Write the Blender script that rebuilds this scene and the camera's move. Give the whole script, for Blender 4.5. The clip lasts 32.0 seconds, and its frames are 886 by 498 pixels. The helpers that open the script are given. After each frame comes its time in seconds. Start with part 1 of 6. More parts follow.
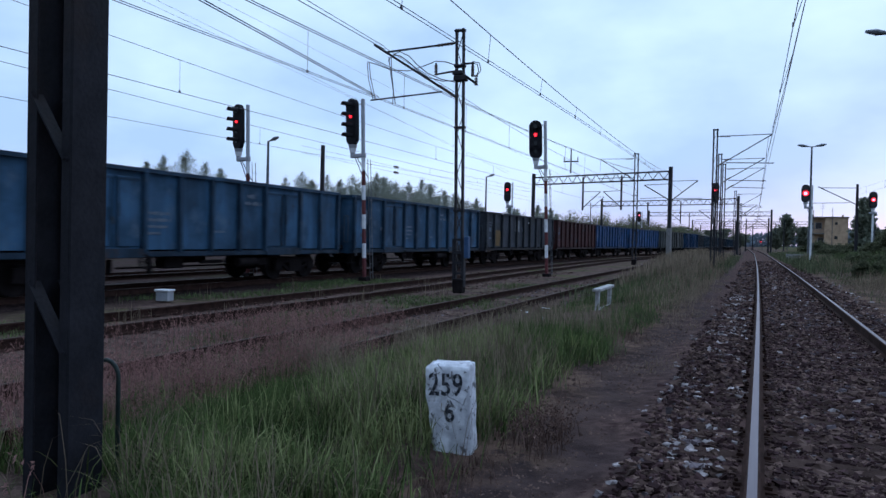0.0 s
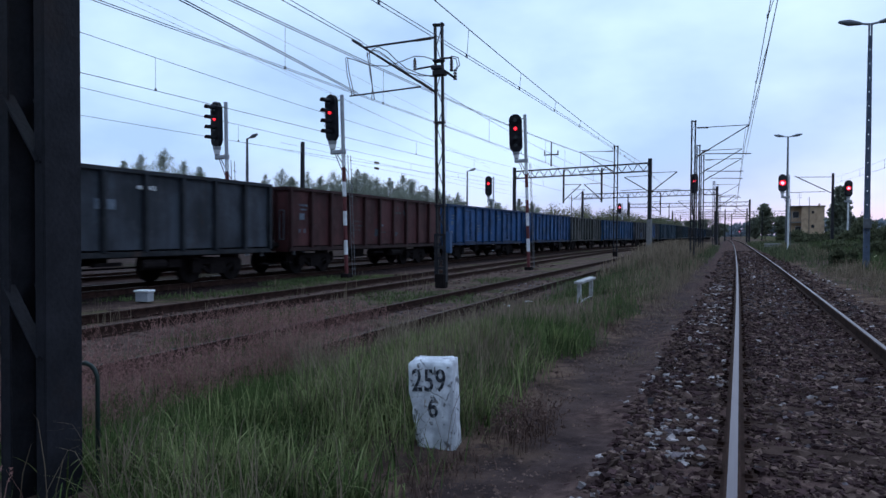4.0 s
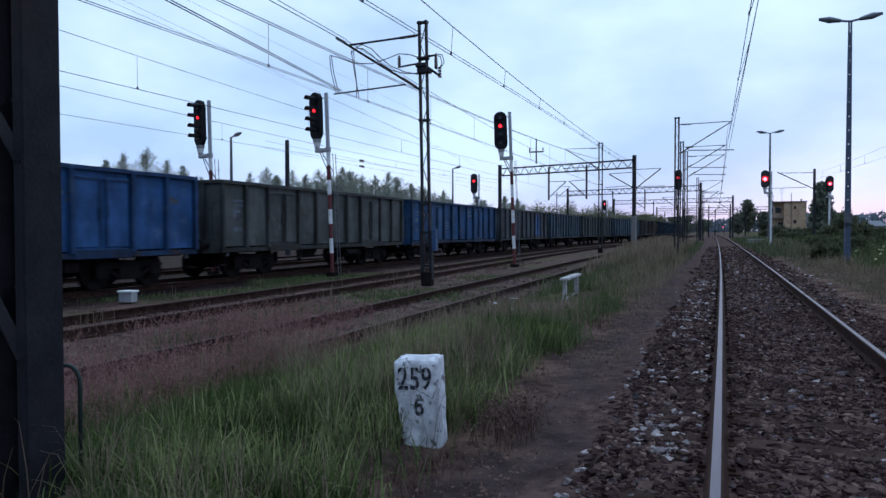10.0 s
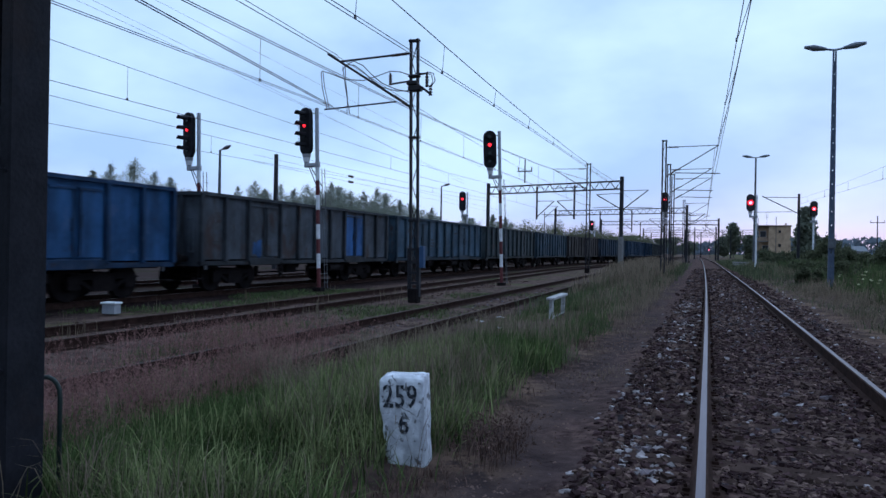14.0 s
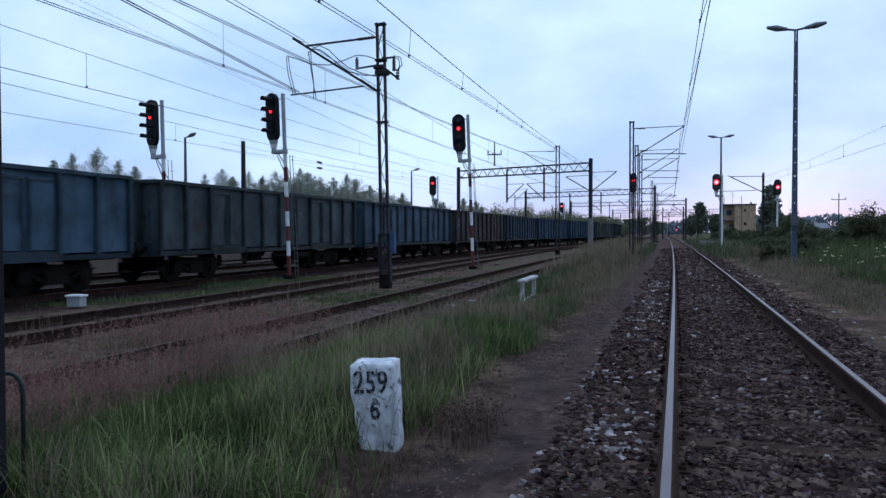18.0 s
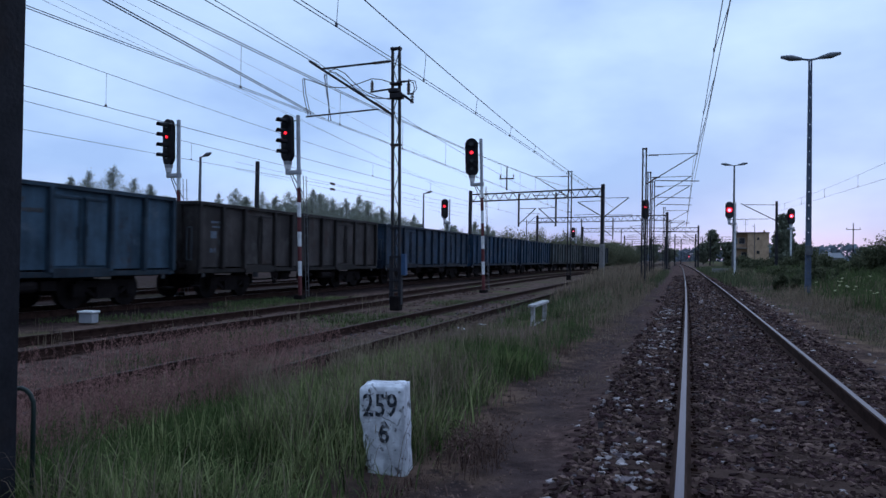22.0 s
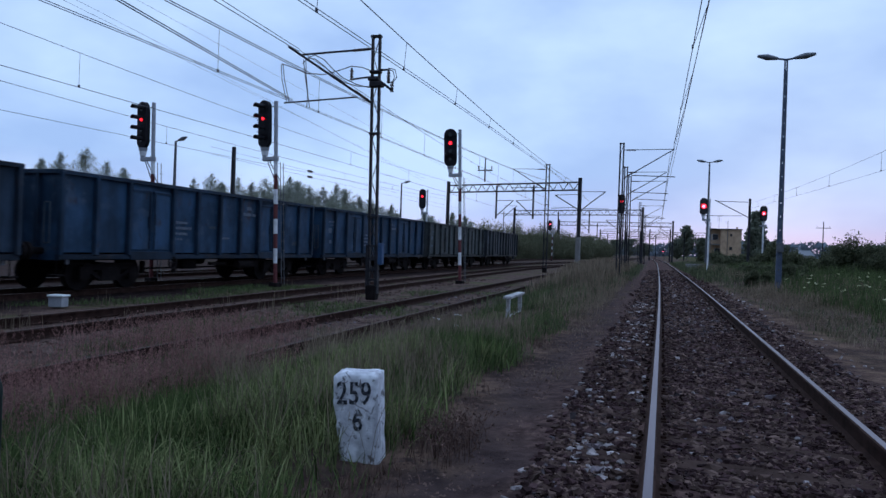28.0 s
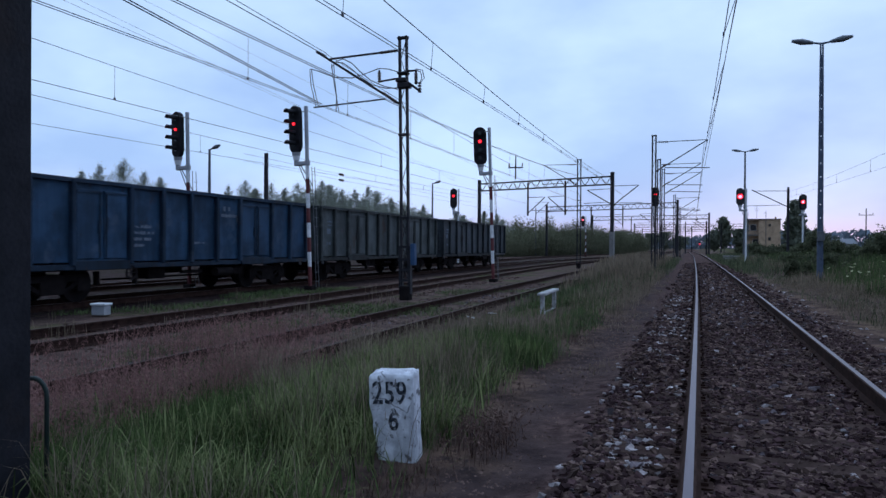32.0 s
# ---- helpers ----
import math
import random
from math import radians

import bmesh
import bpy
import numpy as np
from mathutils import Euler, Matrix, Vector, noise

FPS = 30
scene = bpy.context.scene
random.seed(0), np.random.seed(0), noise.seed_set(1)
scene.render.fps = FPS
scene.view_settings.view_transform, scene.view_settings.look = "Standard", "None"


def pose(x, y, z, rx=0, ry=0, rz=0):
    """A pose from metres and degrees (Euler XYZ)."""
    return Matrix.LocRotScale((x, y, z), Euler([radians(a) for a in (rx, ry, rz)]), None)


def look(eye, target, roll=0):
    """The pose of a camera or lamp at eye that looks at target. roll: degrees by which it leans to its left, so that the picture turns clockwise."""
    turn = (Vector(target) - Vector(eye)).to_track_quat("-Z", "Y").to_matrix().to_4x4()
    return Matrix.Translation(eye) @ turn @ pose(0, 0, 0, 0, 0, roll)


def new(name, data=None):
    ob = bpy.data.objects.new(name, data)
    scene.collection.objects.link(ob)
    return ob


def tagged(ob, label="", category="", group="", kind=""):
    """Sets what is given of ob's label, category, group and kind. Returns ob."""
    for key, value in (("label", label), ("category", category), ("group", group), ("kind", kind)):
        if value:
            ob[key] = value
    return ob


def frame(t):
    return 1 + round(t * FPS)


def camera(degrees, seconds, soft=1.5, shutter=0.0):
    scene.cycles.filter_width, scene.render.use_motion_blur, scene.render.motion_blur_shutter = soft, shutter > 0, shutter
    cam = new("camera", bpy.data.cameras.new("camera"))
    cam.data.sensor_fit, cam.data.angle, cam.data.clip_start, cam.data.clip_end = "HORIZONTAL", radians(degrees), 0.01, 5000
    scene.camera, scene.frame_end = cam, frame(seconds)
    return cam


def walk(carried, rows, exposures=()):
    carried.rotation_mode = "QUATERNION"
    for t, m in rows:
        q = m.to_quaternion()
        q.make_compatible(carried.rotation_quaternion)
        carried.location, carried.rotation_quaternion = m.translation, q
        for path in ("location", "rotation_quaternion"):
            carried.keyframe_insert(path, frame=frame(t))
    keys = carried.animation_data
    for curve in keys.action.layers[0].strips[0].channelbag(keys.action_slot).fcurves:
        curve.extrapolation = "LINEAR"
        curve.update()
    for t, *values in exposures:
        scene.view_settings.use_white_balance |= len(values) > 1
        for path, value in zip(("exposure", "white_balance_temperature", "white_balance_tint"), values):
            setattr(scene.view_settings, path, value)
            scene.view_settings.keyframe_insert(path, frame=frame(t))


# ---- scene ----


def cam_pose(x, y, z, yaw, pitch, roll):
    return pose(x, y, z, 90 + pitch, 0, yaw) @ pose(0, 0, 0, 0, 0, roll)


cam = camera(64.505, 32.0, soft=1.5, shutter=0.5)
walk(cam, [
    (0.0, cam_pose(-0.034, -0.015, 1.176, 23.597, -0.877, 1.284)),
    (0.5, cam_pose(-0.035, -0.015, 1.176, 23.399, -1.039, 1.385)),
    (1.0, cam_pose(-0.035, -0.015, 1.177, 23.105, -1.278, 1.395)),
    (1.5, cam_pose(-0.036, -0.015, 1.180, 22.877, -1.413, 1.062)),
    (2.0, cam_pose(-0.034, -0.014, 1.182, 22.669, -1.448, 0.872)),
    (2.5, cam_pose(-0.031, -0.013, 1.182, 22.598, -1.446, 0.568)),
    (3.0, cam_pose(-0.030, -0.013, 1.181, 22.540, -1.379, 0.398)),
    (3.5, cam_pose(-0.027, -0.011, 1.182, 22.360, -1.315, 0.281)),
    (5.5, cam_pose(-0.022, -0.009, 1.182, 21.525, -1.187, 0.607)),
    (6.0, cam_pose(-0.022, -0.009, 1.181, 21.380, -1.170, 0.529)),
    (6.5, cam_pose(-0.024, -0.010, 1.181, 21.378, -1.205, 0.615)),
    (7.0, cam_pose(-0.027, -0.011, 1.181, 21.556, -1.313, 0.653)),
    (7.5, cam_pose(-0.030, -0.012, 1.183, 21.933, -1.374, 0.561)),
    (8.0, cam_pose(-0.030, -0.012, 1.186, 22.130, -1.455, 0.433)),
    (8.5, cam_pose(-0.024, -0.010, 1.186, 22.041, -1.564, 0.227)),
    (9.0, cam_pose(-0.019, -0.007, 1.187, 21.658, -1.689, -0.052)),
    (9.5, cam_pose(-0.017, -0.006, 1.187, 21.221, -1.695, -0.262)),
    (10.0, cam_pose(-0.017, -0.007, 1.185, 21.012, -1.460, -0.076)),
    (10.5, cam_pose(-0.016, -0.006, 1.183, 20.912, -1.210, 0.112)),
    (11.0, cam_pose(-0.014, -0.005, 1.183, 20.876, -1.024, -0.019)),
    (11.5, cam_pose(-0.014, -0.005, 1.185, 20.787, -0.903, -0.072)),
    (12.0, cam_pose(-0.016, -0.006, 1.185, 20.741, -0.854, -0.104)),
    (12.5, cam_pose(-0.019, -0.007, 1.185, 20.741, -0.807, 0.235)),
    (13.0, cam_pose(-0.024, -0.009, 1.187, 20.683, -0.668, 1.064)),
    (13.5, cam_pose(-0.024, -0.009, 1.188, 20.352, -0.325, 1.087)),
    (14.0, cam_pose(-0.022, -0.008, 1.188, 19.997, -0.048, 1.028)),
    (14.5, cam_pose(-0.019, -0.007, 1.188, 19.500, -0.046, 1.037)),
    (16.5, cam_pose(-0.011, -0.003, 1.190, 17.375, -1.528, 0.449)),
    (17.0, cam_pose(-0.005, -0.002, 1.192, 17.490, -1.573, 0.249)),
    (17.5, cam_pose(-0.001, -0.000, 1.192, 17.572, -1.401, -0.068)),
    (18.0, cam_pose(0.002, 0.001, 1.191, 17.675, -1.295, -0.111)),
    (18.5, cam_pose(0.002, 0.001, 1.191, 17.830, -1.331, -0.049)),
    (19.0, cam_pose(0.000, 0.000, 1.191, 17.914, -1.195, 0.200)),
    (19.5, cam_pose(0.000, 0.000, 1.192, 18.038, -1.130, 0.294)),
    (20.0, cam_pose(0.002, 0.001, 1.194, 18.001, -0.975, 0.236)),
    (20.5, cam_pose(-0.000, -0.000, 1.195, 17.902, -0.711, 0.276)),
    (21.0, cam_pose(-0.002, -0.001, 1.196, 18.093, -0.341, 0.329)),
    (21.5, cam_pose(-0.004, -0.001, 1.195, 18.397, 0.138, 0.611)),
    (22.0, cam_pose(-0.008, -0.003, 1.194, 18.572, 0.567, 0.930)),
    (22.5, cam_pose(-0.011, -0.004, 1.192, 18.698, 0.933, 1.301)),
    (23.0, cam_pose(-0.014, -0.005, 1.191, 18.917, 1.136, 1.566)),
    (23.5, cam_pose(-0.014, -0.005, 1.192, 19.282, 1.176, 1.475)),
    (24.0, cam_pose(-0.015, -0.005, 1.193, 19.500, 1.064, 1.410)),
    (24.5, cam_pose(-0.017, -0.006, 1.191, 19.344, 0.910, 1.626)),
    (25.0, cam_pose(-0.019, -0.007, 1.188, 18.988, 0.813, 2.017)),
    (25.5, cam_pose(-0.017, -0.006, 1.187, 18.565, 0.616, 2.207)),
    (27.5, cam_pose(-0.010, -0.003, 1.186, 17.055, -0.012, 1.718)),
    (28.0, cam_pose(-0.008, -0.002, 1.186, 16.667, -0.156, 2.038)),
    (28.5, cam_pose(-0.009, -0.003, 1.189, 16.450, -0.283, 2.077)),
    (29.0, cam_pose(-0.008, -0.003, 1.189, 16.790, -0.105, 1.721)),
    (29.5, cam_pose(-0.005, -0.002, 1.189, 17.388, 0.038, 1.437)),
    (30.0, cam_pose(-0.004, -0.001, 1.187, 18.013, -0.042, 1.153)),
    (30.5, cam_pose(-0.004, -0.001, 1.185, 18.449, -0.162, 0.758)),
    (31.0, cam_pose(0.002, 0.001, 1.183, 18.716, -0.311, 0.747)),
    (31.5, cam_pose(0.005, 0.002, 1.181, 19.036, -0.414, 0.785)),
    (32.0, cam_pose(0.004, 0.002, 1.178, 19.342, -0.260, 0.359)),
], exposures=[(0.0, 0.07, 6270, 15), (6.0, 0.08, 6400, 15), (10.0, 0.10, 6430, 15), (12.0, 0.07, 6350, 14), (14.2, 0.0, 6060, 14), (17.0, 0.06, 6330, 14), (20.0, 0.04, 6400, 13), (23.0, -0.26, 5990, 20), (25.0, -0.29, 6000, 20), (28.0, -0.20, 6080, 18), (32.0, -0.12, 6160, 17)])


# ---- world and light: an overcast evening sky, pale pink along the horizon ----
SUN_EL, SUN_AZ = radians(4), radians(12)
world = bpy.data.worlds.new("evening_sky")
scene.world = world
world.use_nodes = True
wn, wl = world.node_tree.nodes, world.node_tree.links
wn.clear()
w_out = wn.new("ShaderNodeOutputWorld")
w_bg = wn.new("ShaderNodeBackground")
w_sky = wn.new("ShaderNodeTexSky")
w_sky.sky_type, w_sky.sun_disc = "NISHITA", False
w_sky.sun_elevation, w_sky.sun_rotation = SUN_EL, SUN_AZ
w_co = wn.new("ShaderNodeTexCoord")
w_sep = wn.new("ShaderNodeSeparateXYZ")
w_map = wn.new("ShaderNodeMapping")
w_map.inputs["Scale"].default_value = (1.0, 1.0, 2.1)
w_noise = wn.new("ShaderNodeTexNoise")
w_noise.inputs["Scale"].default_value = 2.7
w_noise.inputs["Detail"].default_value = 5.0
w_noise.inputs["Roughness"].default_value = 0.5
w_ramp = wn.new("ShaderNodeValToRGB")
w_ramp.color_ramp.elements[0].position, w_ramp.color_ramp.elements[1].position = 0.38, 0.64
w_ramp.color_ramp.elements[0].color = (0.455, 0.665, 0.97, 1)
w_ramp.color_ramp.elements[1].color = (0.70, 0.94, 1.17, 1)
w_el = wn.new("ShaderNodeValToRGB")
cr = w_el.color_ramp
cr.elements[0].position, cr.elements[0].color = 0.0, (0.86, 0.66, 0.76, 1)
cr.elements[1].position, cr.elements[1].color = 1.0, (1.0, 1.0, 1.0, 1)
for p_, c_ in ((0.016, (1.10, 0.80, 0.87, 1)), (0.045, (0.98, 0.90, 0.97, 1)), (0.11, (0.95, 0.98, 1.01, 1))):
    e_ = cr.elements.new(p_)
    e_.color = c_
w_mul = wn.new("ShaderNodeMix")
w_mul.data_type, w_mul.blend_type = "RGBA", "MULTIPLY"
w_mul.inputs[0].default_value = 1.0
w_mix = wn.new("ShaderNodeMix")
w_mix.data_type = "RGBA"
w_mix.inputs[0].default_value = 0.004
w_scale = wn.new("ShaderNodeVectorMath")
w_scale.operation = "SCALE"
wl.new(w_co.outputs["Generated"], w_map.inputs["Vector"])
wl.new(w_co.outputs["Generated"], w_sep.inputs[0])
wl.new(w_map.outputs[0], w_noise.inputs["Vector"])
wl.new(w_noise.outputs[0], w_ramp.inputs[0])
wl.new(w_sep.outputs["Z"], w_el.inputs[0])
wl.new(w_ramp.outputs[0], w_mul.inputs[6])
wl.new(w_el.outputs[0], w_mul.inputs[7])
w_back = wn.new("ShaderNodeMapRange")
w_back.inputs[1].default_value, w_back.inputs[2].default_value, w_back.inputs[3].default_value, w_back.inputs[4].default_value = -0.7, 0.35, 0.62, 1.0
w_top = wn.new("ShaderNodeMapRange")
w_top.inputs[1].default_value, w_top.inputs[2].default_value, w_top.inputs[3].default_value, w_top.inputs[4].default_value = 0.42, 1.0, 1.0, 1.85
w_both = wn.new("ShaderNodeMath")
w_both.operation = "MULTIPLY"
wl.new(w_sep.outputs["Y"], w_back.inputs[0])
wl.new(w_sep.outputs["Z"], w_top.inputs[0])
wl.new(w_back.outputs[0], w_both.inputs[0])
wl.new(w_top.outputs[0], w_both.inputs[1])
wl.new(w_both.outputs[0], w_scale.inputs[3])
wl.new(w_mul.outputs[2], w_scale.inputs[0])
wl.new(w_scale.outputs[0], w_mix.inputs[6])
wl.new(w_sky.outputs[0], w_mix.inputs[7])
wl.new(w_mix.outputs[2], w_bg.inputs[0])
w_bg.inputs[1].default_value = 1.0
wl.new(w_bg.outputs[0], w_out.inputs[0])
sun_data = bpy.data.lights.new("sun", "SUN")
sun_data.energy, sun_data.angle, sun_data.color = 0.2, radians(60), (1.0, 0.88, 0.80)
sun = new("sun", sun_data)
sun.matrix_world = look((0, 0, 60), (0 - 60 * math.sin(SUN_AZ), 0 - 60 * math.cos(SUN_AZ), 60 - 60 * math.tan(radians(28))))


# ---- materials ----
def material(name, dark, light, scale=4.0, rough=0.7, metal=0.0, bump=0.2, fine=40.0, stain=None, stain_amount=0.5, stain_scale=0.8,
             vary=0.0, island=0.0, spec=0.3, stretch=(1, 1, 1)):
    """Two scales of variation, an optional stain colour, and a change from piece to piece."""
    m = bpy.data.materials.new(name)
    m.use_nodes = True
    n, l = m.node_tree.nodes, m.node_tree.links
    b = n["Principled BSDF"]
    co = n.new("ShaderNodeTexCoord")
    mp = n.new("ShaderNodeMapping")
    mp.inputs["Scale"].default_value = stretch
    l.new(co.outputs["Object"], mp.inputs[0])
    n1, n2 = n.new("ShaderNodeTexNoise"), n.new("ShaderNodeTexNoise")
    n1.inputs["Scale"].default_value, n1.inputs["Detail"].default_value = scale, 5
    n2.inputs["Scale"].default_value, n2.inputs["Detail"].default_value = fine, 3
    for k in (n1, n2):
        l.new(mp.outputs[0], k.inputs["Vector"])
    add = n.new("ShaderNodeMath")
    add.operation = "MULTIPLY_ADD"
    add.inputs[1].default_value = 0.45
    l.new(n2.outputs[0], add.inputs[0])
    sc = n.new("ShaderNodeMath")
    sc.operation = "MULTIPLY_ADD"
    sc.inputs[1].default_value, sc.inputs[2].default_value = 1.3, -0.4
    l.new(n1.outputs[0], sc.inputs[0])
    l.new(sc.outputs[0], add.inputs[2])
    ramp = n.new("ShaderNodeValToRGB")
    ramp.color_ramp.elements[0].color, ramp.color_ramp.elements[1].color = (*dark, 1), (*light, 1)
    ramp.color_ramp.elements[0].position, ramp.color_ramp.elements[1].position = 0.2, 0.8
    l.new(add.outputs[0], ramp.inputs[0])
    colour = ramp.outputs[0]
    if stain:
        n3 = n.new("ShaderNodeTexNoise")
        n3.inputs["Scale"].default_value, n3.inputs["Detail"].default_value = stain_scale, 6
        n3.inputs["Roughness"].default_value = 0.65
        l.new(mp.outputs[0], n3.inputs["Vector"])
        r3 = n.new("ShaderNodeValToRGB")
        r3.color_ramp.elements[0].position = 0.62 - 0.3 * stain_amount
        r3.color_ramp.elements[1].position = 0.78 - 0.2 * stain_amount
        l.new(n3.outputs[0], r3.inputs[0])
        mx = n.new("ShaderNodeMix")
        mx.data_type = "RGBA"
        l.new(r3.outputs[0], mx.inputs[0])
        l.new(colour, mx.inputs[6])
        mx.inputs[7].default_value = (*stain, 1)
        colour = mx.outputs[2]
    if vary or island:
        src = n.new("ShaderNodeNewGeometry").outputs["Random Per Island"] if island else n.new("ShaderNodeObjectInfo").outputs["Random"]
        amt = island or vary
        ma = n.new("ShaderNodeMath")
        ma.operation = "MULTIPLY_ADD"
        ma.inputs[1].default_value, ma.inputs[2].default_value = 2 * amt, 1 - amt
        l.new(src, ma.inputs[0])
        vm = n.new("ShaderNodeVectorMath")
        vm.operation = "SCALE"
        l.new(colour, vm.inputs[0])
        l.new(ma.outputs[0], vm.inputs[3])
        colour = vm.outputs[0]
    l.new(colour, b.inputs["Base Color"])
    b.inputs["Roughness"].default_value, b.inputs["Metallic"].default_value = rough, metal
    b.inputs["Specular IOR Level"].default_value = spec
    if bump:
        bp = n.new("ShaderNodeBump")
        bp.inputs["Strength"].default_value, bp.inputs["Distance"].default_value = bump, 0.02
        l.new(add.outputs[0], bp.inputs["Height"])
        l.new(bp.outputs[0], b.inputs["Normal"])
    return m


def glow(name, colour, strength):
    m = bpy.data.materials.new(name)
    m.use_nodes = True
    b = m.node_tree.nodes["Principled BSDF"]
    b.inputs["Base Color"].default_value = (*colour, 1)
    b.inputs["Emission Color"].default_value = (*colour, 1)
    b.inputs["Emission Strength"].default_value = strength
    return m


G_RIM = glow("red_lens_rim", (0.9, 0.015, 0.03), 0.9)
G_CORE = glow("red_lens_core", (1.0, 0.17, 0.25), 4.5)
# rust brown, made darker to include the shadow on the rails' flanks
M_RUSTRAIL = material("shaded_rusty_rail_steel", (0.020, 0.0105, 0.0085), (0.050, 0.027, 0.022), 6, 0.9, 0.0, spec=0.05)
M_RAILHEAD = material("worn_rail_head", (0.0829, 0.0702, 0.0827), (0.1500, 0.1322, 0.1543), 3, 0.48, 0.35, 0.03, stretch=(1, 0.05, 1))
M_RAILDULL = material("dull_rail_head", (0.055, 0.040, 0.037), (0.135, 0.105, 0.098), 3, 0.5, 0.4, 0.05, stretch=(1, 0.05, 1))
M_RUSTHEAD = material("rust_brown_rail_head", (0.0468, 0.0312, 0.0273), (0.1144, 0.0832, 0.0728), 3, 0.85, 0.0, 0.05, stretch=(1, 0.05, 1), spec=0.12)
M_SLEEPER = material("weathered_sleeper", (0.022, 0.013, 0.011), (0.060, 0.038, 0.032), 5, 0.95, 0, 0.4, vary=0.2, spec=0.03)
M_STONES = material("ballast_stone", (0.0240, 0.0130, 0.0134), (0.0644, 0.0373, 0.0375), 9, 0.95, 0, 0.25, island=0.55, spec=0.04)
M_MIDSTONES = material("brown_ballast_stone", (0.0556, 0.0340, 0.0288), (0.1412, 0.0930, 0.0787), 9, 0.95, 0, 0.25, island=0.55, spec=0.04)
M_GREYSTONES = material("grey_ballast_stone", (0.0521, 0.0409, 0.0443), (0.1674, 0.1362, 0.1454), 9, 0.95, 0, 0.25, island=0.7, spec=0.05)
M_PALESTONES = material("pale_ballast_stone", (0.15, 0.125, 0.123), (0.40, 0.345, 0.345), 9, 0.9, 0, 0.3, island=0.45)
M_PALEPIECE = material("pale_ballast_piece", (0.16, 0.134, 0.132), (0.40, 0.345, 0.345), 9, 0.9, 0, 0.3, vary=0.45)
M_STEEL = material("dark_painted_steel", (0.012, 0.012, 0.016), (0.029, 0.028, 0.034), 5, 0.65, 0.0, 0.25, stain=(0.034, 0.02, 0.015), stain_amount=0.35, spec=0.2)
M_MAST = material("tarred_steel", (0.0085, 0.0085, 0.0115), (0.0190, 0.0182, 0.0235), 5, 0.75, 0.0, 0.3, stain=(0.024, 0.014, 0.0115), stain_amount=0.35, spec=0.15)
M_LAMPSTEEL = material("slate_grey_paint", (0.048, 0.064, 0.102), (0.090, 0.115, 0.165), 5, 0.6, 0.0, 0.15, spec=0.25)
M_OLDWHITE = material("dirty_white_paint", (0.26, 0.25, 0.25), (0.46, 0.45, 0.46), 9, 0.8, 0, 0.3, stain=(0.14, 0.12, 0.11), stain_amount=0.35, stain_scale=6)
M_GREYSTEEL = material("grey_painted_steel", (0.07, 0.075, 0.085), (0.13, 0.135, 0.15), 5, 0.55, 0.1, 0.15)
M_SILVER = material("aluminium_paint", (0.25, 0.26, 0.285), (0.38, 0.39, 0.42), 4, 0.5, 0.2, 0.1)
M_WHITE = material("white_paint", (0.55, 0.55, 0.57), (0.78, 0.78, 0.80), 6, 0.6, 0, 0.1, stain=(0.35, 0.33, 0.32), stain_amount=0.2, stain_scale=5)
M_RED = material("red_paint", (0.0880, 0.0238, 0.0270), (0.1520, 0.0425, 0.0432), 6, 0.6, 0, 0.1, spec=0.2)
M_BLACK = material("black_enamel", (0.007, 0.0068, 0.0095), (0.016, 0.015, 0.020), 5, 0.7, 0, 0.1, spec=0.15)
M_CONCRETE = material("weathered_concrete", (0.13, 0.125, 0.125), (0.24, 0.23, 0.225), 5, 0.9, 0, 0.3)
M_WIRE = material("copper_wire", (0.040, 0.042, 0.055), (0.075, 0.078, 0.095), 5, 0.5, 0.5, 0)
M_INSUL = material("brown_insulator", (0.03, 0.018, 0.014), (0.06, 0.035, 0.028), 5, 0.35, 0, 0)
M_GREENPIPE = material("green_painted_pipe", (0.006, 0.014, 0.012), (0.016, 0.028, 0.025), 8, 0.55, 0, 0.1)
M_BLUEBOX = material("blue_painted_cabinet", (0.018, 0.050, 0.115), (0.036, 0.080, 0.165), 5, 0.6, 0, 0.1)
M_BUFF = material("buff_plaster", (0.37, 0.25, 0.165), (0.52, 0.365, 0.25), 1.2, 0.9, 0, 0.2, stain=(0.30, 0.20, 0.14), stain_amount=0.3)
M_ROOF = material("bitumen_roof", (0.05, 0.045, 0.045), (0.09, 0.08, 0.08), 2, 0.9)
M_GLASSDARK = material("dark_window_glass", (0.015, 0.017, 0.02), (0.03, 0.032, 0.036), 2, 0.15, 0, 0)
M_BARK = material("birch_bark", (0.06, 0.05, 0.045), (0.20, 0.18, 0.16), 8, 0.9, 0, 0.4)
M_LEAF = material("foliage", (0.046, 0.053, 0.031), (0.135, 0.140, 0.084), 3, 0.85, 0, 0, island=0.5, spec=0.08)
# birch leaves: haze and light from behind are put into the pale colour
M_LEAFDULL = material("haze_paled_birch_foliage", (0.19, 0.205, 0.165), (0.38, 0.395, 0.33), 3, 0.85, 0, 0, island=0.35, spec=0.08)
# the blue-grey of the far wood is aerial haze mixed into its colour
M_RIDGE = material("haze_tinted_far_wood", (0.120, 0.145, 0.175), (0.205, 0.235, 0.275), 0.05, 0.95, 0, 0, island=0.15, spec=0.02)
M_THICKET = material("olive_thicket_foliage", (0.085, 0.090, 0.054), (0.215, 0.215, 0.140), 3, 0.85, 0, 0, island=0.4, spec=0.08)
# leaves of far trees, with the haze of distance put into a paler colour
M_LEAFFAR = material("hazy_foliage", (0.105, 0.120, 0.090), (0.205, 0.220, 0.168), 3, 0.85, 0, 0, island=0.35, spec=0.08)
M_GRASS = material("grass_green", (0.0334, 0.0512, 0.0167), (0.1102, 0.1515, 0.0542), 2, 0.85, 0, 0, island=0.65, spec=0.06)
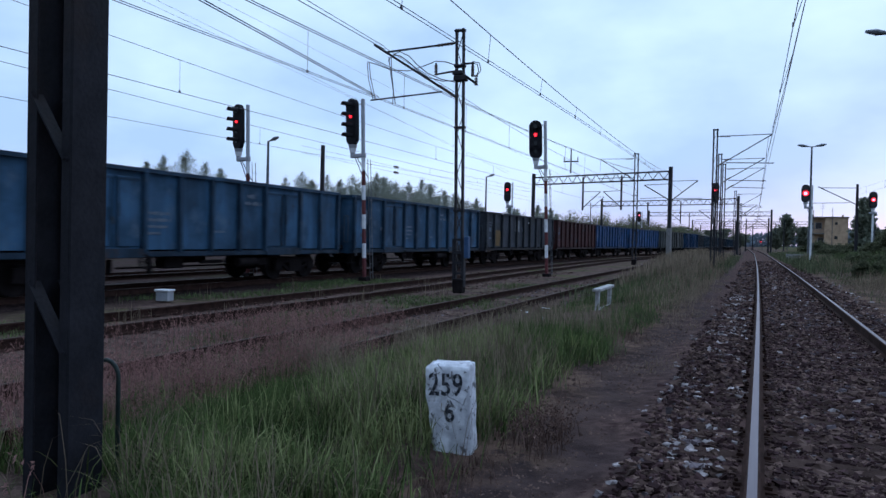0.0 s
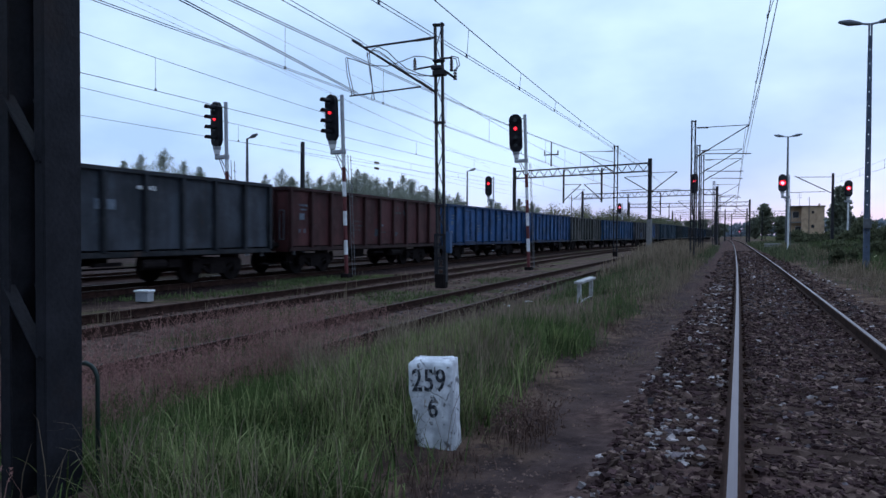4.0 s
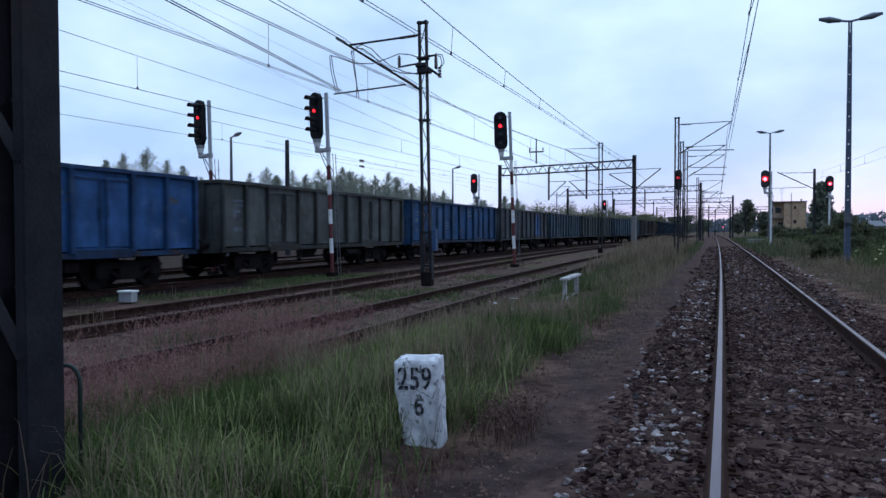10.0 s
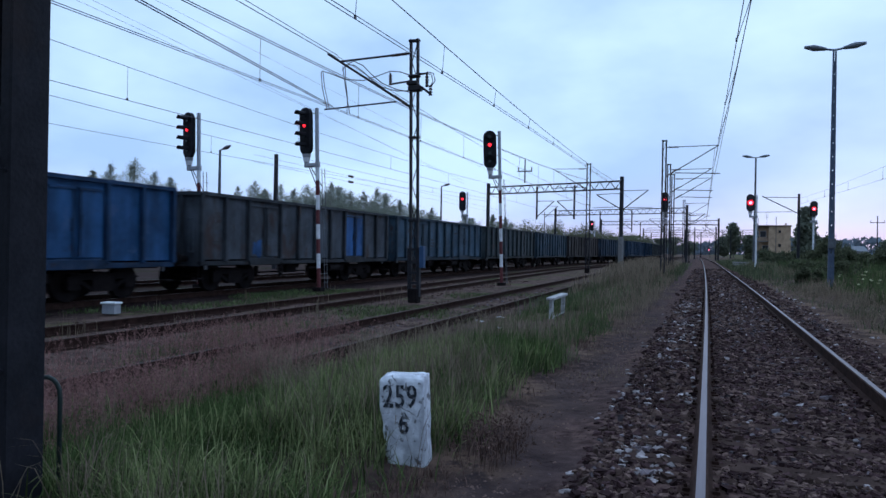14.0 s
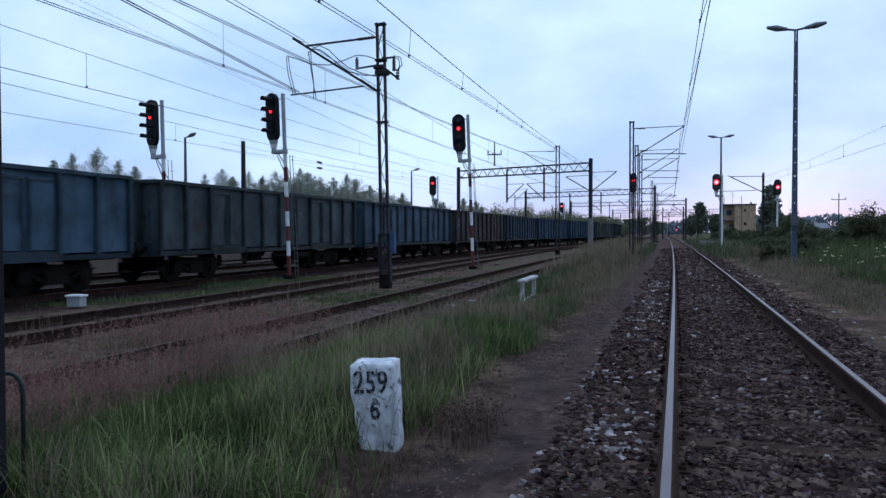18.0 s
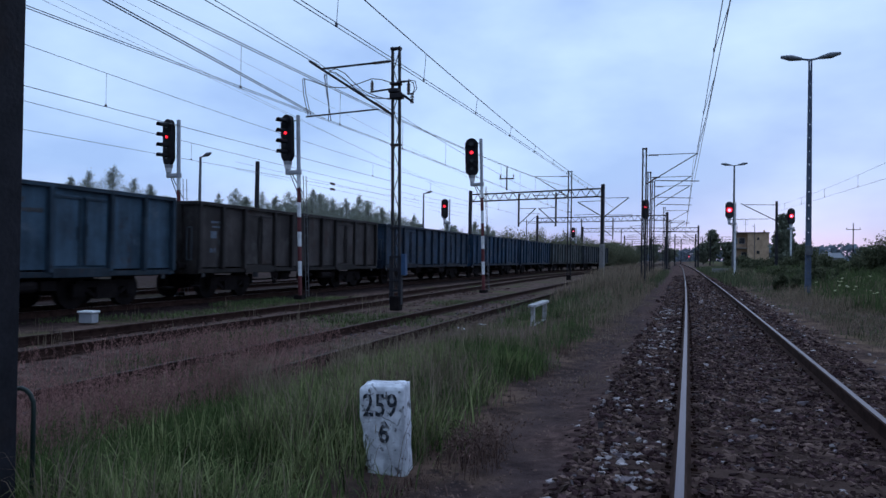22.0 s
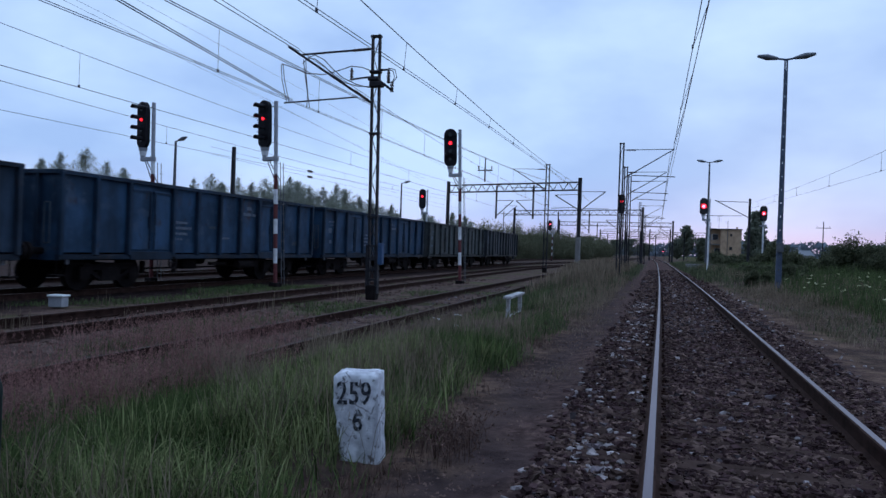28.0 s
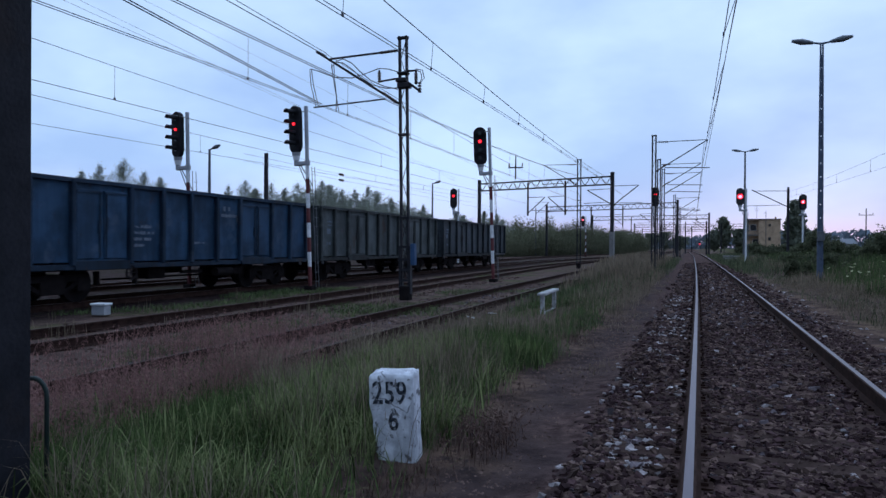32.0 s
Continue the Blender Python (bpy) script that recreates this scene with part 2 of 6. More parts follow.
M_LONGGRASS = material("long_pale_grass", (0.1057, 0.1181, 0.0482), (0.2464, 0.2698, 0.1203), 2, 0.85, 0, 0, island=0.55, spec=0.06)
M_DRYGRASS = material("grass_dry", (0.120, 0.090, 0.064), (0.245, 0.190, 0.138), 2, 0.85, 0, 0, island=0.4, spec=0.1)
M_PLUME = material("reddish_grass_plume", (0.1756, 0.0894, 0.0793), (0.3192, 0.1806, 0.1623), 2, 0.9, 0, 0, island=0.4, spec=0.1)
M_WEEDS = material("grey_green_weeds", (0.044, 0.054, 0.029), (0.130, 0.142, 0.080), 2, 0.85, 0, 0, island=0.5, spec=0.06)
M_YARDGREEN = material("fresh_green_weeds", (0.040, 0.062, 0.022), (0.120, 0.160, 0.062), 2, 0.85, 0, 0, island=0.5, spec=0.06)
M_VERGE = material("lush_green_weeds", (0.036, 0.052, 0.021), (0.110, 0.140, 0.058), 2, 0.85, 0, 0, island=0.5, spec=0.06)
M_DARKWEED = material("dead_brown_weeds", (0.070, 0.041, 0.034), (0.16, 0.10, 0.083), 2, 0.9, 0, 0, island=0.5, spec=0.05)
M_FLOWER = material("creamy_flower", (0.42, 0.41, 0.22), (0.58, 0.57, 0.38), 2, 0.8, 0, 0)
M_LAMPGLASS = material("lamp_housing", (0.10, 0.11, 0.13), (0.16, 0.175, 0.20), 3, 0.5, 0.1, 0)
M_LENS = material("dark_signal_lens", (0.012, 0.014, 0.016), (0.02, 0.022, 0.026), 3, 0.15, 0, 0)
G_RED = glow("lit_red_lens", (1.0, 0.02, 0.03), 4.5)
M_UNDER = material("sooty_running_gear", (0.0075, 0.0058, 0.0064), (0.019, 0.0145, 0.0145), 4, 0.95, 0.0, 0.3, spec=0.08)
M_PEEL = material("grey_primer_patch", (0.030, 0.040, 0.052), (0.070, 0.082, 0.098), 8, 0.85, 0, 0.1)
M_WOODFLOOR = material("wagon_floor_planks", (0.05, 0.04, 0.035), (0.10, 0.08, 0.07), 3, 0.9)
M_FAINT = material("nearly_gone_stencil", (0.036, 0.036, 0.040), (0.075, 0.073, 0.077), 12, 0.85, 0, 0)
M_CHALK = material("faded_white_stencil", (0.078, 0.100, 0.135), (0.160, 0.185, 0.225), 12, 0.85, 0, 0)


def let_light_through(m, share):
    """Leaves and blades pass part of the light."""
    n, l = m.node_tree.nodes, m.node_tree.links
    p, out = n["Principled BSDF"], n["Material Output"]
    tr, mx = n.new("ShaderNodeBsdfTranslucent"), n.new("ShaderNodeMixShader")
    l.new(p.inputs["Base Color"].links[0].from_socket, tr.inputs[0])
    mx.inputs[0].default_value = share
    l.new(p.outputs[0], mx.inputs[1])
    l.new(tr.outputs[0], mx.inputs[2])
    l.new(mx.outputs[0], out.inputs[0])


for leafy in (M_WEEDS, M_VERGE, M_LONGGRASS, M_LEAF, M_LEAFDULL, M_LEAFFAR, M_THICKET, M_GRASS, M_DRYGRASS, M_PLUME):
    let_light_through(leafy, 0.45)


class Nodes:
    """Short words for a material's nodes."""

    def __init__(self, name, spread=0.0):
        self.m = bpy.data.materials.new(name)
        self.m.use_nodes = True
        self.n, self.l = self.m.node_tree.nodes, self.m.node_tree.links
        self.bsdf = self.n["Principled BSDF"]
        self.co = self.n.new("ShaderNodeTexCoord").outputs["Object"]
        if spread:
            rnd = self.n.new("ShaderNodeObjectInfo").outputs["Random"]
            add = self.n.new("ShaderNodeVectorMath")
            add.operation = "MULTIPLY_ADD"
            self.l.new(rnd, add.inputs[0])
            add.inputs[1].default_value = (spread, spread * 0.7, spread * 0.3)
            self.l.new(self.co, add.inputs[2])
            self.co = add.outputs[0]

    def noise(self, scale, detail=5, rough=0.55, stretch=(1, 1, 1)):
        mp = self.n.new("ShaderNodeMapping")
        mp.inputs["Scale"].default_value = stretch
        self.l.new(self.co, mp.inputs[0])
        t = self.n.new("ShaderNodeTexNoise")
        t.inputs["Scale"].default_value, t.inputs["Detail"].default_value, t.inputs["Roughness"].default_value = scale, detail, rough
        self.l.new(mp.outputs[0], t.inputs["Vector"])
        return t.outputs[0]

    def cracks(self, scale):
        t = self.n.new("ShaderNodeTexVoronoi")
        t.feature = "DISTANCE_TO_EDGE"
        t.inputs["Scale"].default_value = scale
        warp = self.n.new("ShaderNodeVectorMath")
        warp.operation = "MULTIPLY_ADD"
        w = self.n.new("ShaderNodeTexNoise")
        w.inputs["Scale"].default_value = scale * 1.4
        self.l.new(self.co, w.inputs["Vector"])
        self.l.new(w.outputs["Color"], warp.inputs[0])
        warp.inputs[1].default_value = (0.10, 0.10, 0.10)
        self.l.new(self.co, warp.inputs[2])
        self.l.new(warp.outputs[0], t.inputs["Vector"])
        return t.outputs["Distance"]

    def step(self, src, a, c, lo=0.0, hi=1.0):
        r = self.n.new("ShaderNodeMapRange")
        r.interpolation_type = "SMOOTHSTEP"
        r.inputs[1].default_value, r.inputs[2].default_value, r.inputs[3].default_value, r.inputs[4].default_value = a, c, lo, hi
        self.l.new(src, r.inputs[0])
        return r.outputs[0]

    def times(self, a, b):
        x = self.n.new("ShaderNodeMath")
        x.operation = "MULTIPLY"
        for sock, v in zip(x.inputs, (a, b)):
            if isinstance(v, (int, float)):
                sock.default_value = v
            else:
                self.l.new(v, sock)
        return x.outputs[0]

    def mix(self, f, a, b):
        x = self.n.new("ShaderNodeMix")
        x.data_type = "RGBA"
        self.l.new(f, x.inputs[0])
        for sock, v in ((x.inputs[6], a), (x.inputs[7], b)):
            if isinstance(v, tuple):
                sock.default_value = (*v, 1)
            else:
                self.l.new(v, sock)
        return x.outputs[2]

    def scaled(self, colour, f):
        x = self.n.new("ShaderNodeVectorMath")
        x.operation = "SCALE"
        self.l.new(colour, x.inputs[0])
        self.l.new(f, x.inputs[3])
        return x.outputs[0]

    def done(self, colour, rough, spec, height=None, bump=0.3, far=0.01):
        self.l.new(colour, self.bsdf.inputs["Base Color"])
        self.bsdf.inputs["Roughness"].default_value = rough
        self.bsdf.inputs["Specular IOR Level"].default_value = spec
        if height is not None:
            bp = self.n.new("ShaderNodeBump")
            bp.inputs["Strength"].default_value, bp.inputs["Distance"].default_value = bump, far
            self.l.new(height, bp.inputs["Height"])
            self.l.new(bp.outputs[0], self.bsdf.inputs["Normal"])
        return self.m


def chipped_whitewash():
    k = Nodes("whitewashed_stone")
    c = k.mix(k.step(k.noise(11, 6), 0.30, 0.70), (0.40, 0.40, 0.44), (0.72, 0.73, 0.77))
    c = k.mix(k.times(k.step(k.noise(6, 4, 0.6, (1, 1, 0.25)), 0.50, 0.66), 0.55), c, (0.24, 0.24, 0.26))
    crack = k.times(k.step(k.cracks(5.5), 0.035, 0.0), k.step(k.noise(7, 3), 0.47, 0.60))
    c = k.mix(k.times(crack, 0.8), c, (0.075, 0.072, 0.078))
    chip = k.step(k.noise(16, 7, 0.62), 0.585, 0.625)
    c = k.mix(k.times(chip, 0.85), c, (0.088, 0.083, 0.085))
    return k.done(c, 0.9, 0.15, k.noise(30, 6, 0.65), 0.7, 0.012)


def worn_ink():
    k = Nodes("worn_black_lettering")
    c = k.mix(k.step(k.noise(30, 5), 0.35, 0.65), (0.014, 0.016, 0.022), (0.06, 0.063, 0.075))
    c = k.mix(k.times(k.step(k.noise(26, 6, 0.65), 0.53, 0.60), 0.85), c, (0.34, 0.345, 0.37))
    return k.done(c, 0.85, 0.1)


M_STONEWHITE = chipped_whitewash()
M_INK = worn_ink()


def wagon_paint(name, base, rust, amount):
    """Sun-bleached paint with runs, bare faded areas, scuffs and rust."""
    k = Nodes(name, 40.0)
    d, li = tuple(c * 0.62 for c in base), tuple(c * 1.25 for c in base)
    grey = sum(base) / 3
    bleached = tuple(0.55 * c * 1.5 + 0.45 * grey * 1.5 + 0.006 for c in base)
    c = k.mix(k.step(k.noise(0.8, 6, 0.6), 0.36, 0.66), d, li)
    c = k.scaled(c, k.step(k.noise(2.6, 5, 0.6, (1, 1, 0.10)), 0.30, 0.70, 0.74, 1.18))
    c = k.mix(k.times(k.step(k.noise(1.5, 6, 0.65), 0.54, 0.70), 0.6), c, bleached)
    c = k.mix(k.times(k.step(k.noise(1.1, 7, 0.70, (1, 1, 0.6)), 0.64 - 0.16 * amount, 0.74 - 0.10 * amount), 0.8), c, rust)
    c = k.mix(k.times(k.step(k.noise(6.5, 7, 0.7, (1, 1, 0.5)), 0.62 - 0.06 * amount, 0.70 - 0.05 * amount), 0.7), c, tuple(0.6 * q for q in rust))
    c = k.mix(k.times(k.step(k.noise(9.0, 6, 0.7, (1, 0.5, 1)), 0.66, 0.74), 0.45), c, tuple(1.5 * q + 0.05 for q in base))
    return k.done(c, 0.62, 0.14, k.noise(20, 4), 0.22, 0.02)


RUST = (0.045, 0.024, 0.018)
BASE = {"blue": (0.031, 0.080, 0.142), "bright": (0.023, 0.078, 0.200), "royal": (0.019, 0.066, 0.155), "dark": (0.040, 0.046, 0.058), "red": (0.062, 0.022, 0.023), "olive": (0.074, 0.079, 0.077),
        "teal": (0.042, 0.075, 0.109), "patched": (0.062, 0.071, 0.085), "moss": (0.046, 0.062, 0.070), "midnight": (0.026, 0.045, 0.074), "brown": (0.050, 0.042, 0.041), "navy": (0.022, 0.053, 0.100), "grey": (0.066, 0.077, 0.080), "slate": (0.050, 0.058, 0.068)}
WORN = {"blue": 0.18, "bright": 0.12, "royal": 0.15, "dark": 0.35, "red": 0.15, "olive": 0.4, "teal": 0.35, "moss": 0.62, "patched": 0.75, "midnight": 0.35, "brown": 0.6, "navy": 0.25, "grey": 0.4, "slate": 0.35}
PAINT = {k_: wagon_paint("worn_" + k_ + "_paint", v_, RUST, WORN[k_]) for k_, v_ in BASE.items()}
# ribs and rails: the same rusting paint, darkened in colour for their shadow side
SHADED = {k_: wagon_paint("shaded_" + k_ + "_paint", tuple(0.55 * w_ + 0.002 for w_ in v_), RUST, WORN[k_] * 0.6) for k_, v_ in BASE.items()}
SILL = {k_: wagon_paint("rusty_" + k_ + "_sill", tuple(0.34 * w_ + 0.004 for w_ in v_), (0.042, 0.026, 0.020), 0.62) for k_, v_ in BASE.items()}


# ---- mesh helpers ----
def box(bm, cx, cy, cz, sx, sy, sz, m=None):
    r = bmesh.ops.create_cube(bm, size=1.0)
    t = Matrix.Translation((cx, cy, cz)) @ Matrix.Diagonal((sx, sy, sz, 1))
    bmesh.ops.transform(bm, matrix=(m @ t) if m else t, verts=r["verts"])
    return r["verts"]


def rod(bm, a, b, r0, r1=None, n=8):
    a, b = Vector(a), Vector(b)
    d = b - a
    m = Matrix.Translation((a + b) / 2) @ d.to_track_quat("Z", "Y").to_matrix().to_4x4()
    bmesh.ops.create_cone(bm, cap_ends=True, segments=n, radius1=r0, radius2=r0 if r1 is None else r1, depth=d.length, matrix=m)


def tube(bm, pts, r, n=6):
    """One round tube along a bent line."""
    pts = [Vector(p) for p in pts]
    rings = []
    for i, p in enumerate(pts):
        d = (pts[min(i + 1, len(pts) - 1)] - pts[max(i - 1, 0)]).normalized()
        u = d.cross(Vector((0, 1, 0)) if abs(d.y) < 0.9 else Vector((0, 0, 1))).normalized()
        v = d.cross(u)
        rings.append([bm.verts.new(p + (u * math.cos(2 * math.pi * k / n) + v * math.sin(2 * math.pi * k / n)) * r) for k in range(n)])
    for a, c in zip(rings, rings[1:]):
        for k in range(n):
            bm.faces.new((a[k], a[(k + 1) % n], c[(k + 1) % n], c[k]))
    bm.faces.new(rings[0][::-1])
    bm.faces.new(rings[-1])
    bmesh.ops.recalc_face_normals(bm, faces=bm.faces)


def bar(bm, a, b, w, h):
    """A flat bar from a to b."""
    a, b = Vector(a), Vector(b)
    d = b - a
    m = Matrix.Translation((a + b) / 2) @ d.to_track_quat("Z", "Y").to_matrix().to_4x4()
    box(bm, 0, 0, 0, w, h, d.length, m)


def bevel(bm, w, seg=2):
    bmesh.ops.bevel(bm, geom=list(bm.edges), offset=w, segments=seg, affect="EDGES", profile=0.6, clamp_overlap=True)


def mesh_of(name, bm, mat, smooth=False):
    me = bpy.data.meshes.new(name)
    bm.to_mesh(me)
    bm.free()
    for mm in mat if isinstance(mat, (list, tuple)) else [mat]:
        me.materials.append(mm)
    if smooth:
        for f in me.polygons:
            f.use_smooth = True
    return me


def part(name, bm, mat, parent, label="", smooth=False, at=None):
    ob = new(name, mesh_of(name, bm, mat, smooth))
    ob.parent = parent
    if at:
        ob.matrix_basis = at
    if label:
        ob["label"] = label
    return ob


def piece(name, me, parent, m):
    ob = new(name, me)
    ob.parent = parent
    ob.matrix_basis = m
    return ob


def thing(name, m, label, category, group="", kind=""):
    ob = new(name)
    ob.empty_display_size = 0.2
    ob.matrix_world = m
    return tagged(ob, label, category, group, kind)


def B():
    return bmesh.new()


def smooth01(a, b, v):
    u = min(1.0, max(0.0, (v - a) / (b - a)))
    return u * u * (3 - 2 * u)


# ---- plan ----
Z_LEFT = -0.30          # rail heads of the yard tracks; our own track's are at 0


def track_own(y):
    return 0.69 + 0.62 * (1 - math.exp(-max(0.0, y) / 40)) - 2.2 * smooth01(90, 320, y)


def track_two(y):
    return -5.75 + 3.3 * smooth01(45, 130, y)


def track_three(y):
    return -9.88 - 0.62 * smooth01(12, 50, y) + 4.6 * smooth01(55, 125, y) + 1.5 * smooth01(130, 260, y)


def track_train(y):
    return -15.37 + 0.7 * smooth01(28, 64, y) + 5.3 * smooth01(66, 126, y) + 4.2 * smooth01(120, 300, y)


def track_behind(y):
    return -20.0 + 7.0 * smooth01(90, 200, y)


def ground_z(x, y):
    far = smooth01(60, 140, y)
    z = -0.47
    s = smooth01(-4.6, -2.2, x) * (1 - smooth01(4.0, 9.0, x))
    z += 0.20 * s
    b = smooth01(-1.0, -0.35, x) * (1 - smooth01(1.85, 2.6, x))
    z += 0.10 * b
    berm = smooth01(-4.4, -3.2, x) * (1 - smooth01(-2.6, -1.5, x))
    z += berm * (0.06 + 0.50 * smooth01(20, 32, y) * (1 - smooth01(50, 64, y)))
    z += 0.35 * smooth01(2.9, 4.8, x) * smooth01(32, 56, y) * (1 - smooth01(90, 130, y))
    z += 0.60 * smooth01(5.0, 10, x) * smooth01(6, 20, y)
    z += (0.03 if x < -2.6 else 0.008) * noise.noise((x * 0.9, y * 0.9, 0))
    if b > 0.5:
        z = min(max(z, -0.165), -0.145)
    return z


# ---- ground ----
def axis(lo, hi, fine_lo, fine_hi, step, grow=1.25):
    vals = list(np.arange(fine_lo, fine_hi + 1e-6, step))
    s, v = step, fine_hi
    while v < hi:
        s *= grow
        v += s
        vals.append(min(v, hi))
    s, v = step, fine_lo
    while v > lo:
        s *= grow
        v -= s
        vals.insert(0, max(v, lo))
    return vals


def ground_material():
    m = bpy.data.materials.new("yard_earth")
    m.use_nodes = True
    n, l = m.node_tree.nodes, m.node_tree.links
    b = n["Principled BSDF"]
    geo = n.new("ShaderNodeNewGeometry")
    sep = n.new("ShaderNodeSeparateXYZ")
    l.new(geo.outputs["Position"], sep.inputs[0])

    def tex(scale, detail=5, rough=0.55):
        t = n.new("ShaderNodeTexNoise")
        t.inputs["Scale"].default_value, t.inputs["Detail"].default_value, t.inputs["Roughness"].default_value = scale, detail, rough
        l.new(geo.outputs["Position"], t.inputs["Vector"])
        return t.outputs[0]

    def ramp(src, a, c):
        r = n.new("ShaderNodeMapRange")
        r.interpolation_type = "SMOOTHSTEP"
        r.inputs[1].default_value, r.inputs[2].default_value = a, c
        l.new(src, r.inputs[0])
        return r.outputs[0]

    def mix(f, a, c):
        x = n.new("ShaderNodeMix")
        x.data_type = "RGBA"
        l.new(f, x.inputs[0])
        for sock, v in ((x.inputs[6], a), (x.inputs[7], c)):
            if isinstance(v, tuple):
                sock.default_value = (*v, 1)
            else:
                l.new(v, sock)
        return x.outputs[2]

    def math2(op, a, c):
        x = n.new("ShaderNodeMath")
        x.operation = op
        for sock, v in ((x.inputs[0], a), (x.inputs[1], c)):
            if isinstance(v, (int, float)):
                sock.default_value = v
            else:
                l.new(v, sock)
        return x.outputs[0]

    wob = math2("MULTIPLY", math2("SUBTRACT", tex(0.7, 3), 0.5), 1.6)
    x_w = math2("ADD", sep.outputs["X"], wob)
    earth = mix(ramp(tex(2.2), 0.35, 0.65), (0.047, 0.0295, 0.0265), (0.114, 0.0745, 0.0625))
    earth = mix(ramp(tex(45, 3), 0.45, 0.75), earth, (0.132, 0.0905, 0.0760))
    earth = mix(ramp(tex(12, 5, 0.7), 0.56, 0.66), earth, (0.026, 0.018, 0.018))
    green = mix(ramp(tex(1.1), 0.35, 0.65), (0.0340, 0.0396, 0.0153), (0.0850, 0.0772, 0.0378))
    patch = ramp(tex(0.35, 6, 0.65), 0.49, 0.64)
    yard = mix(patch, earth, green)
    path = mix(ramp(tex(1.5), 0.40, 0.62), (0.0306, 0.0197, 0.0180), (0.1611, 0.1029, 0.0753))
    path = mix(ramp(tex(70, 2), 0.5, 0.8), path, (0.1060, 0.0699, 0.0508))
    path = mix(ramp(tex(7, 4), 0.46, 0.68), path, (0.0890, 0.0554, 0.0418))
    path = mix(ramp(tex(11, 4), 0.55, 0.72), path, (0.0220, 0.0148, 0.0131))
    path = mix(ramp(tex(2.6, 6, 0.7), 0.55, 0.70), path, (0.0300, 0.0225, 0.0235))
    f_path = math2("MULTIPLY", ramp(x_w, -2.3, -1.6), math2("SUBTRACT", 1.0, ramp(x_w, 2.8, 4.2)))
    near = math2("SUBTRACT", 1.0, ramp(sep.outputs["Y"], 60, 160))
    col = mix(math2("MULTIPLY", f_path, near), yard, path)
    bed = mix(ramp(tex(9), 0.35, 0.7), (0.0357, 0.0210, 0.0196), (0.1208, 0.0744, 0.0654))
    shoulder = mix(ramp(tex(3.5), 0.3, 0.7), (0.0240, 0.0172, 0.0182), (0.0640, 0.0445, 0.0450))
    f_sh = math2("MULTIPLY", ramp(x_w, -1.75, -1.15), math2("SUBTRACT", 1.0, ramp(x_w, 1.0, 1.5)))
    col = mix(math2("MULTIPLY", f_sh, 0.8), col, shoulder)
    f_bed = math2("MULTIPLY", ramp(x_w, -1.3, -0.5), math2("SUBTRACT", 1.0, ramp(x_w, 2.1, 3.1)))
    col = mix(f_bed, col, bed)
    # ground turns darker left of x = -12, most along the train's track
    dark_ground = mix(ramp(tex(6), 0.35, 0.7), (0.0120, 0.0079, 0.0083), (0.0400, 0.0257, 0.0248))
    f_dark_strip = math2("MULTIPLY", ramp(x_w, -18.6, -17.4), math2("SUBTRACT", 1.0, ramp(x_w, -13.6, -12.2)))
    col = mix(math2("MULTIPLY", math2("ADD", math2("MULTIPLY", f_dark_strip, 0.30), math2("MULTIPLY", math2("SUBTRACT", 1.0, ramp(x_w, -13.6, -12.2)), 0.70)), near), col, dark_ground)
    f_far = ramp(sep.outputs["X"], 6, 12)
    col = mix(f_far, col, green)
    l.new(col, b.inputs["Base Color"])
    b.inputs["Roughness"].default_value = 0.95
    b.inputs["Specular IOR Level"].default_value = 0.02
    bp = n.new("ShaderNodeBump")
    bp.inputs["Strength"].default_value, bp.inputs["Distance"].default_value = 0.7, 0.03
    l.new(math2("ADD", tex(18, 5), math2("MULTIPLY", tex(90, 2), 0.5)), bp.inputs["Height"])
    l.new(bp.outputs[0], b.inputs["Normal"])
    return m


M_GROUND = ground_material()
gx = axis(-1500, 1500, -22, 14, 0.3, 1.3)
gy = axis(-1500, 2500, -4, 46, 0.4, 1.22)
verts = [(x, y, ground_z(x, y)) for y in gy for x in gx]
nx = len(gx)
faces = [(j * nx + i, j * nx + i + 1, (j + 1) * nx + i + 1, (j + 1) * nx + i) for j in range(len(gy) - 1) for i in range(nx - 1)]
me = bpy.data.meshes.new("ground")
me.from_pydata(verts, [], faces)
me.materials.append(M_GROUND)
for f in me.polygons:
    f.use_smooth = True
tagged(new("ground", me), "trodden earth and patchy grass of a railway yard", "ground", kind="structure")


# ---- tracks ----
RAIL_SHAPE = ((-0.062, -0.16), (0.062, -0.16), (0.062, -0.150), (0.012, -0.132), (0.010, -0.045), (0.036, -0.035), (0.036, -0.006),
              (0.023, 0.0), (-0.023, 0.0), (-0.036, -0.006), (-0.036, -0.035), (-0.010, -0.045), (-0.012, -0.132), (-0.062, -0.150))


def rail_mesh(path, off, z, y0, y1, head):
    bm = B()
    ys = list(np.arange(y0, min(60, y1), 2.0)) + list(np.arange(min(60, y1), y1 + 1, 8.0))
    rings = []
    for y in ys:
        x = path(y) + off
        rings.append([bm.verts.new((x + a, y, z + c)) for a, c in RAIL_SHAPE])
    k = len(RAIL_SHAPE)
    for a, c in zip(rings, rings[1:]):
        for i in range(k):
            f = bm.faces.new((a[i], a[(i + 1) % k], c[(i + 1) % k], c[i]))
            f.material_index = 1 if i == 7 else 0
    bm.faces.new(rings[0])
    bm.faces.new(rings[-1][::-1])
    bmesh.ops.recalc_face_normals(bm, faces=bm.faces)
    return mesh_of("rail", bm, [M_RUSTRAIL, head])


